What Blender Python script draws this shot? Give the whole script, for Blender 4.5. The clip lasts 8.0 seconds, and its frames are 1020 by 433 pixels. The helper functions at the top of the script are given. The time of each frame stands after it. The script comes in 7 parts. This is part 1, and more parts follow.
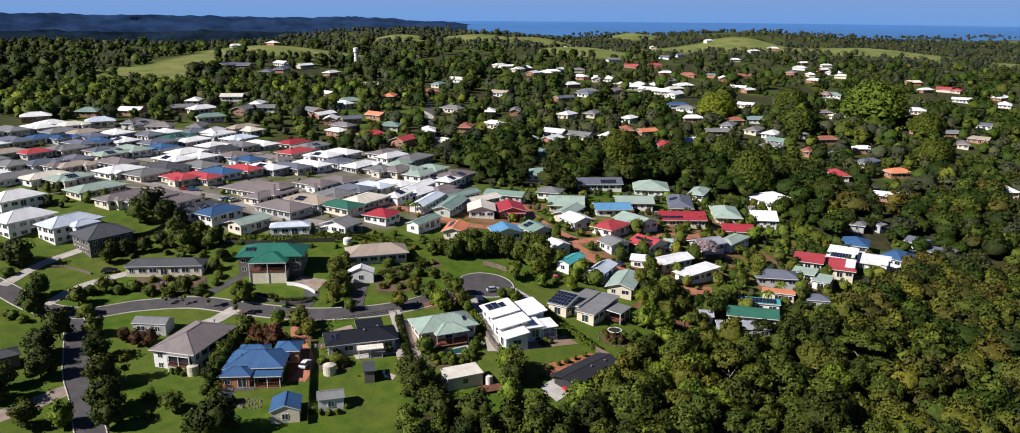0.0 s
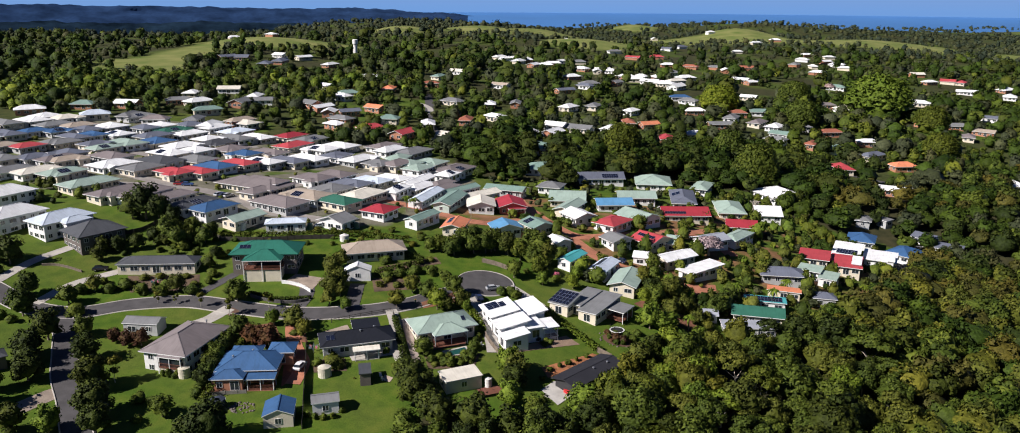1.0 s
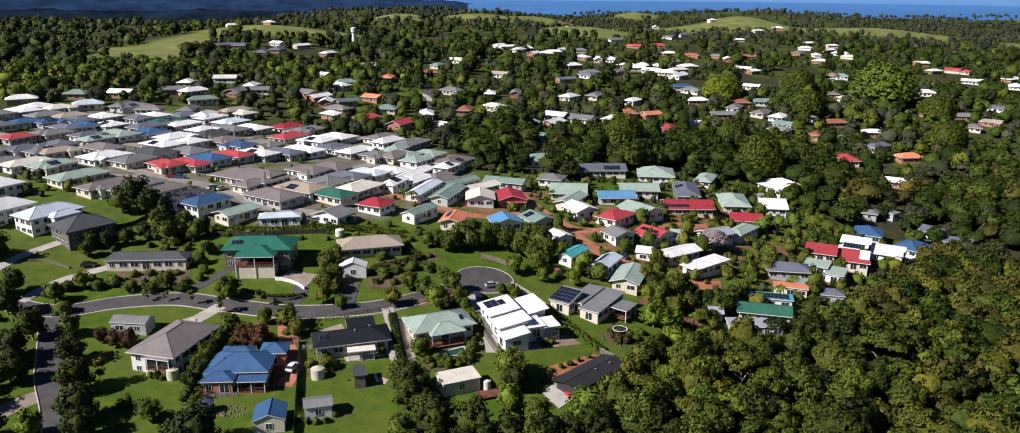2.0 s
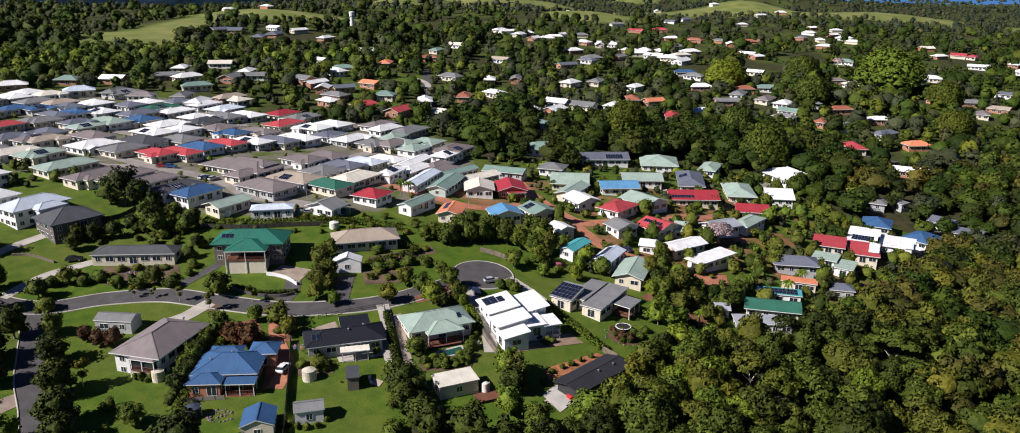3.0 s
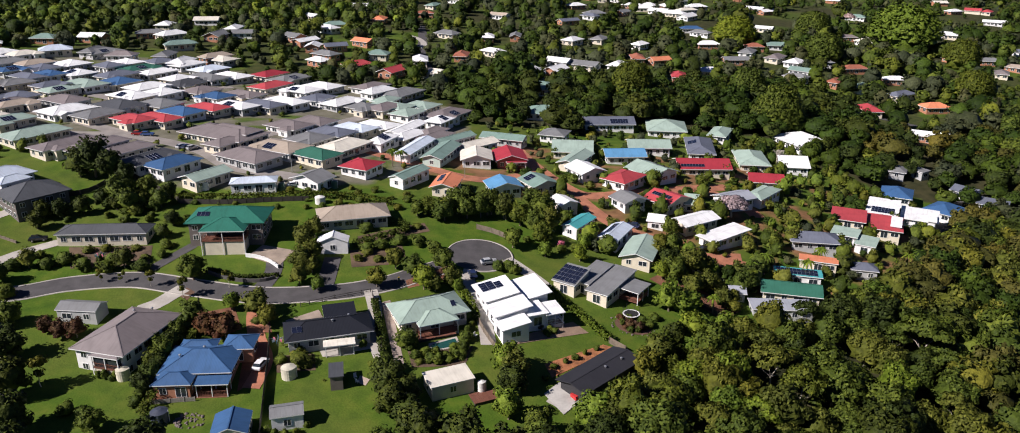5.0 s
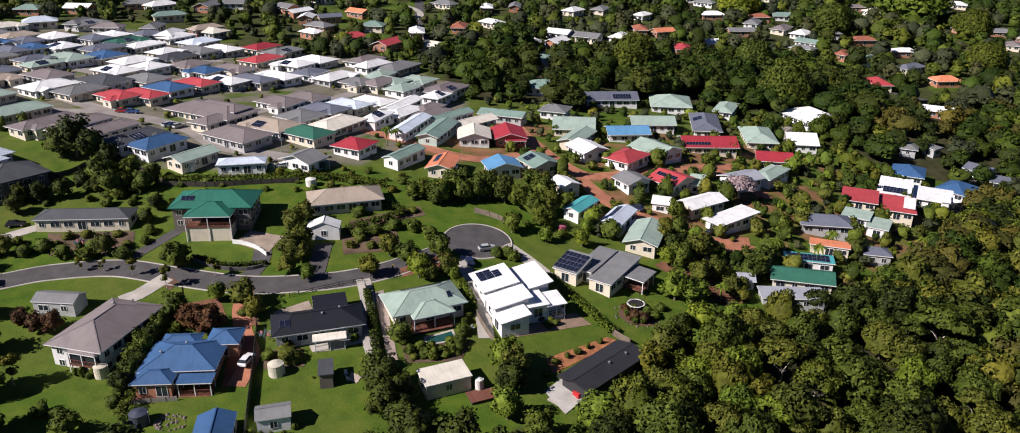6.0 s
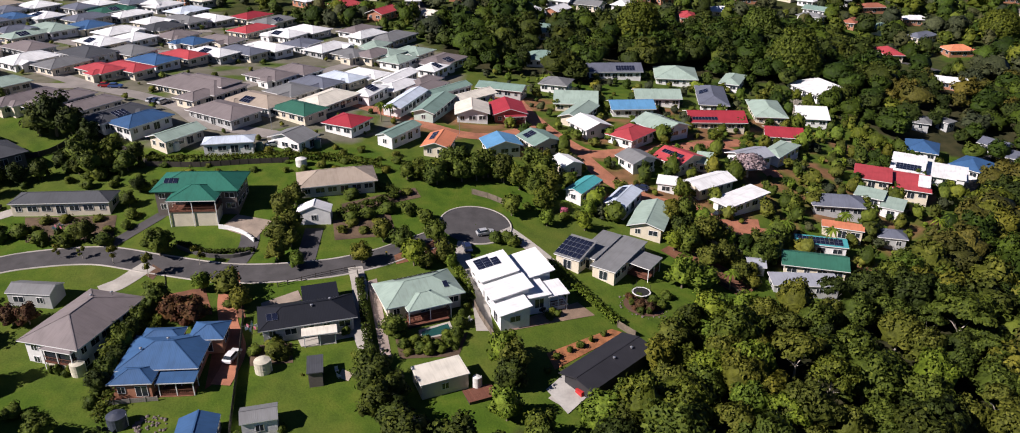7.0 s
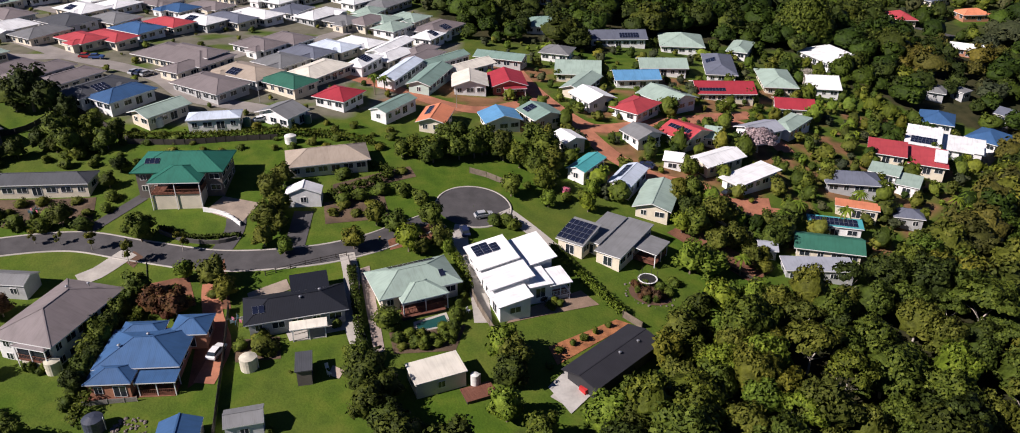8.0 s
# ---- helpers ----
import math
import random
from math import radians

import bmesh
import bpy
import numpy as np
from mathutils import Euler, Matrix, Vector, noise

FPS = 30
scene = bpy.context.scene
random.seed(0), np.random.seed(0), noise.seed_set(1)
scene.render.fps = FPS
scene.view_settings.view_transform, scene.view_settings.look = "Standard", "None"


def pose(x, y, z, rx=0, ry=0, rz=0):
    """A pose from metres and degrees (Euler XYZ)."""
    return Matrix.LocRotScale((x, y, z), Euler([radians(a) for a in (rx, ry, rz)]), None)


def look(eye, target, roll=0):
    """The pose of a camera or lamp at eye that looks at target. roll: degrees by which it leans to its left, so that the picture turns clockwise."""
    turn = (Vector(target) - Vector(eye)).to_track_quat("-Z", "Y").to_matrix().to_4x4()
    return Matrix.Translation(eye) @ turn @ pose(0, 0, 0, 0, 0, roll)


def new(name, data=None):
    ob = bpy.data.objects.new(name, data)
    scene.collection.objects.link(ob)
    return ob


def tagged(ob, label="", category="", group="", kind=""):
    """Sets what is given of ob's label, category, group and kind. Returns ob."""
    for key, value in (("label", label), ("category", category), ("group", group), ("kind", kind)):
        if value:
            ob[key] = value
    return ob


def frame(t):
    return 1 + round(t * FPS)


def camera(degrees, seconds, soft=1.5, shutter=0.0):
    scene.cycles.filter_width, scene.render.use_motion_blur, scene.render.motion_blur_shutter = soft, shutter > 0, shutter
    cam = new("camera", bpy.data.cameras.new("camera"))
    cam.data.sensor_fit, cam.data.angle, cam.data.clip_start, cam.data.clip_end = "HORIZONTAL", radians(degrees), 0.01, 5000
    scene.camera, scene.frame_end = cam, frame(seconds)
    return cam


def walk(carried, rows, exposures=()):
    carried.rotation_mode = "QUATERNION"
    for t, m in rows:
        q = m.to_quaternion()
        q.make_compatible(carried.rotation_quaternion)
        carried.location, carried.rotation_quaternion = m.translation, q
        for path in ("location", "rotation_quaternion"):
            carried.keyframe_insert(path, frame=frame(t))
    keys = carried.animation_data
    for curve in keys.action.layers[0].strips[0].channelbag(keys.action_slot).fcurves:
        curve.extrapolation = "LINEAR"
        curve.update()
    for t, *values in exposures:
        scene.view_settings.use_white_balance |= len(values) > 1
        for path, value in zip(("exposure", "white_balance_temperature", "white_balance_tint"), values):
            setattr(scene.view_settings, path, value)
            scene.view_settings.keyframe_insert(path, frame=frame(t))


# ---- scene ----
cam = camera(65.6, 8.0, soft=0.9)
METRES, EYE, TILT, LEAN, TURN = 68.16, 90.0, 2.1, 3.5, 0.0
ROWS = [
    (0.0, 0.0, 0.0, 0.0, 1.15, -17.11, -3.75),
    (0.5, 0.0001, 0.0371, -0.0011, 1.17, -17.36, -3.75),
    (1.0, 0.0004, 0.0827, -0.0024, 1.19, -17.71, -3.76),
    (1.5, 0.0008, 0.1299, -0.0041, 1.2, -18.09, -3.76),
    (3.0, 0.0008, 0.3026, -0.0105, 1.24, -19.65, -3.81),
    (3.5, 0.0007, 0.3628, -0.0129, 1.24, -20.27, -3.81),
    (4.0, 0.0003, 0.4304, -0.0157, 1.23, -21.04, -3.82),
    (4.5, -0.0002, 0.4948, -0.0181, 1.23, -21.88, -3.81),
    (6.0, -0.0022, 0.7072, -0.025, 1.17, -25.03, -3.8),
    (6.5, -0.0028, 0.7766, -0.0267, 1.15, -26.16, -3.78),
    (7.0, -0.0043, 0.8523, -0.0286, 1.11, -27.47, -3.75),
    (7.5, -0.0057, 0.9224, -0.0305, 1.07, -28.75, -3.71),
    (8.0, -0.0073, 0.9994, -0.0325, 1.03, -30.22, -3.68),
]
walk(cam, [(t, pose(0, 0, EYE, TILT, LEAN, TURN) @ pose(METRES * x, METRES * y, METRES * z, 90 + pitch, roll, yaw)) for t, x, y, z, yaw, pitch, roll in ROWS], ((0.0, 0.49, 6230, 15), (4.0, 0.49, 6230, 17), (8.0, 0.47, 6340, 20)))

# ---- light ----
SUN_FROM = Vector((-0.70, -0.33, 0.63)).normalized()
world = bpy.data.worlds.new("sky")
scene.world = world
world.use_nodes = True
_n = world.node_tree.nodes
_l = world.node_tree.links
sky = _n.new("ShaderNodeTexSky")
sky.sky_type = "NISHITA"
sky.sun_disc = False
sky.sun_elevation = math.asin(SUN_FROM.z)
sky.sun_rotation = math.atan2(SUN_FROM.x, SUN_FROM.y)
sky.air_density, sky.dust_density, sky.ozone_density = 1.0, 0.0, 3.5
_n["Background"].inputs["Strength"].default_value = 0.020
_haze = _n.new("ShaderNodeMix")
_haze.data_type, _haze.blend_type = "RGBA", "MULTIPLY"
_haze.inputs[0].default_value, _haze.inputs[7].default_value = 1.0, (0.72, 0.92, 1.35, 1)
_l.new(sky.outputs["Color"], _haze.inputs[6])
_l.new(_haze.outputs[2], _n["Background"].inputs["Color"])
sun = new("sun", bpy.data.lights.new("sun", "SUN"))
sun.data.energy, sun.data.angle, sun.data.color = 5.0, radians(0.55), (1.0, 0.94, 0.84)
sun.matrix_world = look((0, 0, 300), Vector((0, 0, 300)) - SUN_FROM * 10)

# ---- the lie of the land ----
POLY = (6.4, 12.13, -29.72, -2.74, -10.9, -8.55, -0.53, 10.41, -1.74, 5.07)
KNOLLS = ((-70, 215, 2.17), (-95, 180, -1.81), (-55, 183, -2.83), (-125, 205, -3.85), (-140, 285, 2.86), (-50, 270, 2.72), (10, 265, 1.45),
          (55, 305, 2.48), (80, 225, 0.02), (125, 370, -2.65), (165, 305, -5.51), (190, 470, -4.46), (-10, 185, 1.83), (10, 350, -0.97), (-140, 440, -3.76))


def lerp_step(a, b, v):
    s = min(1.0, max(0.0, (v - a) / (b - a)))
    return s * s * (3 - 2 * s)


def near_ground(x, y):
    yy = min(3000.0, max(100.0, y))
    p, q = math.log((yy + 50) / 350.0), min(0.9, max(-0.9, x / (yy + 50)))
    z = sum(c * v for c, v in zip(POLY, (1, p, q, p * p, p * q, q * q, p ** 3, p * p * q, p * q * q, q ** 3)))
    for bx, by, a in KNOLLS:
        d = ((x - bx) ** 2 + (y - by) ** 2) / 2888.0
        if d < 9:
            z += a * math.exp(-d)
    return z


# cleared rises fitted so the camera sees the paddocks: centre, height, breadth and depth
RISES = ((-210, 1375, 13, 52, 90), (-77, 1465, 14, 75, 90), (36, 1520, 15, 66, 95), (94, 1240, 10, 80, 70), (290, 2200, 15, 70, 120),
         (425, 1640, 20, 85, 110), (630, 1465, 15, 160, 105), (800, 1310, 10, 60, 80), (-285, 1010, 9, 110, 60))


def ground_z(x, y):
    z = near_ground(x, y)
    if y > 600:
        far = lerp_step(700, 1800, y)
        roll = noise.noise(Vector((x / 420.0, y / 520.0, 1.7))) * 16 + noise.noise(Vector((x / 170.0, y / 210.0, 5.1))) * 6
        z += far * roll - 24 * lerp_step(1300, 2900, y) - 110 * lerp_step(1150, 2500, y) * lerp_step(150, -650, x + 0.15 * y)
        z += 24 * math.exp(-((x - 560) / 180) ** 2 - ((y - 2050) / 260) ** 2)
        z += 12 * math.exp(-((x + 150) / 220) ** 2 - ((y - 1300) / 200) ** 2)
        z += 27 * math.exp(-((x + 330) / 250) ** 2 - ((y - 1700) / 260) ** 2)
        z += 9 * math.exp(-((x + 335) / 85) ** 2 - ((y - 930) / 180) ** 2)
        for rx, ry, h, sx, sy in RISES:
            d = ((x - rx) / sx) ** 2 + ((y - ry) / sy) ** 2
            if d < 8:
                z += h * math.exp(-d)
    return z


def inside(x, y, poly):
    hit, j = False, len(poly) - 1
    for i in range(len(poly)):
        (xi, yi), (xj, yj) = poly[i], poly[j]
        if (yi > y) != (yj > y) and x < (xj - xi) * (y - yi) / (yj - yi) + xi:
            hit = not hit
        j = i
    return hit


FOREST = ((12, 146), (14, 160), (19, 167), (27, 176), (33, 184), (42, 195), (47, 203), (62, 210), (78, 214), (100, 232), (128, 262), (150, 290), (200, 300), (330, 300), (300, 60), (0, 60))
FOREST_SW = ((-22, 60), (-26, 150), (-22, 160), (-15, 163), (-8, 158), (2, 163), (10, 158), (14, 60))
GULLY = ((-41, 425), (-2, 452), (60, 462), (103, 480), (150, 480), (170, 419), (135, 358), (124, 345), (110, 385), (76, 385), (48, 385), (28, 352), (11, 362), (-13, 362), (-31, 368))
SLOPE = ((128, 345), (167, 405), (203, 402), (285, 460), (270, 330), (215, 300), (195, 300), (150, 292), (163, 325), (138, 340))
ESTATE = ((-255, 440), (-184, 455), (-110, 428), (-66, 412), (-28, 379), (-16, 318), (-49, 268), (-92, 258), (-114, 264), (-152, 285), (-179, 290), (-215, 315))
COTTAGES = ((-40, 285), (10, 262), (25, 243), (60, 228), (90, 222), (120, 262), (135, 300), (112, 372), (40, 370), (-15, 360), (-30, 320))
WEST_PADDOCK = ((-375, 642), (-399, 744), (-388, 808), (-392, 930), (-378, 1000), (-312, 1030), (-240, 1015), (-236, 945), (-330, 900), (-325, 839), (-300, 734), (-300, 626))
PARK = ((-98, 580), (-85, 503), (-59, 511), (-65, 594))
PASTURES = [WEST_PADDOCK] + [tuple((rx + 0.95 * sx * math.cos(k * math.pi / 9), ry - 0.4 * sy + 0.75 * sy * math.sin(k * math.pi / 9)) for k in range(18)) for rx, ry, h, sx, sy in RISES]

# ---- materials ----
MATS = {}


def nodes_of(name):
    m = bpy.data.materials.new(name)
    m.use_nodes = True
    nt = m.node_tree
    return m, nt, nt.nodes["Principled BSDF"]


def mapped(nt, kind, scale, detail=3.0, coord="Object", stretch=None):
    tc = nt.nodes.new("ShaderNodeTexCoord")
    tex = nt.nodes.new(kind)
    tex.inputs["Scale"].default_value = scale
    if kind == "ShaderNodeTexNoise":
        tex.inputs["Detail"].default_value = detail
    src = tc.outputs[coord]
    if stretch:
        mp = nt.nodes.new("ShaderNodeMapping")
        mp.inputs["Scale"].default_value = stretch
        nt.links.new(src, mp.inputs["Vector"])
        src = mp.outputs["Vector"]
    nt.links.new(src, tex.inputs["Vector"])
    return tex


def ramp(nt, src, stops):
    r = nt.nodes.new("ShaderNodeValToRGB")
    el = r.color_ramp.elements
    while len(el) < len(stops):
        el.new(0.5)
    for e, (p, c) in zip(el, stops):
        e.position, e.color = p, (*c, 1)
    nt.links.new(src, r.inputs["Fac"])
    return r.outputs["Color"]


def mixc(nt, fac, a, b, mode="MIX"):
    n = nt.nodes.new("ShaderNodeMix")
    n.data_type, n.blend_type = "RGBA", mode
    for sock, v in ((n.inputs[0], fac), (n.inputs[6], a), (n.inputs[7], b)):
        if isinstance(v, (int, float)):
            sock.default_value = v
        elif isinstance(v, tuple):
            sock.default_value = (*v, 1)
        else:
            nt.links.new(v, sock)
    return n.outputs[2]


def bump(nt, bsdf, height, strength, dist):
    b = nt.nodes.new("ShaderNodeBump")
    b.inputs["Strength"].default_value, b.inputs["Distance"].default_value = strength, dist
    nt.links.new(height, b.inputs["Height"])
    nt.links.new(b.outputs["Normal"], bsdf.inputs["Normal"])


def mul(c, k):
    return tuple(min(1.0, v * k) for v in c)


ROOF = {"white": (0.83, 0.84, 0.84), "cream": (0.74, 0.70, 0.60), "grey": (0.20, 0.205, 0.21), "dgrey": (0.075, 0.08, 0.09), "slate": (0.14, 0.155, 0.20),
        "brown": (0.215, 0.185, 0.185), "sage": (0.20, 0.30, 0.26), "lsage": (0.33, 0.43, 0.37), "green": (0.018, 0.14, 0.10), "dgreen": (0.03, 0.13, 0.09),
        "teal": (0.07, 0.35, 0.37), "blue": (0.042, 0.112, 0.25), "red": (0.46, 0.065, 0.075), "dred": (0.36, 0.035, 0.05), "orange": (0.70, 0.25, 0.13),
        "navy": (0.010, 0.012, 0.019), "black": (0.028, 0.028, 0.034), "tan": (0.42, 0.35, 0.28), "sky": (0.60, 0.68, 0.78), "lblue": (0.11, 0.29, 0.50), "lgrey": (0.34, 0.36, 0.41), "brick": (0.36, 0.13, 0.08)}
WALL = {"white": (0.78, 0.78, 0.77), "cream": (0.70, 0.63, 0.50), "grey": (0.42, 0.43, 0.43), "dark": (0.14, 0.12, 0.11), "brick": (0.42, 0.19, 0.11),
        "black": (0.03, 0.03, 0.034), "red": (0.45, 0.12, 0.09), "lsage": (0.45, 0.56, 0.50), "lblue": (0.50, 0.60, 0.70)}


def roof_mat(key):
    if ("roof", key) in MATS:
        return MATS["roof", key]
    m, nt, b = nodes_of("roof_sheet_" + key)
    c = ROOF[key]
    stain = mapped(nt, "ShaderNodeTexNoise", 0.35, 5.0)
    streak = mapped(nt, "ShaderNodeTexNoise", 1.0, 4.0, "UV", (2.2, 0.18, 1.0))
    col = ramp(nt, stain.outputs["Fac"], [(0.3, mul(c, 0.84)), (0.55, c), (0.8, mul(c, 1.08))])
    dirt = ramp(nt, streak.outputs["Fac"], [(0.36, (0.72, 0.70, 0.66)), (0.52, (1, 1, 1))])
    col = mixc(nt, 0.35, col, dirt, "MULTIPLY")
    oi = nt.nodes.new("ShaderNodeObjectInfo")
    tone = ramp(nt, oi.outputs["Random"], [(0.0, (0.84, 0.84, 0.85)), (1.0, (1, 1, 1))])
    col = mixc(nt, 1.0, col, tone, "MULTIPLY")
    nt.links.new(col, b.inputs["Base Color"])
    b.inputs["Roughness"].default_value = 0.62
    b.inputs["Specular IOR Level"].default_value = 0.35
    wave = nt.nodes.new("ShaderNodeTexWave")
    wave.inputs["Scale"].default_value = 1.05
    tc = nt.nodes.new("ShaderNodeTexCoord")
    nt.links.new(tc.outputs["UV"], wave.inputs["Vector"])
    bump(nt, b, wave.outputs["Color"], 0.2, 0.04)
    MATS["roof", key] = m
    return m


def wall_mat(key):
    if ("wall", key) in MATS:
        return MATS["wall", key]
    m, nt, b = nodes_of("wall_paint_" + key)
    c = WALL[key]
    stain = mapped(nt, "ShaderNodeTexNoise", 0.6, 5.0)
    fine = mapped(nt, "ShaderNodeTexNoise", 5.0, 4.0)
    col = ramp(nt, stain.outputs["Fac"], [(0.3, mul(c, 0.86)), (0.6, c)])
    col = mixc(nt, 0.2, col, ramp(nt, fine.outputs["Fac"], [(0.35, (0.75, 0.73, 0.7)), (0.6, (1, 1, 1))]), "MULTIPLY")
    nt.links.new(col, b.inputs["Base Color"])
    b.inputs["Roughness"].default_value = 0.75
    wave = mapped(nt, "ShaderNodeTexWave", 1.6)
    wave.bands_direction, wave.wave_profile = "Z", "SAW"
    bump(nt, b, wave.outputs["Color"], 0.4, 0.02)
    MATS["wall", key] = m
    return m


def simple_mat(name, c, rough=0.7, scale=2.0, lo=0.75, hi=1.15, bumped=0.0, metal=0.0, spec=0.5):
    if name in MATS:
        return MATS[name]
    m, nt, b = nodes_of(name)
    big = mapped(nt, "ShaderNodeTexNoise", scale * 0.13, 4.0)
    fine = mapped(nt, "ShaderNodeTexNoise", scale, 6.0)
    col = ramp(nt, big.outputs["Fac"], [(0.32, mul(c, lo)), (0.68, mul(c, hi))])
    col = mixc(nt, 0.5, col, ramp(nt, fine.outputs["Fac"], [(0.35, mul((1, 1, 1), lo)), (0.6, (1, 1, 1))]), "MULTIPLY")
    nt.links.new(col, b.inputs["Base Color"])
    b.inputs["Roughness"].default_value, b.inputs["Metallic"].default_value = rough, metal
    b.inputs["Specular IOR Level"].default_value = spec
    if bumped:
        bump(nt, b, fine.outputs["Fac"], bumped, 0.05)
    MATS[name] = m
    return m


def leaf_mat(name, c, c2):
    m, nt, b = nodes_of(name)
    geo, oi = nt.nodes.new("ShaderNodeNewGeometry"), nt.nodes.new("ShaderNodeObjectInfo")
    per = ramp(nt, geo.outputs["Random Per Island"], [(0.0, mul(c, 0.75)), (0.5, c), (1.0, c2)])
    att = nt.nodes.new("ShaderNodeAttribute")
    att.attribute_name = "tint"
    add, wrap = nt.nodes.new("ShaderNodeMath"), nt.nodes.new("ShaderNodeMath")
    wrap.operation = "FRACT"
    nt.links.new(oi.outputs["Random"], add.inputs[0])
    nt.links.new(att.outputs["Fac"], add.inputs[1])
    nt.links.new(add.outputs[0], wrap.inputs[0])
    hue = ramp(nt, wrap.outputs[0], [(0.0, (0.70, 0.70, 0.66)), (0.35, (1.04, 0.97, 0.85)), (0.7, (1.16, 1.03, 0.8)), (1.0, (1.32, 1.06, 0.7))])
    col = mixc(nt, 1.0, per, hue, "MULTIPLY")
    mottle = nt.nodes.new("ShaderNodeTexNoise")
    mottle.inputs["Scale"].default_value, mottle.inputs["Detail"].default_value = 0.9, 5.0
    nt.links.new(geo.outputs["Position"], mottle.inputs["Vector"])
    col = mixc(nt, 1.0, col, ramp(nt, mottle.outputs["Fac"], [(0.32, (0.58, 0.6, 0.58)), (0.68, (1.34, 1.32, 1.22))]), "MULTIPLY")
    bump(nt, b, mottle.outputs["Fac"], 0.8, 0.8)
    nt.links.new(col, b.inputs["Base Color"])
    b.inputs["Roughness"].default_value = 0.6
    b.inputs["Specular IOR Level"].default_value = 0.1
    MATS[name] = m
    return m


# far and grey leaves hold blue distance haze; one deep green is dimmed for shade
LEAF = {"far": leaf_mat("leaf_far", (0.032, 0.048, 0.034), (0.050, 0.068, 0.046)), "gum": leaf_mat("leaf_hazed_gum", (0.040, 0.053, 0.030), (0.064, 0.078, 0.044)), "rain": leaf_mat("leaf_shade_green", (0.024, 0.046, 0.007), (0.048, 0.084, 0.012)), "round": leaf_mat("leaf_green", (0.050, 0.078, 0.013), (0.096, 0.132, 0.023)), "dark": leaf_mat("leaf_dark", (0.028, 0.044, 0.010), (0.058, 0.082, 0.016)),
        "lime": leaf_mat("leaf_lime", (0.078, 0.130, 0.016), (0.135, 0.195, 0.03)), "olive": leaf_mat("leaf_olive", (0.068, 0.086, 0.015), (0.120, 0.138, 0.028)), "fig": leaf_mat("leaf_fig", (0.095, 0.15, 0.018), (0.15, 0.21, 0.032)),
        "red": leaf_mat("leaf_red", (0.060, 0.030, 0.022), (0.085, 0.06, 0.03)), "pink": leaf_mat("leaf_pink", (0.42, 0.12, 0.26), (0.55, 0.22, 0.36)),
        "purple": leaf_mat("leaf_lilac", (0.27, 0.24, 0.36), (0.40, 0.36, 0.50)), "brown": leaf_mat("leaf_brown", (0.056, 0.060, 0.015), (0.092, 0.092, 0.024))}
BARK = simple_mat("bark", (0.24, 0.19, 0.14), 0.9, 3.0, 0.6, 1.2, 0.6)
PALE_BARK = simple_mat("pale_bark", (0.50, 0.45, 0.38), 0.85, 3.0, 0.6, 1.2, 0.6)
ASPHALT = simple_mat("asphalt", (0.066, 0.062, 0.064), 0.9, 3.0, 0.8, 1.2, 0.3)
CONCRETE = simple_mat("concrete", (0.42, 0.39, 0.35), 0.85, 2.0, 0.8, 1.1, 0.2)
PAVING = simple_mat("red_paving", (0.40, 0.16, 0.09), 0.85, 2.5, 0.75, 1.15, 0.3)
EST_ROAD = simple_mat("estate_road", (0.26, 0.235, 0.215), 0.9, 2.0, 0.85, 1.12, 0.2)
MULCH = simple_mat("orange_mulch", (0.38, 0.15, 0.06), 0.95, 5.0, 0.6, 1.2, 0.8)
TIMBER = simple_mat("weathered_timber", (0.20, 0.16, 0.12), 0.85, 6.0, 0.6, 1.2, 0.4)
DARK_TIMBER = simple_mat("dark_timber", (0.05, 0.042, 0.036), 0.8, 6.0, 0.6, 1.2, 0.4)
DECK = simple_mat("red_deck", (0.17, 0.065, 0.04), 0.7, 6.0, 0.7, 1.2, 0.3)
WHITE = simple_mat("white_paint", (0.78, 0.78, 0.77), 0.5, 2.0, 0.9, 1.05)
GLASS = simple_mat("window_glass", (0.025, 0.032, 0.04), 0.08, 1.0, 0.8, 1.2, 0, 0, 0.8)
PANEL = simple_mat("solar_cells", (0.012, 0.016, 0.035), 0.18, 1.0, 0.8, 1.2, 0, 0, 0.6)
ALLOY = simple_mat("alloy", (0.55, 0.56, 0.58), 0.35, 1.0, 0.9, 1.1, 0, 0.8)
RUBBER = simple_mat("rubber", (0.02, 0.02, 0.02), 0.8)


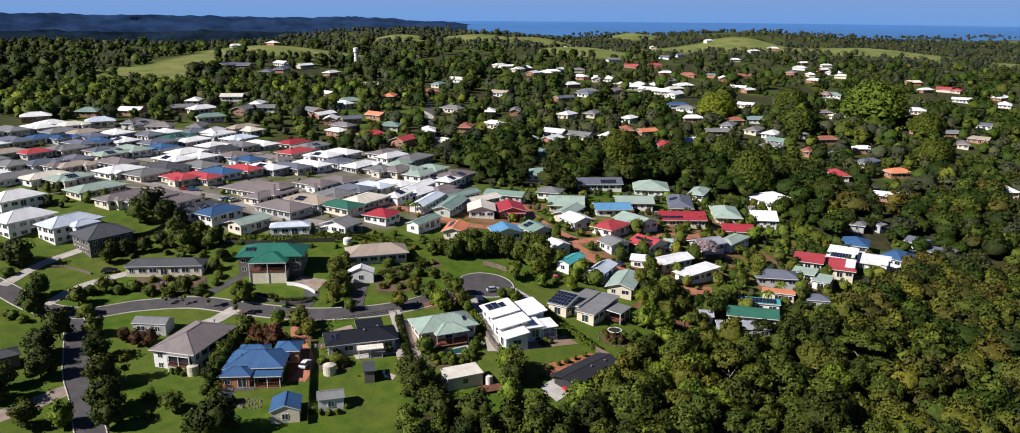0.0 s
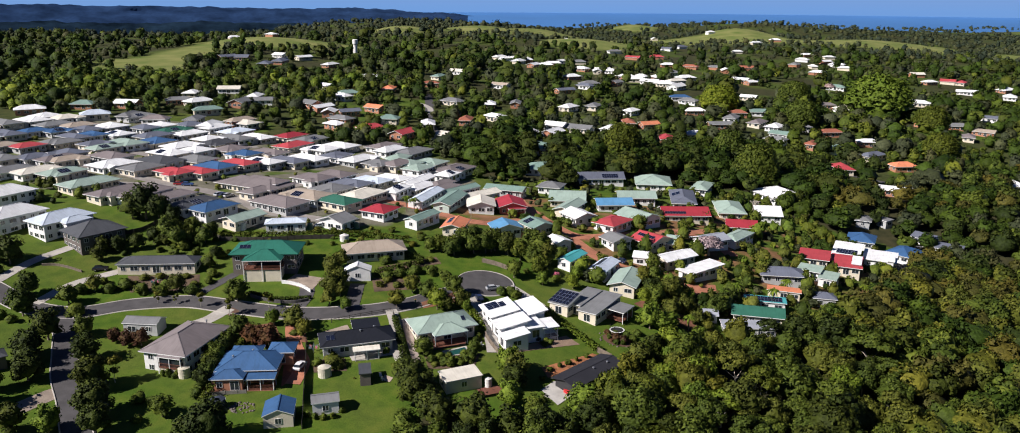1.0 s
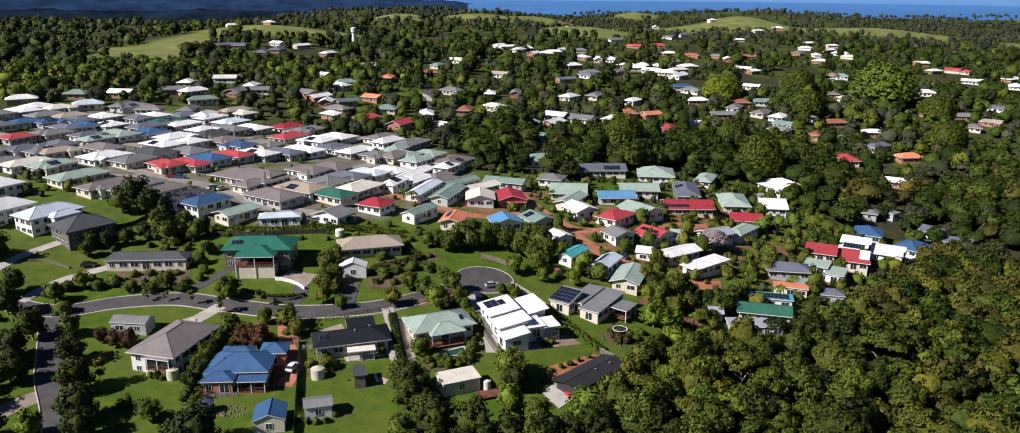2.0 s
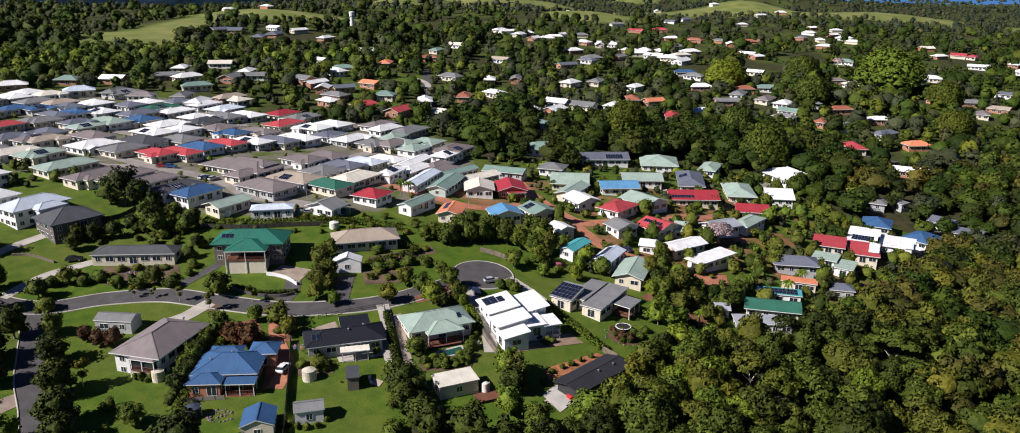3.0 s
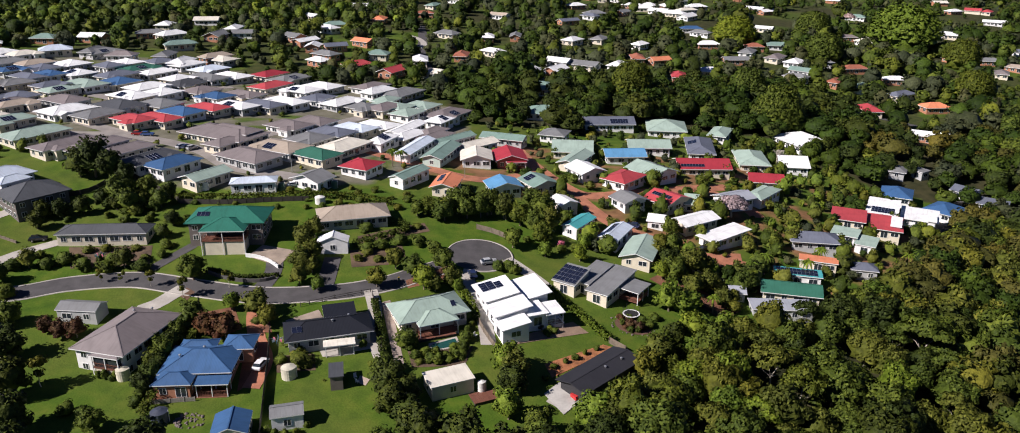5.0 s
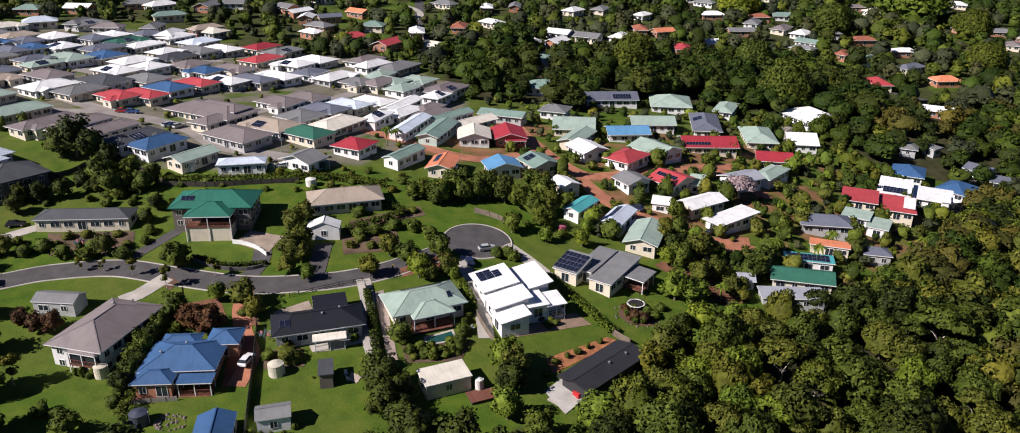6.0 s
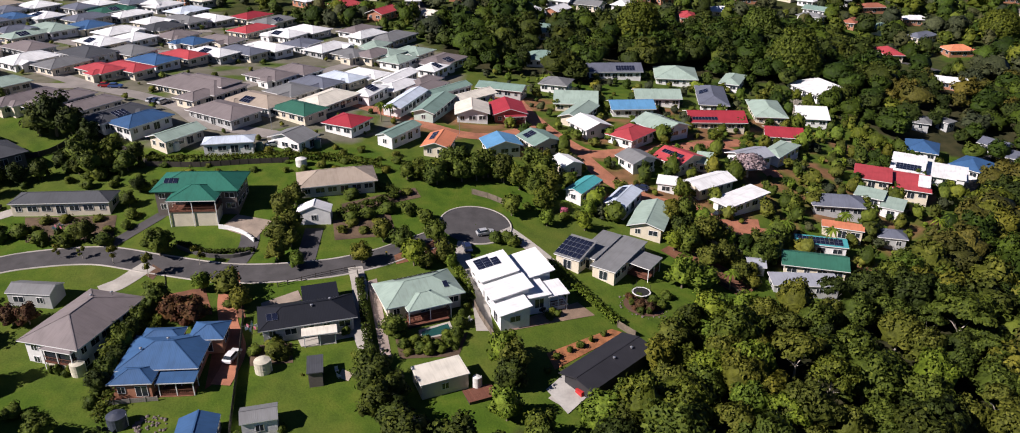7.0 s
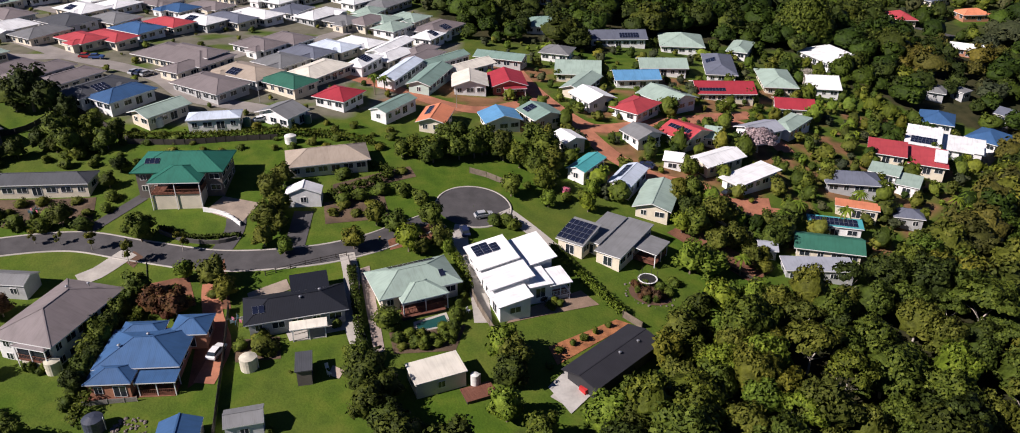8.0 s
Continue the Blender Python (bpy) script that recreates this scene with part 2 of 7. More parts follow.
def ground_mat():
    m, nt, b = nodes_of("grass_and_soil")
    big = mapped(nt, "ShaderNodeTexNoise", 0.035, 5.0)
    mid = mapped(nt, "ShaderNodeTexNoise", 0.25, 6.0)
    fine = mapped(nt, "ShaderNodeTexNoise", 2.5, 6.0)
    lawn = ramp(nt, mid.outputs["Fac"], [(0.28, (0.040, 0.086, 0.007)), (0.5, (0.067, 0.119, 0.010)), (0.72, (0.102, 0.138, 0.016))])
    lawn = mixc(nt, ramp(nt, big.outputs["Fac"], [(0.42, (0, 0, 0)), (0.72, (0.42, 0.42, 0.42))]), lawn, (0.13, 0.118, 0.034))
    lawn = mixc(nt, 0.5, lawn, ramp(nt, fine.outputs["Fac"], [(0.3, (0.6, 0.62, 0.55)), (0.6, (1, 1, 1))]), "MULTIPLY")
    litter = ramp(nt, mid.outputs["Fac"], [(0.3, (0.022, 0.026, 0.010)), (0.7, (0.055, 0.050, 0.022))])
    paddock = ramp(nt, big.outputs["Fac"], [(0.3, (0.10, 0.14, 0.03)), (0.7, (0.22, 0.22, 0.075))])
    bare = ramp(nt, mid.outputs["Fac"], [(0.3, (0.13, 0.115, 0.09)), (0.7, (0.20, 0.18, 0.15))])
    att = nt.nodes.new("ShaderNodeVertexColor")
    att.layer_name = "cover"
    sep = nt.nodes.new("ShaderNodeSeparateColor")
    nt.links.new(att.outputs["Color"], sep.inputs["Color"])
    col = mixc(nt, sep.outputs["Red"], lawn, litter)
    col = mixc(nt, sep.outputs["Green"], col, paddock)
    col = mixc(nt, sep.outputs["Blue"], col, bare)
    earth = ramp(nt, mid.outputs["Fac"], [(0.3, (0.15, 0.075, 0.04)), (0.7, (0.30, 0.14, 0.08))])
    col = mixc(nt, att.outputs["Alpha"], col, earth)
    nt.links.new(col, b.inputs["Base Color"])
    b.inputs["Roughness"].default_value = 0.95
    b.inputs["Specular IOR Level"].default_value = 0.15
    bump(nt, b, fine.outputs["Fac"], 0.6, 0.15)
    return m


# ---- ground, sea and far ridge ----
def spread(lo, hi, step, out, grow):
    v, s, vals = lo, step, []
    while v < hi:
        vals.append(v)
        v += step
    v = hi
    while v < out:
        vals.append(v)
        s *= grow
        v += s
    return vals + [out]


def cover_at(x, y):
    wob = 5 * noise.noise(Vector((x / 9, y / 9, 0)))
    red = 1.0 if any(inside(x + wob, y + wob, p) for p in (FOREST, FOREST_SW, GULLY, SLOPE)) else 0.0
    green, blue = 0.0, 0.0
    if y > 330 and not red:
        red = lerp_step(330, 420, y) * (0.75 if noise.noise(Vector((x / 40, y / 40, 3))) > -0.15 else 0.15)
    if inside(x, y, PARK):
        red = 0.0
    if inside(x, y, ESTATE):
        red, blue = 0.0, 0.85 if noise.noise(Vector((x / 10, y / 10, 8))) > -0.25 else 0.1
    if y > 600:
        red = 0.35 + 0.6 * lerp_step(-0.25, 0.15, noise.noise(Vector((x / 45, y / 60, 17))))
        w = 16 * noise.noise(Vector((x / 60, y / 60, 4)))
        if any(inside(x + w, y + w, p) for p in PASTURES) or (y > 1200 and noise.noise(Vector((x / 260, y / 330, 9))) > 0.42):
            red, green = 0.0, 1.0
    earth = 0.0
    if inside(x, y, COTTAGES) and not red:
        earth = 0.85 * lerp_step(0.0, 0.2, noise.noise(Vector((x / 9, y / 9, 14))) + 0.05)
    return red, green, blue, earth


def build_ground():
    left = [-v for v in spread(0, 230, 3, 4700, 1.13)][::-1]
    xs = left[:-1] + spread(0, 260, 3, 4700, 1.13)
    ys = [-v for v in spread(-96, -90, 3, 900, 1.4)][::-1][:-2] + spread(93, 420, 3, 3300, 1.045)
    pts = [(x, y, ground_z(x, y) - lerp_step(2700, 3300, y) * 70) for y in ys for x in xs]
    w = len(xs)
    faces = [(j * w + i, j * w + i + 1, j * w + i + 1 + w, j * w + i + w) for j in range(len(ys) - 1) for i in range(w - 1)]
    me = bpy.data.meshes.new("ground")
    me.from_pydata(pts, [], faces)
    lay = me.color_attributes.new("cover", "FLOAT_COLOR", "POINT")
    lay.data.foreach_set("color", [c for x, y, z in pts for c in cover_at(x, y)])
    me.polygons.foreach_set("use_smooth", [True] * len(faces))
    me.materials.append(ground_mat())
    tagged(new("ground", me), "green lawns, paddocks and leaf-littered forest floor on a gentle slope", "ground", kind="structure")


build_ground()


def strip(name, rows, mat, label, category):
    """A sheet through rows of points, all of one length."""
    n = len(rows[0])
    me = bpy.data.meshes.new(name)
    me.from_pydata([p for r in rows for p in r], [], [(j * n + i, j * n + i + 1, j * n + n + i + 1, j * n + n + i) for j in range(len(rows) - 1) for i in range(n - 1)])
    me.polygons.foreach_set("use_smooth", [True] * len(me.polygons))
    me.materials.append(mat)
    return tagged(new(name, me), label, category, kind="structure")


SEA = simple_mat("sea_water", (0.055, 0.165, 0.39), 0.6, 0.004, 0.9, 1.1, 0, 0, 0.2)
strip("water", [[(r * math.sin(radians(t)), r * math.cos(radians(t)), -32 + (r - 3000) * 0.0160) for t in range(-4, 47, 2)] for r in (3000, 3600, 4200, 4860)], SEA, "distant blue sea under a hazy horizon", "sea")
strip("water", [[(r * math.sin(radians(t)), r * math.cos(radians(t)), -32 + (r - 3000) * 0.0160 - (90 if r < 4400 else 0)) for t in range(-38, 0, 3)] for r in (4345, 4480, 4660, 4860)], SEA, "distant blue sea beyond the ridge's end", "sea")
# blue in the base colour stands in for haze over the distant forest
RIDGE = simple_mat("hazed_forest", (0.019, 0.041, 0.098), 0.95, 0.06, 0.62, 1.3, 0.5, 0, 0.0)


def ridge(t0, t1, r0, top, seed):
    """A wooded range round the edge of the view, between two bearings, sinking towards the second."""
    rows = []
    for k in range(13):
        row = []
        for i in range(181):
            t = t0 + (t1 - t0) * i / 180
            x = t * 70
            sink = float(np.interp(t, (-34, -28, -20, -14, -10, -7.5, -5, -3, -1), (0, 8, 17, 19, 22, 30, 43, 58, 95))) if t1 > -5 else 60 * lerp_step(t1 - 8, t1, t)
            crest = top - 10 * (t - t0) / (t1 - t0) - sink + 9 * noise.noise(Vector((x / 230, seed, 0))) + 4 * noise.noise(Vector((x / 50, seed, 3))) + 3.0 * noise.noise(Vector((x / 7, seed, 6)))
            v = k / 12
            r = r0 + 480 * v + 70 * noise.noise(Vector((x / 160, k * 0.35, seed)))
            row.append((r * math.sin(radians(t)), r * math.cos(radians(t)), -95 + (crest + 95) * v ** 0.8 + 5 * noise.noise(Vector((x / 40, k * 0.8, seed)))))
        rows.append(row)
    return rows


strip("far_ridge", ridge(-46, -1, 3850, 52, 2.3), RIDGE, "long wooded ridge, blue distance haze put into its colour", "hills")
# the nearer slope's bluish base colour holds haze as well
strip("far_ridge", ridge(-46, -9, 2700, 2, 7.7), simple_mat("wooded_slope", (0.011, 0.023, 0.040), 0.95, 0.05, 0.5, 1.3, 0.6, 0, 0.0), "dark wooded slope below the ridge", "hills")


def sky_mat():
    m, nt, b = nodes_of("sky_glow")
    nt.nodes.remove(b)
    tc, sep = nt.nodes.new("ShaderNodeTexCoord"), nt.nodes.new("ShaderNodeSeparateXYZ")
    nt.links.new(tc.outputs["Generated"], sep.inputs[0])
    col = ramp(nt, sep.outputs["Z"], [(0.14, (0.115, 0.24, 0.48)), (0.24, (0.125, 0.25, 0.48)), (0.4, (0.15, 0.25, 0.45)), (1.0, (0.11, 0.19, 0.40))])
    em = nt.nodes.new("ShaderNodeEmission")
    nt.links.new(col, em.inputs["Color"])
    nt.links.new(em.outputs[0], nt.nodes["Material Output"].inputs["Surface"])
    return m


strip("backdrop", [[(4890 * math.sin(radians(a)), 4890 * math.cos(radians(a)), z) for a in range(-60, 61, 4)] for z in (-120, 200, 500)], sky_mat(), "pale hazy blue sky above the sea", "sky")

# ---- helpers for things ----
def mesh_of(name, verts, faces, mats, slots=None, uvs=None, smooth=False):
    me = bpy.data.meshes.new(name)
    me.from_pydata(verts, [], faces)
    for m in mats:
        me.materials.append(m)
    if slots:
        me.polygons.foreach_set("material_index", slots)
    if uvs:
        lay = me.uv_layers.new(name="UVMap")
        lay.data.foreach_set("uv", [c for f in uvs for p in f for c in p])
    if smooth:
        me.polygons.foreach_set("use_smooth", [True] * len(faces))
    return me


class Boxes:
    """Collects boxes into one mesh."""

    def __init__(self):
        self.v, self.f, self.s = [], [], []

    def add(self, c, d, slot=0, m=None):
        n = len(self.v)
        for sx, sy, sz in ((-1, -1, -1), (1, -1, -1), (1, 1, -1), (-1, 1, -1), (-1, -1, 1), (1, -1, 1), (1, 1, 1), (-1, 1, 1)):
            p = Vector((c[0] + sx * d[0] / 2, c[1] + sy * d[1] / 2, c[2] + sz * d[2] / 2))
            self.v.append(tuple(m @ p) if m else tuple(p))
        self.f += [tuple(n + i for i in q) for q in ((0, 3, 2, 1), (4, 5, 6, 7), (0, 1, 5, 4), (1, 2, 6, 5), (2, 3, 7, 6), (3, 0, 4, 7))]
        self.s += [slot] * 6
        return self

    def tube(self, c, r, h, slot=0, n=12, r2=None):
        k, r2 = len(self.v), r if r2 is None else r2
        for i in range(n):
            a = 2 * math.pi * i / n
            self.v += [(c[0] + r * math.cos(a), c[1] + r * math.sin(a), c[2]), (c[0] + r2 * math.cos(a), c[1] + r2 * math.sin(a), c[2] + h)]
        for i in range(n):
            j = (i + 1) % n
            self.f.append((k + 2 * i, k + 2 * j, k + 2 * j + 1, k + 2 * i + 1))
        self.f.append(tuple(k + 2 * i + 1 for i in range(n)))
        self.f.append(tuple(k + 2 * i for i in range(n))[::-1])
        self.s += [slot] * (n + 2)
        return self

    def mesh(self, name, *mats):
        return mesh_of(name, self.v, self.f, mats, self.s)


def child(name, me, parent, m=None, label=""):
    ob = new(name, me)
    ob.parent = parent
    if m:
        ob.matrix_basis = m
    if label:
        ob["label"] = label
    return ob


def root_at(name, x, y, yaw, label, category, group="", z=None):
    ob = new(name)
    ob.empty_display_size = 0.5
    ob.matrix_basis = pose(x, y, ground_z(x, y) if z is None else z, 0, 0, yaw)
    return tagged(ob, label, category, group)


# ---- roads ----
def smooth_line(pts, step=2.0):
    out = []
    n = len(pts)
    for i in range(n - 1):
        p0, p1, p2, p3 = (Vector(pts[max(0, min(n - 1, i + k))]) for k in (-1, 0, 1, 2))
        m = max(1, int((p2 - p1).length / step))
        for k in range(m):
            t = k / m
            out.append(0.5 * (2 * p1 + (p2 - p0) * t + (2 * p0 - 5 * p1 + 4 * p2 - p3) * t * t + (3 * p1 - p0 - 3 * p2 + p3) * t ** 3))
    return out + [Vector(pts[-1])]


ROADS = []


def ribbon(name, pts, width, mat, label, lift=0.06, kerb=False, kind="road"):
    line = smooth_line(pts)
    sides = []
    for i, p in enumerate(line):
        d = (line[min(i + 1, len(line) - 1)] - line[max(i - 1, 0)]).normalized()
        sides.append((p, Vector((-d.y, d.x))))
        ROADS.append((p.x, p.y, width / 2))
    rows = [[(*(p + n * o), ground_z(*(p + n * o)) + lift) for o in (-width / 2, -width / 4, 0, width / 4, width / 2)] for p, n in sides]
    strip(name, rows, mat, label, kind)
    if kerb:
        for s in (-1, 1):
            prof = ((width / 2 - 0.02, 0.0), (width / 2 - 0.02, lift + 0.11), (width / 2 + 0.3, lift + 0.11), (width / 2 + 0.3, -0.1))
            strip("kerb", [[(*(p + n * s * o), ground_z(*(p + n * s * o)) + h) for o, h in prof] for p, n in sides], CONCRETE, "pale concrete kerb along the asphalt road", "kerb")


ribbon("road", ((-175, 225), (-150, 212), (-133, 203), (-120, 202), (-108, 207.5), (-93, 210), (-78, 207), (-61, 204.3), (-44, 206.5), (-33, 211), (-25, 217), (-18.6, 222.4)), 6.2, ASPHALT, "winding grey asphalt residential road", kerb=True)
ribbon("road", ((-124, 200), (-118, 193), (-112, 182), (-106, 171), (-99, 161), (-92, 150), (-80, 132), (-65, 110)), 5.6, ASPHALT, "narrow asphalt side road between lawns", 0.08, True)
ribbon("driveway", ((-120, 140), (-111.7, 151.1), (-107.9, 156.4), (-104.6, 162.5), (-101.5, 165.5)), 5.2, simple_mat("brown_concrete", (0.30, 0.24, 0.19), 0.85, 3.0), "tan concrete drive branching off a side road", 0.07, kind="driveway")
ribbon("driveway", ((-150, 213), (-147, 228), (-140, 240)), 3.4, CONCRETE, "pale concrete driveway up to a house", 0.09, kind="driveway")
ribbon("driveway", ((-133, 205), (-129, 217), (-120, 226)), 3.2, CONCRETE, "pale concrete driveway", 0.09, kind="driveway")
ribbon("driveway", ((-80.2, 206.7), (-81.9, 203.7), (-84.0, 200.0), (-86.7, 197.6)), 4.2, CONCRETE, "pale concrete driveway beside a lawn", 0.1, kind="driveway")
ribbon("driveway", ((-93, 212), (-89, 219), (-85, 226)), 3.0, ASPHALT, "dark asphalt driveway", 0.1, kind="driveway")
ribbon("driveway", ((-62, 206), (-61, 214), (-63, 221), (-68, 223)), 4.2, ASPHALT, "dark asphalt driveway beside a lawn terrace", 0.1, kind="driveway")
ribbon("driveway", ((-47, 207), (-47.5, 215), (-48, 222)), 4.2, ASPHALT, "dark asphalt driveway to a white shed", 0.1, kind="driveway")
ribbon("driveway", ((-61, 202), (-60, 196), (-57, 188), (-53, 180), (-53, 171)), 3.6, PAVING, "red earth driveway beside a blue-roofed house", 0.1, kind="driveway")
ribbon("driveway", ((-36, 208), (-33.5, 200), (-32, 190), (-29, 182)), 3.2, CONCRETE, "pale concrete side path", 0.1, kind="driveway")
ribbon("driveway", ((-13, 221), (-13, 214), (-10, 205), (-8, 196), (-7, 189)), 3.4, CONCRETE, "pale concrete driveway beside a white house", 0.1, kind="driveway")
ribbon("driveway", ((-4, 228.5), (-2.5, 227), (2.2, 221.5), (7.5, 214.5)), 3.6, CONCRETE, "pale concrete shared driveway", 0.1, kind="driveway")
ribbon("driveway", ((6.5, 170.5), (9, 174), (11, 177)), 3.6, CONCRETE, "sunlit concrete yard by a black shed", 0.1, kind="driveway")
for line in (((-5, 345), (-3, 330), (3, 308), (12, 288), (20, 279), (30, 282), (42, 288), (60, 297), (72, 303)), ((13, 286), (19, 272), (25, 261), (34, 253), (45, 250), (54, 243), (66, 242)),
             ((-63, 311), (-48, 301), (-36, 294), (-23, 286), (-12, 284), (-1, 292), (6, 300)), ((60, 297), (72, 288), (76, 278))):
    ribbon("road", line, 5.6, PAVING, "red paved lane between cottages", 0.08)
for line in (((-210, 345), (-165, 319), (-139, 303), (-119, 296), (-105, 289), (-92, 277), (-74, 272), (-58, 268)), ((-92, 277), (-98, 298), (-92, 320), (-72, 345), (-50, 385)), ((-190, 315), (-160, 300), (-139, 303)),
             ((-215, 385), (-175, 360), (-140, 352), (-110, 380), (-90, 405)), ((-240, 420), (-200, 400), (-160, 385), (-135, 400))):
    ribbon("road", line, 6.0, EST_ROAD, "pale grey estate road between close-set houses", 0.08)
ribbon("road", ((175, 345), (163, 322), (150, 305), (140, 292)), 5, ASPHALT, "asphalt lane on the hillside", 0.1)
ribbon("road", ((200, 430), (185, 445), (168, 452), (150, 462)), 5, ASPHALT, "asphalt street among trees", 0.1)
ribbon("garden_path", ((-80, 576), (-69, 561), (-63, 538), (-68, 519), (-81, 517), (-88, 523)), 4.0, CONCRETE, "pale curving concrete path through a small park", 0.12, kind="path")
ribbon("road", ((-45, 420), (-50, 455), (-60, 500), (-66, 560), (-75, 620)), 6, ASPHALT, "asphalt street climbing between houses", 0.1)


def disc(name, x, y, r, mat, label, lift):
    rings = [[(x + q * r * math.cos(a * math.pi / 24), y + q * r * math.sin(a * math.pi / 24), ground_z(x + q * r * math.cos(a * math.pi / 24), y + q * r * math.sin(a * math.pi / 24)) + lift) for a in range(49)] for q in (0.02, 0.35, 0.7, 1.0)]
    strip(name, rings, mat, label, "road")
    ROADS.append((x, y, r))
    return rings[-1]


disc("road", -11, 229, 8.4, ASPHALT, "round asphalt turning head of a cul-de-sac", 0.10)
strip("kerb", [[(-11 + (8.4 + o) * math.cos(a * math.pi / 30), 229 + (8.4 + o) * math.sin(a * math.pi / 30), ground_z(-11 + 8.4 * math.cos(a * math.pi / 30), 229 + 8.4 * math.sin(a * math.pi / 30)) + h) for o, h in ((-0.02, 0), (-0.02, 0.2), (0.4, 0.2), (0.4, -0.1))] for a in range(42, 94)], CONCRETE, "pale concrete kerb round the turning head", "kerb")

# ---- houses ----
ROOF_WORD = {"white": "white", "cream": "cream", "grey": "mid-grey", "dgrey": "dark grey", "slate": "slate blue", "brown": "grey-brown", "sage": "sage green", "lsage": "pale sage green",
             "green": "emerald green", "dgreen": "dark green", "teal": "teal", "blue": "bright blue", "red": "bright red", "dred": "dark red", "orange": "terracotta orange",
             "navy": "blue-black", "black": "black", "tan": "tan tiled", "sky": "pale blue-white", "lblue": "light blue", "lgrey": "pale lavender-grey", "brick": "brick red tiled"}
WALL_WORD = {"white": "white boarded", "cream": "cream rendered", "grey": "grey boarded", "dark": "dark timber", "brick": "red brick", "black": "black sheet-metal", "red": "red boarded", "lsage": "pale green boarded", "lblue": "pale blue boarded"}
FOOT = []
WINDOWS = {}


def window_mesh(w, h):
    key = (round(w, 1), round(h, 1))
    if key not in WINDOWS:
        f = 0.08
        xs, zs = (-w / 2 - f, -w / 2, -f / 2, f / 2, w / 2, w / 2 + f), (-h / 2 - f, -h / 2, h / 2, h / 2 + f)
        v = [(a, -0.05, b) for b in zs for a in xs] + [(a, 0.03, b) for a, b in ((xs[0], zs[0]), (xs[5], zs[0]), (xs[5], zs[3]), (xs[0], zs[3]))]
        q = [(6 * j + i, 6 * j + i + 1, 6 * j + i + 7, 6 * j + i + 6) for j in range(3) for i in range(5)]
        s = [1 if (j == 1 and i in (1, 3)) else 0 for j in range(3) for i in range(5)]
        q += [(0, 24, 25, 5, 4, 3, 2, 1), (5, 25, 26, 23, 17, 11), (18, 19, 20, 21, 22, 23, 26, 27), (0, 6, 12, 18, 27, 24)]
        WINDOWS[key] = mesh_of("window", v, q, (WHITE, GLASS), s + [0] * 4)
    return WINDOWS[key]


def roof_mesh(L, W, kind, slope, mat, fascia):
    """Eaves at z = 0, ridge along x."""
    a, b, t = L / 2, W / 2, 0.2
    if kind in ("flat", "skil"):
        r = slope * W
        top = [(-a, -b, 0), (a, -b, 0), (a, b, r), (-a, b, r)]
        faces, uv = [(0, 1, 2, 3)], [[(0, 0), (L, 0), (L, W), (0, W)]]
    else:
        rise, e = b * slope, (a - b if kind == "hip" else a)
        if e < 0.3:
            e = 0.3
        top = [(-a, -b, 0), (a, -b, 0), (a, b, 0), (-a, b, 0), (-e, 0, rise), (e, 0, rise)]
        faces = [(0, 1, 5, 4), (2, 3, 4, 5)]
        uv = [[(0, 0), (L, 0), (a + e, W), (a - e, W)], [(0, 0), (L, 0), (a + e, W), (a - e, W)]]
        if kind == "hip":
            faces += [(1, 2, 5), (3, 0, 4)]
            uv += [[(0, 0), (W, 0), (b, W)], [(0, 0), (W, 0), (b, W)]]
    n = len(top)
    verts = top + [(x, y, z - t) for x, y, z in top]
    slots = [0] * len(faces)
    if kind == "gable":
        faces += [tuple(n + i for i in f[::-1]) for f in ((0, 1, 5, 4), (2, 3, 4, 5))]
        rim = ((0, 1), (1, 5), (5, 2), (2, 3), (3, 4), (4, 0))
        slots += [1, 1]
    else:
        faces.append((n + 3, n + 2, n + 1, n))
        rim = ((0, 1), (1, 2), (2, 3), (3, 0))
        slots.append(1)
    for i, j in rim:
        faces.append((j, i, n + i, n + j))
        slots.append(1)
    while len(uv) < len(faces):
        uv.append([(0, 0)] * len(faces[len(uv)]))
    me = mesh_of("roof", verts, faces, (mat, fascia), slots, uv)
    return me


def ridge_cap(L, W, kind, slope, mat):
    """Rolled cappings over ridge and hips."""
    bx = Boxes()
    a, b = L / 2, W / 2
    rise, e = b * slope, max(0.3, a - b) if kind == "hip" else a
    bx.add((0, 0, rise + 0.02), (2 * e, 0.26, 0.06))
    if kind == "hip":
        for sx in (-1, 1):
            for sy in (-1, 1):
                p, q = Vector((sx * a, sy * b, 0.01)), Vector((sx * e, 0, rise + 0.02))
                m = Matrix.Translation((p + q) / 2) @ (q - p).to_track_quat("X", "Z").to_matrix().to_4x4()
                bx.add((0, 0, 0), ((q - p).length, 0.22, 0.05), 0, m)
    return bx.mesh("ridge_cap", mat)


PANEL_MESH = None


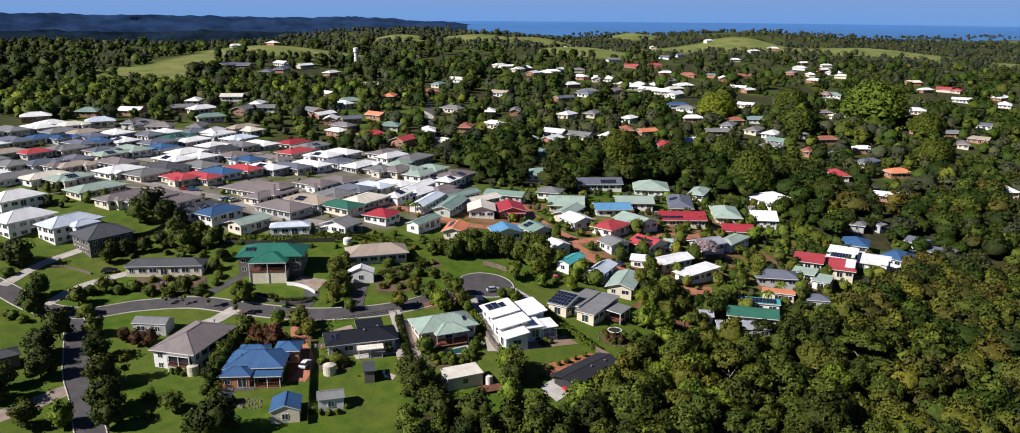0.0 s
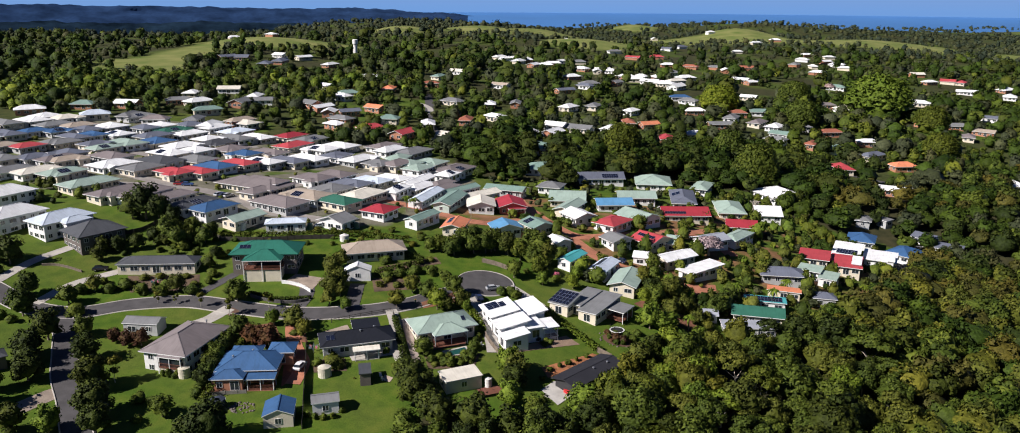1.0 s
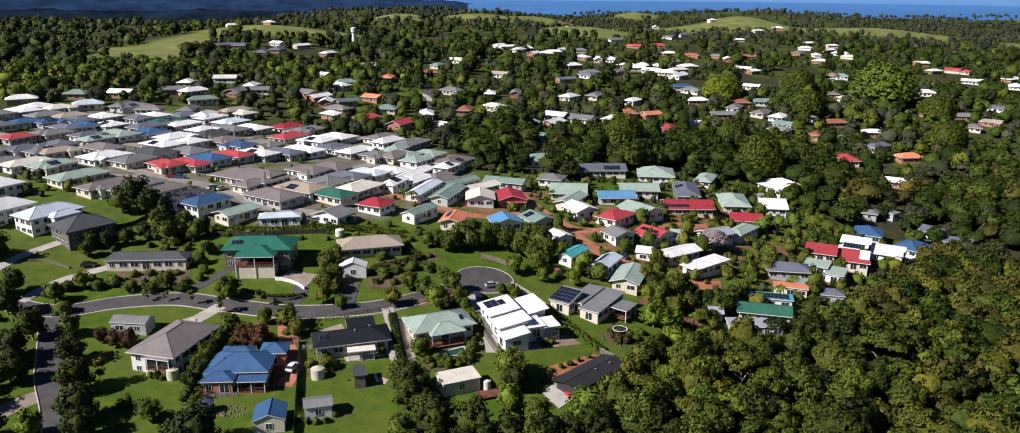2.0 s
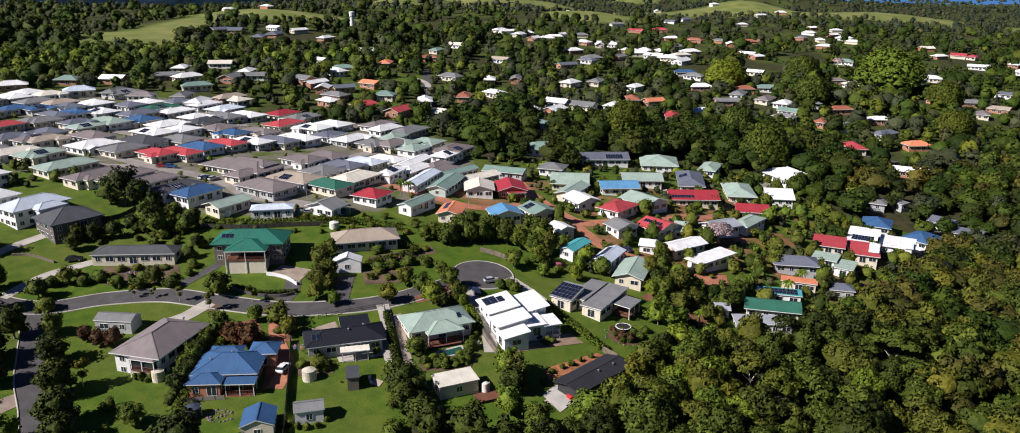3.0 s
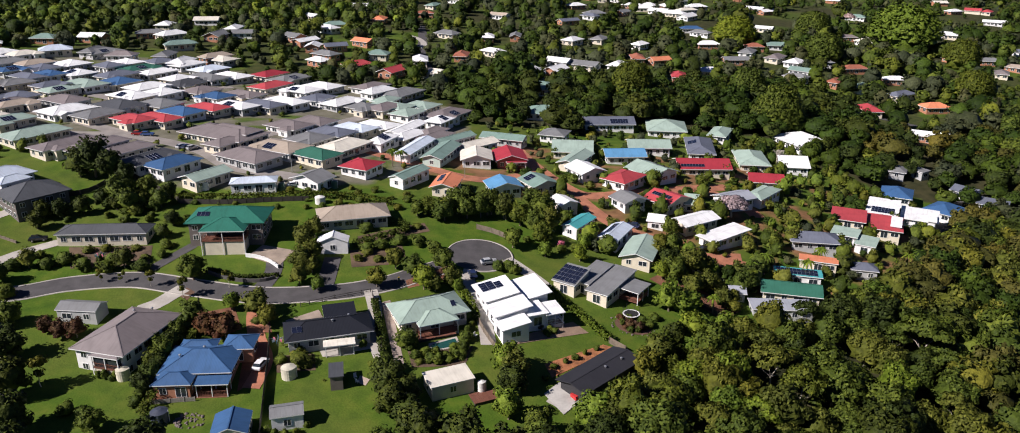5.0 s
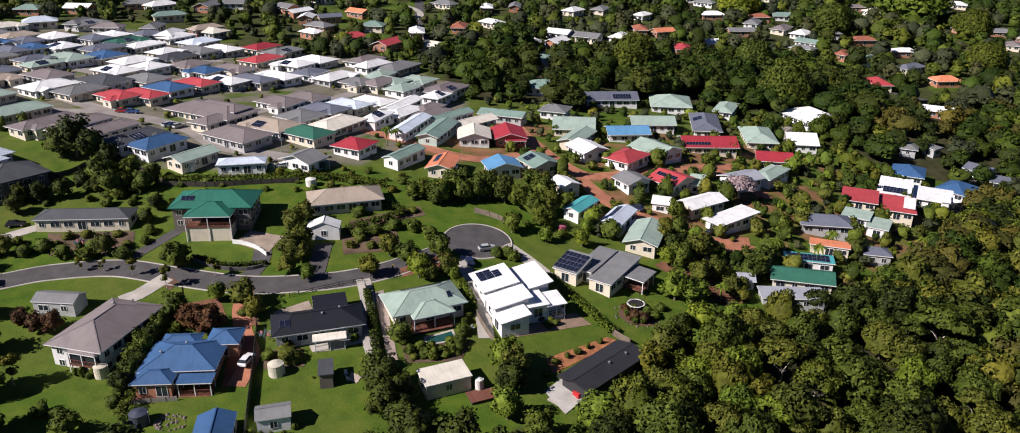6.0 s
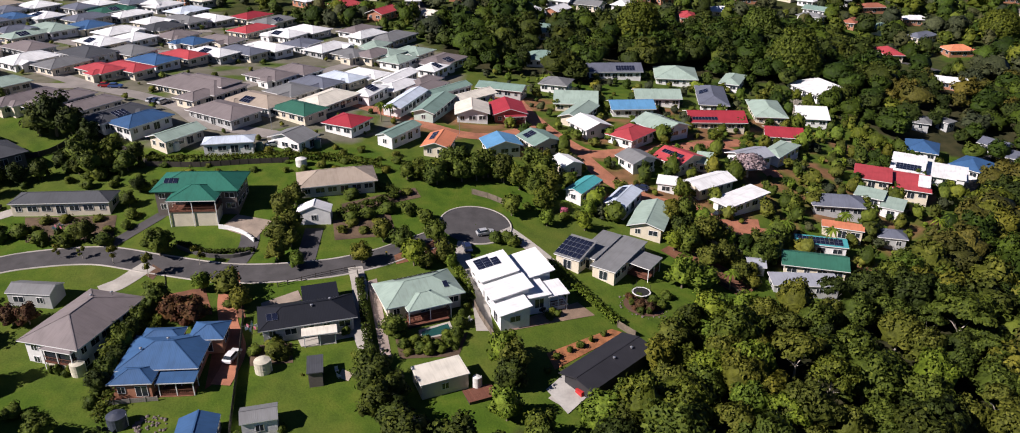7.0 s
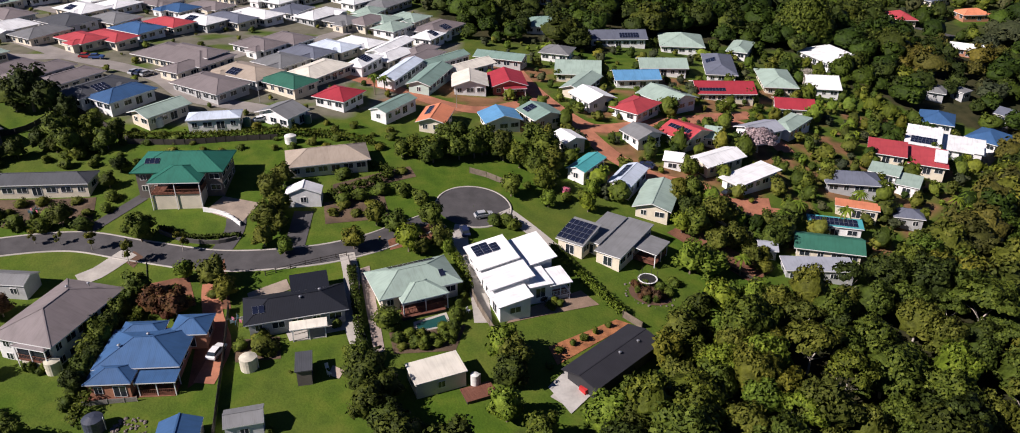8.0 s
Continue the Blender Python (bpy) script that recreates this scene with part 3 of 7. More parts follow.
def solar_array(roof, L, W, kind, slope, side, u, v, cols, rows):
    """Panels on one slope of a roof part, each a part of its own; u along the eave, v up from it."""
    global PANEL_MESH
    if PANEL_MESH is None:
        PANEL_MESH = Boxes().add((0, 0, 0.02), (1.02, 1.66, 0.04), 1).add((0, 0, 0.045), (0.96, 1.6, 0.02), 0).mesh("solar_panel", PANEL, ALLOY)
    tilt = math.atan(slope)
    for i in range(cols):
        for j in range(rows):
            lx, up = u + i * 1.06, v + j * 1.72 + 0.83
            base = pose(0, 0, 0, 0, 0, 180 if side > 0 and kind not in ("flat", "skil") else 0)
            m = base @ Matrix.Translation((lx, -W / 2 + up * math.cos(tilt), up * math.sin(tilt) + 0.1)) @ Matrix.Rotation(tilt, 4, "X")
            child("solar_panel", PANEL_MESH, roof, m)


def verandah(ob, base, l, w, h, roof, railed):
    """Posts, floor and railing under a roof with no walls."""
    post = Boxes().add((0, 0, h / 2 - 1.0), (0.16, 0.16, h + 2.0)).mesh("post", WHITE)
    for sx in (-1, 0, 1):
        for sy in (-1, 1):
            child("post", post, ob, base @ pose(sx * l / 2, sy * w / 2, 0))
    floor = h - 2.6 if railed else 0.12
    child("floor", Boxes().add((0, 0, floor - 0.1), (l, w, 0.2)).mesh("floor", DECK if railed else CONCRETE), ob, base)
    if railed:
        for sx, sy, d in ((0, -1, l), (0, 1, l), (-1, 0, w), (1, 0, w)):
            b = Boxes()
            b.add((0, 0, 0), (d, 0.06, 0.08)).add((0, 0, -0.8), (d, 0.05, 0.06))
            for i in range(int(d / 0.3)):
                b.add((-d / 2 + 0.15 + i * 0.3, 0, -0.4), (0.05, 0.04, 0.8))
            child("railing", b.mesh("railing", DECK if roof != "white" else WHITE), ob, base @ pose(sx * l / 2, sy * w / 2, floor + 1.0, 0, 0, 90 if sx else 0))


SLOPE_OF = {"hip": 0.42, "gable": 0.40, "flat": 0.05, "deck": 0.05, "patio": 0.05, "hipver": 0.42, "skil": 0.2}


def house(x, y, yaw, roof, wall, vols, tag="", windows=True, panels=()):
    shed = tag == "shed"
    label = f"{WALL_WORD[wall]} {'shed' if shed else 'house'} with a {ROOF_WORD[roof]} metal roof"
    ob = root_at("shed" if shed else "house", x, y, yaw, label, "shed" if shed else "house", "sheds" if shed else "houses") if tag != "patio" else root_at("patio_cover", x, y, yaw, "cream ribbed patio roof on white posts", "patio cover")
    ca, sa = math.cos(radians(yaw)), math.sin(radians(yaw))
    made = []
    for dx, dy, rot, L, W, h, kind in vols:
        FOOT.append((x + dx * ca - dy * sa, y + dx * sa + dy * ca, max(L, W) / 2 * 0.9, min(L, W) / 2))
        base = pose(dx, dy, 0, 0, 0, rot)
        over = 0.25 if shed else (0.85 if min(L, W) > 7 else 0.45)
        l, w = L - 2 * over, W - 2 * over
        slope = SLOPE_OF[kind]
        if tag == "estate":
            slope *= 0.66
        if tag == "cot":
            slope *= 0.8
        if tag == "h7":
            slope *= 0.55
        if tag == "h5":
            slope *= 0.75
        if kind == "gable":
            top = w / 2 * slope + over * slope - 0.1
            v = [(-l / 2, -w / 2, -3), (l / 2, -w / 2, -3), (l / 2, w / 2, -3), (-l / 2, w / 2, -3), (-l / 2, -w / 2, h), (l / 2, -w / 2, h), (l / 2, w / 2, h), (-l / 2, w / 2, h), (-l / 2, 0, h + top), (l / 2, 0, h + top)]
            f = [(0, 1, 5, 4), (2, 3, 7, 6), (1, 2, 6, 9, 5), (3, 0, 4, 8, 7), (4, 5, 9, 8), (6, 7, 8, 9)]
        else:
            v = [(sx * l / 2, sy * w / 2, z if z < 0 else h + (slope * (w / 2 * (1 + sy) + over) if kind == "skil" else 0)) for z in (-3, h) for sx, sy in ((-1, -1), (1, -1), (1, 1), (-1, 1))]
            f = [(0, 1, 5, 4), (1, 2, 6, 5), (2, 3, 7, 6), (3, 0, 4, 7), (4, 5, 6, 7)]
        if kind == "hipver":
            verandah(ob, base, L - 0.6, W - 0.6, h, roof, True)
            child("wall", Boxes().add((0, 0, (h - 2.7 - 3) / 2), (L - 1.0, W - 1.0, h - 2.7 + 3)).mesh("wall", wall_mat("cream")), ob, base)
            # a dark glass box is added where the verandah's recess lies in shade
            child("door", Boxes().add((0, W * 0.16, h - 1.3), (L * 0.86, W * 0.5, 2.5)).mesh("door", GLASS), ob, base, "dark glass box put in for the shade within a verandah")
            rf = child("roof", roof_mesh(L, W, "hip", 0.42, roof_mat(roof), WHITE), ob, base @ pose(0, 0, h + 0.12))
            child("ridge_cap", ridge_cap(L, W, "hip", 0.42, roof_mat(roof)), rf)
            made.append((rf, L, W, "hip", 0.42))
            continue
        if kind in ("deck", "patio"):
            verandah(ob, base, l, w, h, roof, kind == "deck")
            rf = child("roof", roof_mesh(L, W, "flat", 0.05, roof_mat(roof), WHITE), ob, base @ pose(0, 0, h + 0.12))
            made.append((rf, L, W, "flat", 0.05))
            continue
        child("wall", mesh_of("wall", v, f, (wall_mat(wall),)), ob, base)
        fascia = roof_mat(roof) if wall in ("dark", "black") else WHITE
        rf = child("roof", roof_mesh(L, W, kind, slope, roof_mat(roof), fascia), ob, base @ pose(0, 0, h + 0.12))
        made.append((rf, L, W, kind, slope))
        if kind not in ("flat", "skil"):
            child("ridge_cap", ridge_cap(L, W, kind, slope, roof_mat(roof)), rf)
        if not windows:
            continue
        for k, (side, wid) in enumerate(((0, l), (90, w), (180, l), (270, w))):
            ang = radians(yaw + rot + side - 90)
            if math.sin(ang) > 0.45:
                continue
            off = w / 2 if k % 2 == 0 else l / 2
            face = base @ pose(0, 0, 0, 0, 0, side) @ pose(0, -off, 0)
            for lev in ((h - 1.35,) if h < 4.2 else (h - 1.35, h - 4.0)):
                n = int((wid - 1.0) / (2.7 if not shed else 4.0))
                for i in range(n):
                    px = (i + 0.5 - n / 2) * wid / n
                    door = (i == n // 2 and k == 0 and lev < 3.2 and not shed)
                    me = window_mesh(1.9, 2.0) if door else window_mesh(2.1 if (i + k) % 3 else 1.2, 1.2)
                    child("door" if door else "window", me, ob, face @ pose(px, -0.04, lev - (0.35 if door else 0)))
    for idx, side, u, v, cols, rows in panels:
        solar_array(*made[idx], side, u, v, cols, rows)
    return ob, made


PLOTS = []


def estate_house(x, y, colour):
    """Marks a plot of the retirement estate; the houses are set out once all plots are known."""
    PLOTS.append((x, y, colour))


def set_out_estate():
    """Close-set low houses, each with its long side across its row."""
    for x, y, colour in PLOTS:
        r = random.Random(int(x * 31 + y * 17))
        if colour == "club":
            house(x, y, -27, "brown", "cream", [(0, 0, 0, 30, 15, 2.9, "hip"), (3, 2, 0, 20, 9, 4.0, "hip"), (9, -8, 90, 13, 9, 2.8, "hip")], "estate")
            continue
        gap, dx, dy = min((math.hypot(px - x, py - y), px - x, py - y) for px, py, _ in PLOTS if (px, py) != (x, y))
        along = math.degrees(math.atan2(dy, dx)) % 180
        yaw = -30 if 15 < along < 105 else 60
        others = [math.hypot(px - x, py - y) for px, py, _ in PLOTS if (px, py) != (x, y) and abs((math.degrees(math.atan2(py - y, px - x)) - yaw + 90) % 180 - 90) < 40]
        L = min(r.uniform(16.5, 20.5), max(13.5, min(others) - 1.2))
        W = min(r.uniform(12.0, 13.4), max(9.6, gap - 0.6))
        vols = [(0, 0, 0, round(L, 1), round(W, 1), 2.7, "hip")]
        if r.random() < 0.6:
            vols.append((r.choice((-1, 1)) * L * 0.24, -W * 0.40, 90, 6.5, 5.6, 2.65, r.choice(("hip", "gable"))))
        pan = [(0, r.choice((-1, 1)), -2.5, 0.8, 4, 2)] if r.random() < 0.22 else []
        house(x, y, yaw + r.uniform(-2, 2), colour, r.choice(("cream", "white", "white", "cream", "grey")), vols, "estate", True, pan)


def far_house(x, y, colour):
    r = random.Random(int(x * 13 + y * 29))
    big = 1.0 if y < 700 else 1.15
    L, W = r.uniform(13, 18) * big, r.uniform(8, 11) * big
    kind = r.choice(("hip", "hip", "gable"))
    return house(x, y, r.choice((0, 25, 60, 90, -35)) + r.uniform(-8, 8), colour, r.choice(("cream", "white", "brick")) if colour not in ("orange", "brick") else "brick", [(0, 0, 0, round(L, 1), round(W, 1), 3.3, kind)], "far", y < 900)

VENT = Boxes().tube((0, 0, -0.3), 0.16, 0.55, 0, 10).tube((0, 0, 0.25), 0.3, 0.12, 0, 10).tube((0, 0, 0.37), 0.3, 0.14, 0, 10, 0.05).mesh("roof_vent", ALLOY)


def vents(made, *spots):
    """Turning roof ventilators on one roof, by the distance along the ridge and down from it."""
    roof, L, W, kind, slope = made[0]
    for u, v in spots:
        child("roof_vent", VENT, roof, pose(u, v, (W / 2 - abs(v)) * slope))


# the houses near the cul-de-sac, the cottages, and the hillside buildings
_, _made = house(-82.2, 183.3, 77, 'brown', 'white', [(0.0, 0.0, 0, 19.0, 12.8, 4.3, 'hip'), (-7.1, -2.1, 90, 6.6, 6.0, 3.8, 'hipver')], 'h1')
vents(_made, (4.0, 1.2), (6.2, -1.6))
house(-97.8, 194.3, 176, 'grey', 'grey', [(0.0, -0.0, 0, 9.5, 5.1, 2.9, 'gable')], 'shed')
house(-51.7, 157.0, 101, 'blue', 'cream', [(0.0, -0.0, 0, 7.0, 6.6, 2.7, 'gable')], 'shed')
_, _made = house(-41.5, 188.4, 18, 'navy', 'grey', [(0.0, 0.0, 0, 18.5, 9.2, 2.9, 'hip'), (3.0, 5.8, 0, 7.1, 5.7, 3.6, 'flat')], 'h3', True, [(0, -1, -7.0, 2.0, 2, 1)])
vents(_made, (1.0, -0.8), (4.6, 0.7))
house(-21.0, 197.5, 25, 'lsage', 'cream', [(0.0, 0.0, 0, 16.6, 10.9, 2.9, 'hip'), (0.1, -3.9, 0, 9.2, 7.5, 2.6, 'hipver')], 'h4', True, [(0, 1, -5, 1.0, 9, 1), (0, -1, 5.0, 2.2, 1, 1)])
house(-14.2, 173.2, 25, 'cream', 'cream', [(0.0, 0.0, 0, 9.2, 5.7, 2.9, 'flat')], 'shed')
_, _made = house(16.1, 179.7, 46, 'black', 'black', [(0.45, 0.1, 0, 18.8, 7.9, 2.7, 'gable')], 'h7', False)
vents(_made, (0.5, -1.0), (5.5, -1.2))
house(12.3, 217.1, 327, 'grey', 'cream', [(0.0, 0.0, 0, 6.7, 8.1, 3.0, 'skil'), (8.3, 5.6, 0, 6.3, 16.2, 2.0, 'flat'), (13.6, 7.4, 90, 7.0, 6.1, 1.4, 'deck'), (2.8, 6.1, 0, 5.0, 13.3, 2.5, 'flat')], 'h8', True, [(0, -1, -2.9, 0.5, 6, 4)])
# dark wall colour stands in for the shade under this house's open verandahs
house(-76.6, 231.4, 4, 'green', 'dark', [(0.0, 0.0, 0, 20.3, 12.0, 5.6, 'hip'), (0.4, -5.4, 0, 11.3, 9.7, 5.0, 'hipver')], 'h9', True, [(0, -1, -7, 2.6, 3, 1)])
house(-38.0, 183.3, 15, 'cream', 'white', [(0.0, 0.0, 0, 6.6, 2.6, 2.6, 'patio')], 'patio')
house(-46.7, 241.8, 17, 'tan', 'cream', [(0.0, 0.0, 0, 19.5, 10.6, 2.6, 'hip')], 'h10')
house(-48.5, 225.6, 97, 'white', 'white', [(0.0, -0.0, 0, 4.3, 8.0, 2.9, 'gable')], 'shed')
house(-108.5, 228.1, 5, 'dgrey', 'cream', [(0.0, 0.0, 0, 23.1, 7.0, 2.9, 'hip')], 'h12')
house(-135.6, 243.2, 52, 'dgrey', 'dark', [(0.0, 0.0, 0, 15.4, 13.9, 4.4, 'hip')], 'h13')
house(-149.8, 250.0, 60, 'sky', 'white', [(0.0, 0.0, 0, 18.0, 11.0, 4.4, 'hip'), (1.0, -6.0, 0, 9.0, 6.0, 4.2, 'hip')], 'h14')
house(-166.5, 252.0, 62, 'white', 'white', [(0.0, -0.0, 0, 17.5, 12.0, 4.2, 'hip')], '', True, [(0, 1, -3, 1.0, 5, 2)])
house(-181.0, 271.0, 62, 'white', 'white', [(0.0, -0.0, 0, 17.0, 12.0, 4.2, 'hip')], '')
house(-124.2, 172.3, 41, 'dgrey', 'dark', [(0.0, 0.0, 0, 7.2, 5.5, 2.9, 'hip')], '')
house(-36.5, 173.5, 13, 'dgrey', 'dark', [(0.0, 0.0, 0, 2.9, 5.1, 2.9, 'flat')], 'shed')
house(-42.9, 161.2, 16, 'grey', 'white', [(0.0, 0.0, 0, 6.1, 4.4, 2.8, 'gable')], 'shed')
_, _made = house(-63.9, 175.8, 5, 'blue', 'brick', [(0.0, 0.0, 0, 14.3, 11.1, 3.1, 'hip'), (-3.5, -6.1, 0, 7.6, 5.7, 2.7, 'hip'), (6.2, 5.7, 0, 6.6, 6.3, 3.6, 'hip'), (-2.0, 5.0, 0, 7.6, 4.4, 3.6, 'hip'), (3.8, -6.8, 0, 6.7, 3.4, 2.3, 'deck')], 'h1b')
vents(_made, (-3.6, -1.6), (0.4, 1.0))
house(-4.0, 189.4, 22, 'white', 'white', [(3.2, 2.9, -90, 6.6, 7.0, 3.5, 'skil'), (4.3, 7.9, -90, 7.4, 9.2, 4.5, 'skil'), (4.0, 15.6, -90, 10.0, 8.6, 5.2, 'skil'), (12.0, 15.0, -90, 11.0, 7.8, 4.6, 'skil'), (9.8, 6.9, 0, 5.2, 7.6, 4.0, 'flat'), (14.0, 6.0, 0, 4.8, 6.0, 3.5, 'deck'), (14.0, 6.2, 0, 4.6, 5.6, 0.7, 'flat')], 'h5', True, [(2, -1, -3.4, 1.2, 4, 2), (2, -1, -2.3, 4.7, 3, 1)])
house(-107.9, 270.0, 60, 'blue', 'white', [(0.0, 0.0, 0, 15.1, 10.8, 3.2, 'hip')], 'cot')
house(-94.7, 262.3, 58, 'lsage', 'cream', [(0.0, 0.0, 0, 13.7, 8.4, 3.0, 'gable')], 'cot')
house(-79.2, 258.8, 12, 'sky', 'white', [(0.0, 0.0, 0, 13.5, 6.2, 3.2, 'hip')], 'cot')
house(-63.2, 264.1, 62, 'grey', 'white', [(0.0, 0.0, 0, 8.5, 11.6, 2.8, 'gable')], 'cot')
house(-67.6, 286.7, 148, 'dgreen', 'cream', [(0.0, -0.0, 0, 15.8, 10.4, 3.1, 'hip')], 'cot')
house(-51.2, 278.4, 155, 'dred', 'white', [(0.0, -0.0, 0, 11.0, 10.8, 3.1, 'hip')], 'cot')
house(-35.4, 273.6, 61, 'sage', 'white', [(0.0, 0.0, 0, 14.3, 6.0, 3.3, 'gable')], 'cot')
house(-23.4, 269.0, 82, 'orange', 'cream', [(0.0, 0.0, 0, 12.0, 8.3, 3.1, 'gable')], 'cot', True, [(0, 1, -4, 1.5, 6, 1)])
house(-6.1, 273.2, 107, 'lblue', 'white', [(0.0, -0.0, 0, 9.4, 10.9, 3.0, 'gable')], 'cot')
house(5.1, 278.6, 120, 'sage', 'cream', [(0.0, -0.0, 0, 11.0, 10.2, 3.3, 'gable')], 'cot', True, [(0, 1, -3, 1.2, 3, 2)])
house(12.2, 263.8, 121, 'white', 'cream', [(0.0, -0.0, 0, 7.7, 6.9, 3.2, 'gable')], 'cot')
house(16.2, 250.1, 57, 'teal', 'white', [(0.0, 0.0, 0, 11.5, 5.4, 3.2, 'gable')], 'cot')
house(26.2, 246.1, 62, 'sky', 'white', [(0.0, 0.0, 0, 12.7, 6.4, 3.2, 'gable')], 'cot', True, [(0, 1, -4, 1.2, 7, 1)])
house(32.5, 238.2, 71, 'lsage', 'cream', [(0.0, 0.0, 0, 15.5, 9.2, 3.0, 'gable')], 'cot')
house(33.1, 272.1, 120, 'grey', 'white', [(0.0, -0.0, 0, 8.8, 9.5, 3.2, 'gable')], 'cot')
house(45.8, 276.2, 131, 'red', 'cream', [(0.0, -0.0, 0, 10.9, 12.2, 3.1, 'gable')], 'cot', True, [(0, 1, -3.5, 3.2, 7, 1)])
house(51.8, 262.1, 33, 'white', 'cream', [(0.0, 0.0, 0, 14.4, 8.1, 3.2, 'gable')], 'cot')
house(59.0, 254.5, 305, 'white', 'white', [(0.0, 0.0, 0, 7.1, 16.2, 3.3, 'flat')], 'cot')
house(69.1, 284.7, 28, 'lgrey', 'white', [(0.0, 0.0, 0, 12.0, 9.3, 3.3, 'gable')], 'cot')
house(81.1, 293.4, 49, 'lsage', 'white', [(0.0, 0.0, 0, 15.4, 7.0, 3.3, 'hip')], 'cot')
house(87.4, 311.8, 170, 'dred', 'white', [(0.0, -0.0, 0, 12.6, 11.4, 3.0, 'gable')], 'cot', True, [(0, -1, -1, 1.2, 5, 1)])
house(65.5, 317.8, 0, 'dred', 'cream', [(0.0, 0.0, 0, 19.6, 13.6, 2.8, 'gable')], 'cot', True, [(0, -1, -8, 1.5, 8, 1)])
house(70.1, 344.2, 83, 'slate', 'white', [(0.0, 0.0, 0, 25.2, 11.0, 3.3, 'hip')], 'cot', True, [(0, 1, -3, 1, 4, 2)])
house(89.0, 337.6, 85, 'lsage', 'cream', [(0.0, 0.0, 0, 21.0, 11.9, 3.2, 'hip')], 'cot')
house(107.0, 343.1, 173, 'white', 'white', [(0.0, -0.0, 0, 11.7, 16.2, 3.1, 'gable')], 'cot')
house(121.8, 378.5, 290, 'white', 'white', [(0.0, 0.0, 0, 21.1, 16.7, 3.2, 'flat')], 'cot')
house(44.7, 302.3, 127, 'lsage', 'white', [(0.0, -0.0, 0, 14.7, 12.9, 3.2, 'gable')], 'cot', True, [(0, -1, -3, 1.0, 6, 2)])
house(33.7, 291.6, 50, 'red', 'white', [(0.0, 0.0, 0, 13.9, 10.2, 3.2, 'hip')], 'cot')
house(21.2, 296.4, 119, 'white', 'white', [(0.0, -0.0, 0, 11.6, 10.3, 3.3, 'gable')], 'cot')
house(18.6, 308.2, 64, 'lsage', 'cream', [(0.0, 0.0, 0, 17.1, 8.0, 3.4, 'gable')], 'cot')
house(18.5, 324.7, 176, 'lsage', 'cream', [(0.0, -0.0, 0, 15.4, 15.8, 3.2, 'gable')], 'cot', True, [(0, -1, -6, 0.8, 3, 2)])
house(37.1, 320.8, 5, 'lblue', 'white', [(0.0, 0.0, 0, 15.5, 11.0, 3.1, 'gable')], 'cot')
house(48.6, 337.7, 0, 'lsage', 'white', [(0.0, 0.0, 0, 16.9, 12.1, 3.1, 'gable')], 'cot')
house(61.4, 372.5, 84, 'lsage', 'white', [(0.0, 0.0, 0, 18.9, 17.1, 3.0, 'hip')], 'cot')
house(85.1, 373.5, 66, 'lsage', 'white', [(0.0, 0.0, 0, 17.1, 8.4, 3.2, 'hip')], 'cot')
house(12.4, 344.8, 162, 'grey', 'white', [(0.0, -0.0, 0, 11.2, 10.6, 3.3, 'hip')], 'cot')
house(36.2, 371.5, 3, 'slate', 'white', [(0.0, 0.0, 0, 22.3, 12.9, 3.0, 'gable')], 'cot', True, [(0, -1, 1, 1, 7, 2)])
# two teal roofs dulled to sage, with the shade on them put into the colour
house(9.6, 381.3, 180, 'sage', 'white', [(0.0, -0.0, 0, 18.6, 14.4, 3.1, 'hip')], 'cot')
house(8.4, 426.1, 5, 'sage', 'white', [(0.0, 0.0, 0, 18.3, 16.3, 3.1, 'hip')], 'cot')
house(-7.3, 332.8, 161, 'sage', 'grey', [(0.0, -0.0, 0, 17.8, 8.5, 3.1, 'gable')], 'cot')
house(-26.1, 322.2, 49, 'sage', 'white', [(0.0, 0.0, 0, 18.9, 6.5, 3.4, 'gable')], 'cot')
house(-16.9, 317.4, 44, 'cream', 'white', [(0.0, 0.0, 0, 15.9, 8.1, 3.4, 'gable')], 'cot')
house(-16.2, 301.4, 95, 'cream', 'white', [(0.0, -0.0, 0, 12.5, 11.2, 3.2, 'gable')], 'cot')
house(-4.9, 305.4, 99, 'dred', 'red', [(0.0, -0.0, 0, 13.8, 11.5, 3.2, 'gable'), (-7.6, -1.5, 90, 7.0, 2.8, 2.9, 'deck')], 'cot')
house(-28.3, 302.0, 75, 'sage', 'lsage', [(0.0, 0.0, 0, 20.7, 8.0, 3.4, 'gable')], 'cot')
house(-37.8, 305.3, 73, 'sky', 'white', [(0.0, 0.0, 0, 22.0, 6.6, 3.4, 'gable')], 'cot')
house(-50.2, 311.2, 70, 'white', 'white', [(0.0, 0.0, 0, 13.8, 6.8, 3.4, 'hip')], 'cot', True, [(0, -1, -2, 1, 4, 2)])
house(-34.6, 330.5, 61, 'brown', 'white', [(0.0, 0.0, 0, 13.4, 7.8, 3.3, 'hip')], 'cot')
house(-44.9, 331.9, 67, 'white', 'white', [(0.0, 0.0, 0, 20.6, 7.3, 3.3, 'gable')], 'cot')
house(-33.9, 349.8, 64, 'white', 'white', [(0.0, 0.0, 0, 11.1, 8.9, 3.3, 'hip')], 'cot', True, [(0, -1, -1, 1, 3, 2)])
house(-47.9, 356.9, 61, 'lsage', 'white', [(0.0, 0.0, 0, 12.7, 10.7, 3.3, 'hip')], 'cot')
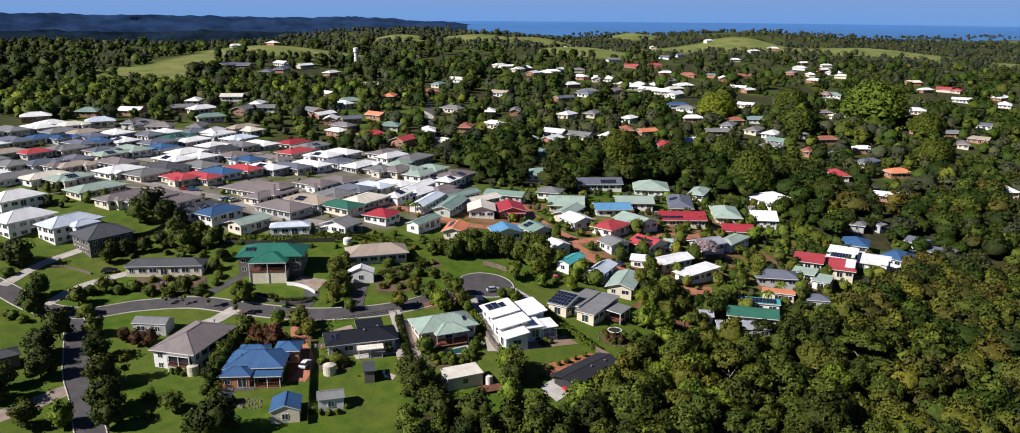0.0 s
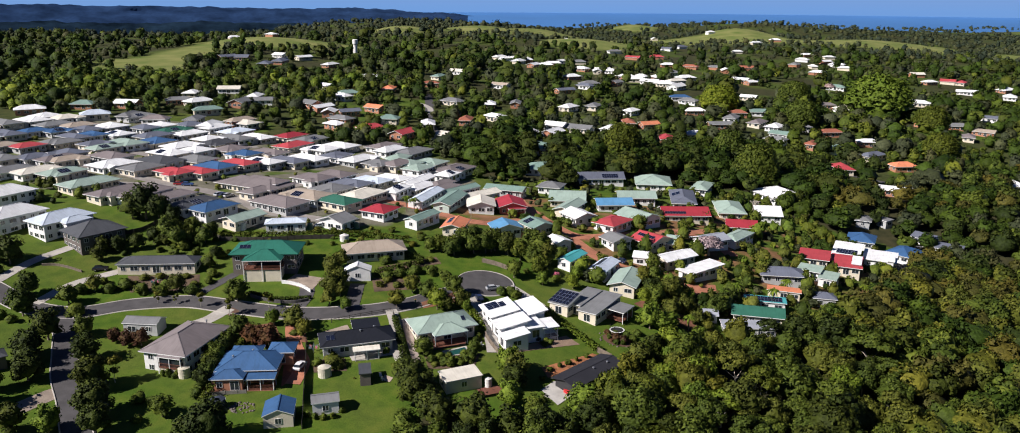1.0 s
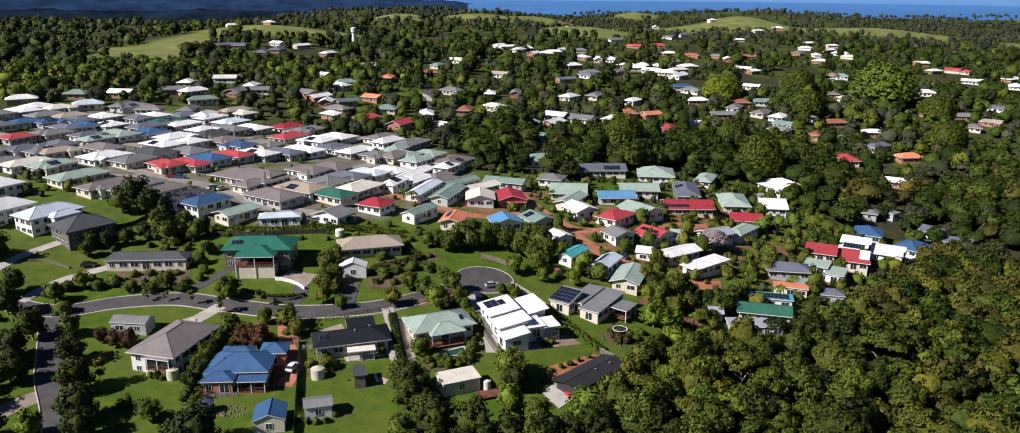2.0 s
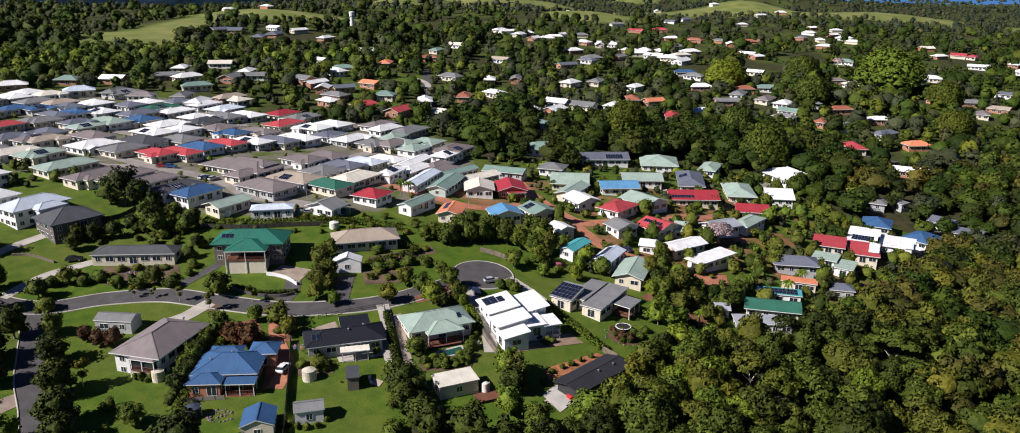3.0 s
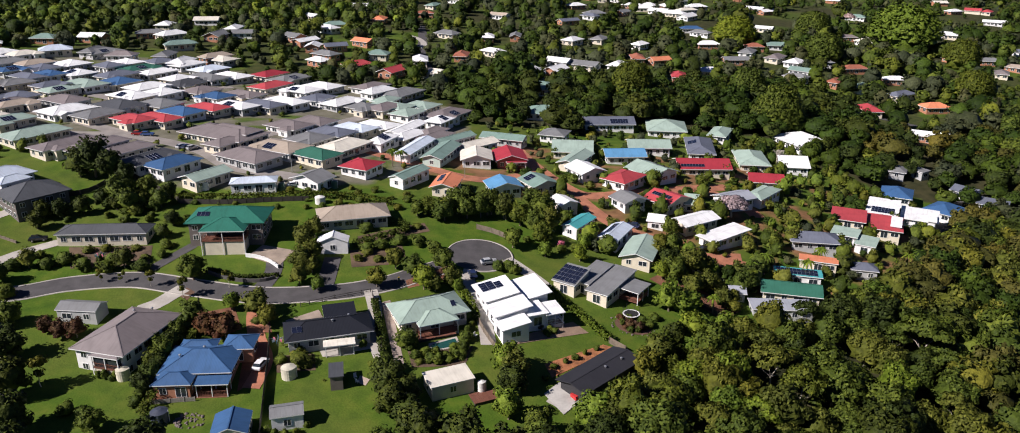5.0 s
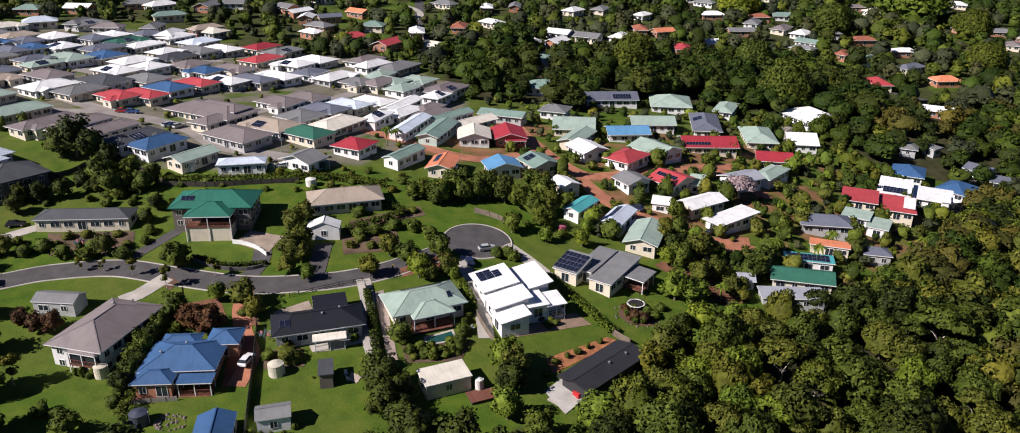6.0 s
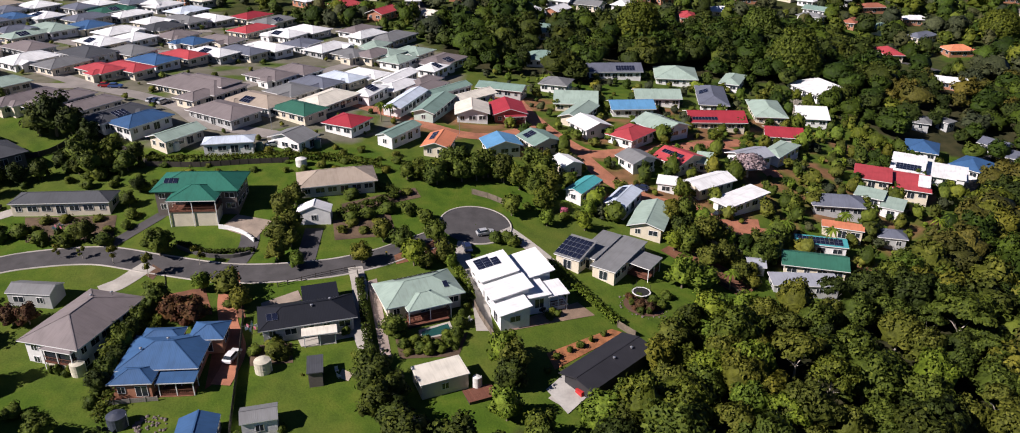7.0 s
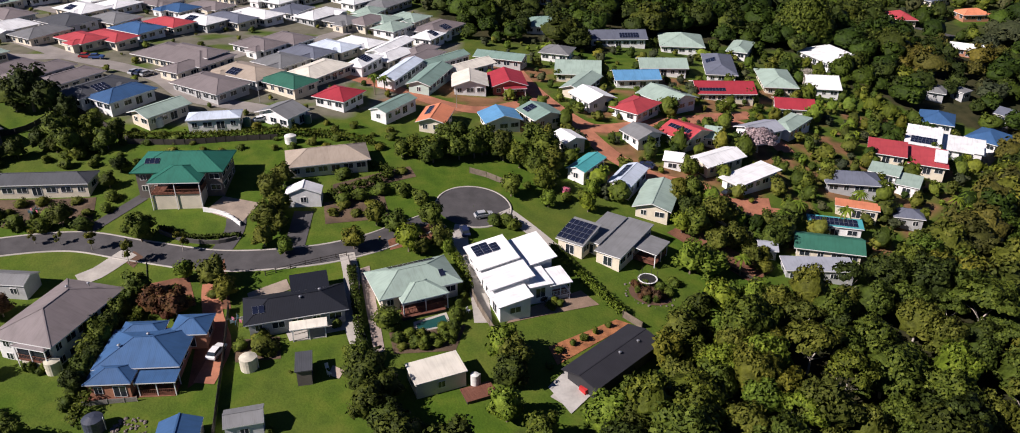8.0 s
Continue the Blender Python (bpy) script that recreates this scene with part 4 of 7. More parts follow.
house(-58.3, 363.1, 61, 'brown', 'cream', [(0.0, 0.0, 0, 15.0, 10.5, 3.2, 'hip')], 'cot')
house(-59.8, 376.5, 70, 'lsage', 'white', [(0.0, 0.0, 0, 11.8, 9.7, 3.1, 'hip')], 'cot')
house(108.1, 285.9, 337, 'red', 'cream', [(0.0, 0.0, 0, 11.0, 11.4, 3.6, 'flat'), (11.2, 1.4, 0, 10.9, 13.4, 2.0, 'flat')], 'right')
house(101.1, 270.1, 329, 'lsage', 'white', [(0.0, 0.0, 0, 8.2, 7.3, 3.2, 'flat'), (6.7, -2.3, 0, 6.3, 8.2, 2.3, 'flat')], 'right')
house(121.6, 280.6, 335, 'white', 'white', [(0.0, 0.0, 0, 3.4, 6.4, 5.6, 'skil')], 'right', False)
house(141.0, 295.6, 335, 'white', 'white', [(0.0, 0.0, 0, 3.0, 6.0, 5.2, 'skil')], 'right', False)
house(127.3, 303.3, 333, 'white', 'white', [(0.0, 0.0, 0, 10.5, 16.2, 3.7, 'flat'), (11.8, 4.2, 0, 12.3, 12.5, 1.5, 'flat')], 'right', True, [(0, -1, -3, 1.5, 7, 3)])
house(141.6, 324.6, 63, 'blue', 'white', [(0.0, 0.0, 0, 12.9, 11.4, 3.7, 'hip'), (-2.5, -16.6, -24, 13.4, 10.8, 1.0, 'hip')], 'right')
house(75.2, 236.2, 347, 'teal', 'white', [(0.0, 0.0, 0, 12.7, 4.8, 3.1, 'flat')], 'right', True, [(0, -1, -5, 0.6, 10, 2)])
house(70.1, 226.0, 167, 'dgreen', 'cream', [(0.0, -0.0, 0, 15.4, 8.4, 3.3, 'gable')], 'right')
house(65.1, 217.5, 358, 'lgrey', 'grey', [(0.0, 0.0, 0, 15.4, 5.8, 2.7, 'flat')], 'right')
house(84.3, 246.1, 341, 'orange', 'cream', [(0.0, 0.0, 0, 10.6, 4.1, 3.2, 'flat')], 'right')
house(87.6, 260.2, 172, 'slate', 'grey', [(0.0, -0.0, 0, 14.7, 8.9, 3.6, 'hip')], 'right')
house(97.0, 245.4, 167, 'slate', 'grey', [(0.0, -0.0, 0, 7.5, 6.0, 3.2, 'hip')], 'right')
house(153.8, 352.1, 63, 'grey', 'grey', [(0.0, 0.0, 0, 9.4, 7.2, 3.3, 'hip')], 'right')
house(163.8, 353.1, 299, 'grey', 'grey', [(0.0, 0.0, 0, 5.7, 5.3, 3.3, 'flat')], 'right')
house(173.7, 335.1, 128, 'slate', 'white', [(0.0, -0.0, 0, 9.7, 8.4, 3.3, 'gable'), (-11.0, 2.1, -164, 10.8, 9.0, 1.9, 'flat')], 'right')
house(55.5, 223.7, 174, 'lgrey', 'grey', [(0.0, -0.0, 0, 4.5, 5.2, 2.1, 'gable')], 's_a')
house(40.3, 260.9, 163, 'white', 'white', [(0.0, -0.0, 0, 5.4, 6.5, 2.4, 'gable')], 's_b')
house(54.2, 278.5, 165, 'lsage', 'cream', [(0.0, -0.0, 0, 5.0, 9.8, 2.6, 'gable')], 's_c')
house(48.3, 236.8, 138, 'cream', 'cream', [(0.0, -0.0, 0, 5.8, 5.9, 2.3, 'gable')], 's_d')
# the retirement estate
estate_house(-266.4, 404.2, 'grey')
estate_house(-258.0, 415.7, 'white')
estate_house(-247.9, 377.3, 'slate')
estate_house(-240.4, 387.1, 'blue')
estate_house(-234.0, 350.2, 'tan')
estate_house(-223.1, 352.9, 'red')
estate_house(-216.7, 364.7, 'grey')
estate_house(-218.1, 327.4, 'grey')
estate_house(-207.9, 332.2, 'slate')
estate_house(-203.3, 306.8, 'grey')
estate_house(-191.9, 308.0, 'cream')
estate_house(-196.8, 331.5, 'brown')
estate_house(-232.8, 332.8, 'grey')
estate_house(-217.3, 307.3, 'white')
estate_house(-253.7, 366.8, 'white')
estate_house(-273.2, 394.0, 'slate')
estate_house(-180.8, 306.2, 'lsage')
estate_house(-162.3, 290.9, 'lsage')
estate_house(-147.0, 281.5, 'brown')
estate_house(-137.4, 281.6, 'brown')
estate_house(-127.2, 278.8, 'brown')
estate_house(-116.4, 273.8, 'dgrey')
estate_house(-192.5, 330.3, 'tan')
estate_house(-169.8, 323.7, 'white')
estate_house(-155.8, 319.3, 'grey')
estate_house(-140.2, 314.4, 'red')
estate_house(-133.3, 318.8, 'red')
estate_house(-81.7, 293.8, 'tan')
estate_house(-75.3, 307.0, 'grey')
estate_house(-69.9, 319.0, 'slate')
estate_house(-63.3, 328.2, 'sky')
estate_house(-55.9, 335.8, 'white')
estate_house(-43.1, 324.4, 'white')
estate_house(-33.8, 325.1, 'brown')
estate_house(-62.3, 300.3, 'cream')
estate_house(-88.2, 281.8, 'brown')
estate_house(-79.8, 333.3, 'brown')
estate_house(-86.8, 323.7, 'brown')
estate_house(-198.9, 343.4, 'slate')
estate_house(-191.2, 357.2, 'lsage')
estate_house(-178.9, 340.4, 'brown')
estate_house(-155.7, 336.0, 'dgrey')
estate_house(-159.7, 354.2, 'white')
estate_house(-142.9, 342.6, 'grey')
estate_house(-151.5, 364.5, 'white')
estate_house(-129.9, 331.2, 'blue')
estate_house(-123.5, 341.7, 'red')
estate_house(-115.4, 348.9, 'white')
estate_house(-106.4, 354.8, 'slate')
estate_house(-99.3, 363.2, 'white')
estate_house(-88.9, 373.3, 'slate')
estate_house(-77.2, 369.2, 'white')
estate_house(-67.0, 363.0, 'grey')
estate_house(-56.7, 369.0, 'lsage')
estate_house(-213.3, 365.0, 'grey')
estate_house(-198.8, 365.1, 'slate')
estate_house(-187.6, 371.6, 'lsage')
estate_house(-177.1, 380.8, 'blue')
estate_house(-162.3, 374.1, 'white')
estate_house(-151.4, 388.2, 'dgrey')
estate_house(-138.9, 373.7, 'brown')
estate_house(-128.6, 363.9, 'blue')
estate_house(-119.7, 371.0, 'brown')
estate_house(-115.6, 395.5, 'red')
estate_house(-99.5, 388.2, 'white')
estate_house(-229.9, 389.8, 'blue')
estate_house(-210.8, 386.7, 'blue')
estate_house(-216.2, 378.2, 'slate')
estate_house(-201.1, 392.6, 'white')
estate_house(-220.7, 398.0, 'slate')
estate_house(-185.6, 394.9, 'slate')
estate_house(-184.1, 414.7, 'dgreen')
estate_house(-173.7, 409.7, 'white')
estate_house(-159.2, 398.8, 'white')
estate_house(-140.9, 417.6, 'white')
estate_house(-160.3, 456.1, 'cream')
estate_house(-170.8, 436.7, 'white')
estate_house(-126.2, 427.6, 'dred')
estate_house(-112.9, 417.6, 'grey')
estate_house(-149.7, 408.8, 'grey')
estate_house(-241.7, 406.5, 'grey')
estate_house(-229.6, 407.4, 'tan')
estate_house(-214.5, 411.3, 'white')
estate_house(-217.8, 445.5, 'grey')
estate_house(-194.8, 425.7, 'white')
estate_house(-246.9, 427.5, 'cream')
estate_house(-259.5, 429.4, 'white')
estate_house(-198.4, 413.9, 'slate')
estate_house(-183.9, 435.6, 'slate')
estate_house(-156.9, 430.5, 'sky')
estate_house(-44.1, 373.7, 'lsage')
estate_house(-31.9, 364.1, 'brown')
estate_house(-92.5, 399.0, 'white')
estate_house(-71.5, 403.5, 'brown')
estate_house(-55.5, 394.5, 'grey')
estate_house(-104.2, 304.4, 'club')
set_out_estate()
# houses further off
far_house(82, 523, 'orange')
far_house(54, 498, 'white')
far_house(35, 491, 'grey')
far_house(32, 576, 'white')
far_house(129, 666, 'blue')
far_house(127, 596, 'white')
far_house(160, 599, 'brick')
far_house(164, 562, 'brown')
far_house(193, 691, 'white')
far_house(221, 826, 'white')
far_house(228, 809, 'white')
far_house(134, 544, 'grey')
far_house(108, 501, 'white')
far_house(170, 528, 'sage')
far_house(209, 545, 'brick')
far_house(184, 509, 'brick')
far_house(198, 502, 'sage')
far_house(225, 522, 'white')
far_house(215, 490, 'slate')
far_house(182, 452, 'red')
far_house(223, 466, 'orange')
far_house(252, 671, 'brown')
far_house(282, 692, 'slate')
far_house(304, 635, 'sky')
far_house(350, 716, 'white')
far_house(377, 651, 'slate')
far_house(336, 585, 'tan')
far_house(312, 561, 'brown')
far_house(142, 481, 'red')
far_house(267, 430, 'white')
far_house(189, 400, 'white')
far_house(86, 480, 'red')
far_house(17, 471, 'white')
far_house(-3, 476, 'sage')
far_house(4, 955, 'white')
far_house(32, 915, 'white')
far_house(42, 945, 'white')
far_house(46, 780, 'white')
far_house(61, 863, 'white')
far_house(91, 851, 'white')
far_house(101, 803, 'white')
far_house(117, 810, 'white')
far_house(85, 748, 'grey')
far_house(135, 811, 'white')
far_house(169, 955, 'white')
far_house(173, 1064, 'red')
far_house(139, 1038, 'red')
far_house(132, 758, 'white')
far_house(140, 741, 'white')
far_house(120, 769, 'white')
far_house(249, 1294, 'slate')
far_house(212, 1219, 'slate')
far_house(245, 1541, 'white')
far_house(390, 1378, 'white')
far_house(433, 1414, 'white')
far_house(223, 954, 'grey')
far_house(673, 2315, 'white')
far_house(673, 2432, 'white')
far_house(70, 1369, 'white')
far_house(400, 1081, 'white')
far_house(362, 1018, 'white')
far_house(375, 1099, 'white')
far_house(402, 1047, 'white')
far_house(471, 902, 'red')
far_house(483, 897, 'red')
far_house(444, 889, 'white')
far_house(446, 815, 'white')
far_house(476, 793, 'white')
far_house(504, 848, 'white')
far_house(360, 1588, 'white')
far_house(124, 1122, 'grey')
far_house(76, 845, 'white')
far_house(83, 860, 'white')
far_house(59, 728, 'grey')
far_house(23, 891, 'white')
far_house(10, 886, 'white')
far_house(-7, 928, 'white')
far_house(106, 785, 'white')
far_house(157, 864, 'grey')
far_house(163, 819, 'white')
far_house(229, 921, 'white')
far_house(313, 1200, 'white')
far_house(344, 1035, 'grey')
far_house(341, 945, 'white')
far_house(429, 1148, 'white')
far_house(397, 1008, 'white')
far_house(404, 1169, 'white')
far_house(-278, 446, 'white')
far_house(-262, 473, 'sage')
far_house(-241, 484, 'white')
far_house(-221, 444, 'grey')
far_house(-238, 440, 'sky')
far_house(-207, 507, 'white')
far_house(-191, 480, 'sage')
far_house(-183, 514, 'grey')
far_house(-172, 527, 'grey')
far_house(-164, 459, 'tan')
far_house(-174, 439, 'white')
far_house(-110, 463, 'white')
far_house(-122, 499, 'white')
far_house(-110, 502, 'slate')
far_house(-97, 521, 'orange')
far_house(-105, 623, 'orange')
far_house(-135, 699, 'white')
far_house(-129, 565, 'white')
far_house(-51, 571, 'grey')
far_house(-24, 568, 'white')
far_house(-18, 513, 'white')
far_house(-36, 495, 'brick')
far_house(-57, 474, 'white')
far_house(-44, 440, 'cream')
far_house(-87, 453, 'red')
far_house(-66, 392, 'white')
far_house(-67, 440, 'red')
far_house(-294, 795, 'slate')
far_house(-281, 801, 'slate')
far_house(-247, 767, 'slate')
far_house(-242, 798, 'slate')
far_house(-257, 850, 'white')
far_house(-233, 850, 'white')
far_house(-191, 793, 'white')
far_house(-318, 1020, 'white')
far_house(-373, 1039, 'white')
far_house(-30, 975, 'white')
far_house(-21, 961, 'white')
far_house(-153, 620, 'white')
far_house(-141, 525, 'grey')
far_house(-130, 513, 'white')
far_house(-110, 479, 'grey')
far_house(-220, 508, 'grey')
far_house(-204, 439, 'brown')
far_house(-187, 450, 'grey')

# ---- trees ----
# the leafy mass inside a crown: height of its middle, half breadth, half height
MASS = {"round": (0.50, 0.66, 0.37), "big": (0.48, 0.74, 0.27), "bush": (0.30, 0.64, 0.40), "col": (0.48, 0.36, 0.44), "umb": (0.66, 0.72, 0.14), "dome": (0.34, 0.82, 0.52)}


def leafy_mass(kind, seed, around, up):
    """A lumpy, closed mass of foliage, open below."""
    mid, rh, rv = MASS[kind]
    V, N, T = [], [], []
    for j in range(up + 1):
        lat = -0.55 + (math.pi / 2 + 0.55) * j / up
        for i in range(around if j < up else 1):
            a = 2 * math.pi * (i + 0.5 * (j % 2)) / around
            d = np.array([math.cos(a) * math.cos(lat), math.sin(a) * math.cos(lat), math.sin(lat)])
            lump = 1.0 + 0.42 * noise.noise(Vector(d * 2.3) + Vector((seed, 0, 0)))
            V.append(np.array([0, 0, mid]) + d * np.array([rh, rh, rv]) * lump)
            N.append(d + np.array([0, 0, 0.25]))
    for j in range(up):
        for i in range(around):
            a, b = j * around + i, j * around + (i + 1) % around
            if j == up - 1:
                T.append((a, b, up * around))
            else:
                c, e = a + around, b + around
                T += [(a, b, e), (a, e, c)]
    return np.array(V), np.array(T), np.array(N)


def crown_mesh(kind, seed, blobs, leaves, leaf, mass=None):
    """Leaf sprays round a cluster of boughs in a crown of radius 1 and height 1: points, triangles and soft leaf normals."""
    g = np.random.default_rng(seed)
    P, N, T = [], [], []
    if mass:
        V0, T0, N0 = leafy_mass(kind, seed, *mass)
        P, N, T = [V0], [N0], [T0]
    middle = np.array([0, 0, 0.3])
    for i in range(blobs):
        a, q = g.uniform(0, 2 * np.pi), np.sqrt(g.uniform(0, 1))
        if kind == "dome":
            up = 0.04 + 0.94 * (i + 0.5) / blobs
            a, q = i * 2.39996, math.sqrt(1 - up * up)
            c, r = np.array([0.84 * q * np.cos(a), 0.84 * q * np.sin(a), 0.28 + 0.62 * up]) * g.uniform(0.92, 1.04), g.uniform(0.17, 0.25)
            rz = r * 0.7
        elif kind == "col":
            c, r = np.array([0.3 * q * np.cos(a), 0.3 * q * np.sin(a), 0.1 + 0.85 * (i + 0.5) / blobs]), g.uniform(0.45, 0.7)
            r *= 1.0 - 0.5 * abs(c[2] - 0.45)
            rz = r * 0.32
        elif kind == "umb":
            c, r = np.array([0.72 * q * np.cos(a), 0.72 * q * np.sin(a), 0.62 + 0.22 * (1 - q * q)]), g.uniform(0.24, 0.38)
            rz = r * 0.42
        elif kind == "bush":
            c, r = np.array([0.6 * q * np.cos(a), 0.6 * q * np.sin(a), g.uniform(0.06, 0.6)]), g.uniform(0.32, 0.5)
            rz = r * 0.7
        elif kind == "big":
            z = 0.5 + 0.36 * g.uniform(0, 1) ** 0.7 - 0.25 * q * q
            c, r = np.array([0.76 * q * np.cos(a), 0.76 * q * np.sin(a), z]), g.uniform(0.2, 0.34)
            rz = r * 0.5
        elif kind == "fern":
            c, r = np.array([0.8 * q * np.cos(a), 0.8 * q * np.sin(a), 0.7 + 0.2 * (1 - q) + g.uniform(-0.05, 0.05)]), g.uniform(0.2, 0.32)
            rz = r * 0.22
        elif kind == "thin":
            c, r = np.array([0.6 * q * np.cos(a), 0.6 * q * np.sin(a), g.uniform(0.4, 0.9)]), g.uniform(0.22, 0.4)
            rz = r * 0.42
        else:
            z = g.uniform(0.2, 0.86)
            lim = 0.72 * np.sqrt(max(0.1, 1 - ((z - 0.5) / 0.5) ** 2))
            c, r = np.array([lim * q * np.cos(a), lim * q * np.sin(a), z]), g.uniform(0.30, 0.46)
            rz = r * 0.55
        d = g.normal(size=(leaves, 3))
        d /= np.linalg.norm(d, axis=1)[:, None]
        d[:, 2] = np.where(d[:, 2] < -0.3, -d[:, 2], d[:, 2])
        p = c + d * np.array([r, r, rz]) * g.uniform(0.78, 1.14, (leaves, 1))
        n = d + g.normal(size=(leaves, 3)) * 0.5 + (0, 0, 0.35)
        n /= np.linalg.norm(n, axis=1)[:, None]
        u = np.cross(n, g.normal(size=(leaves, 3)))
        u /= np.linalg.norm(u, axis=1)[:, None]
        w = np.cross(n, u)
        s = (leaf * g.uniform(0.55, 1.3, leaves))[:, None]
        sq = np.array([1, 1, 0.5])
        bend = n * s * 0.25
        quads = np.stack([p + (u * s - bend) * sq, p + w * s * 0.6 * sq, p + (-u * s - bend) * sq, p - w * s * 0.6 * sq], 1)
        out = p - middle
        soft = 0.7 * d + 0.7 * out / np.linalg.norm(out, axis=1)[:, None] + 0.4 * n + (0, 0, 0.2)
        b = sum(len(x) for x in P)
        k = b + 4 * np.arange(leaves)
        P.append(quads.reshape(-1, 3))
        N.append(np.repeat(soft, 4, 0))
        T += [np.stack([k, k + 1, k + 2], 1), np.stack([k, k + 2, k + 3], 1)]
        if leaves < 8:
            continue
        # the shaded inside of the bough
        b += 4 * leaves
        ang = 2 * np.pi * (np.arange(6) + g.uniform(0, 1)) / 6
        ring = np.stack([np.cos(ang), np.sin(ang), np.full(6, -0.35)], 1)
        P.append(np.vstack([c + (0, 0, rz * 0.72), c + ring * np.array([r * 0.84, r * 0.84, rz])]))
        N.append(np.vstack([np.array([0, 0, 1.0]), ring + (0, 0, 0.35)]))
        j = np.arange(6)
        T.append(np.stack([np.full(6, b), b + 1 + j, b + 1 + (j + 1) % 6], 1))
    N = np.vstack(N)
    return np.vstack(P), np.vstack(T), N / np.linalg.norm(N, axis=1)[:, None]


def tri_mesh(name, V, T, N, mat, tint=None):
    me = bpy.data.meshes.new(name)
    me.vertices.add(len(V))
    me.vertices.foreach_set("co", V.astype(np.float32).ravel())
    me.loops.add(3 * len(T))
    me.loops.foreach_set("vertex_index", T.astype(np.int32).ravel())
    me.polygons.add(len(T))
    me.polygons.foreach_set("loop_start", np.arange(0, 3 * len(T), 3, dtype=np.int32))
    if tint is not None:
        me.attributes.new("tint", "FLOAT", "POINT").data.foreach_set("value", tint.astype(np.float32))
    me.materials.append(mat)
    me.update(calc_edges=True)
    me.polygons.foreach_set("use_smooth", np.ones(len(T), dtype=bool))
    me.attributes.new("custom_normal", "FLOAT_VECTOR", "POINT").data.foreach_set("vector", N.astype(np.float32).ravel())
    me.update()
    return me


def trunk_mesh(seed, top, radius, mat):
    """A tapered, leaning trunk with limbs, in a tree of radius 1 and height 1."""
    g = np.random.default_rng(seed)
    verts, faces = [], []

    def limb(p, q, r0, r1):
        b, n = len(verts), 6
        mid = (p + q) / 2 + g.normal(size=3) * 0.03
        for c, r in ((p, r0), (mid, (r0 + r1) / 2), (q, r1)):
            for k in range(n):
                a = 2 * np.pi * k / n
                verts.append((c[0] + r * np.cos(a), c[1] + r * np.sin(a), c[2]))
        for s in range(2):
            for k in range(n):
                k2 = (k + 1) % n
                faces.append((b + s * n + k, b + s * n + k2, b + s * n + n + k2, b + s * n + n + k))

    fork = np.array([g.uniform(-0.05, 0.05), g.uniform(-0.05, 0.05), top * 0.55])
    limb(np.array([0, 0, -0.12]), fork, radius, radius * 0.7)
    for k in range(5):
        a = 2 * np.pi * (k + g.uniform(0, 0.6)) / 5
        limb(fork, np.array([0.5 * np.cos(a), 0.5 * np.sin(a), top * g.uniform(0.85, 1.2)]), radius * 0.5, radius * 0.16)
    return mesh_of("trunk", verts, faces, (mat,), smooth=True)


SHAPES = {"round": [crown_mesh("round", 10 + i, 15, 50, 0.10, (10, 6)) for i in range(4)], "col": [crown_mesh("col", 30, 9, 60, 0.13, (9, 6))], "umb": [crown_mesh("umb", 40 + i, 24, 50, 0.08, (10, 4)) for i in range(2)],
          "bush": [crown_mesh("bush", 50 + i, 8, 40, 0.12, (9, 5)) for i in range(3)], "thin": [crown_mesh("thin", 60 + i, 9, 34, 0.12) for i in range(2)], "dome": [crown_mesh("dome", 120, 90, 40, 0.055, (14, 8))],
          "big": [crown_mesh("big", 70 + i, 26, 60, 0.072, (12, 6)) for i in range(4)] + [crown_mesh("fern", 130 + i, 22, 60, 0.08) for i in range(2)], "bigm": [crown_mesh("big", 100 + i, 14, 27, 0.095, (9, 4)) for i in range(5)],
          "tiny": [crown_mesh("round", 110 + i, 7, 3, 0.26, (6, 3)) for i in range(6)], "mid": [crown_mesh("round", 80 + i, 10, 18, 0.14, (8, 4)) for i in range(5)], "low": [crown_mesh("round", 90 + i, 7, 11, 0.17, (7, 4)) for i in range(5)]}
CROWNS = {}
TRUNKS = {"round": trunk_mesh(1, 0.45, 0.07, BARK), "thin": trunk_mesh(2, 0.6, 0.045, PALE_BARK), "umb": trunk_mesh(3, 0.62, 0.07, PALE_BARK), "bush": trunk_mesh(4, 0.4, 0.06, BARK), "big": trunk_mesh(5, 0.55, 0.05, PALE_BARK)}
TREE_WORD = {"round": "leafy green tree with a rounded crown", "dark": "dense dark-green tree with a full crown", "lime": "bright lime-green tree with a loose crown", "olive": "olive-green tree with an open crown",
             "red": "small tree with dark red-brown foliage", "pink": "garden shrub covered in pink flowers", "bush": "rounded green shrub in a garden bed", "thin": "slender young street tree on grass",
             "dome": "huge spreading bright green fig tree", "umb": "broad umbrella-shaped bright green shade tree", "purple": "jacaranda tree covered in lilac flowers", "brown": "tall gum tree with brownish foliage"}


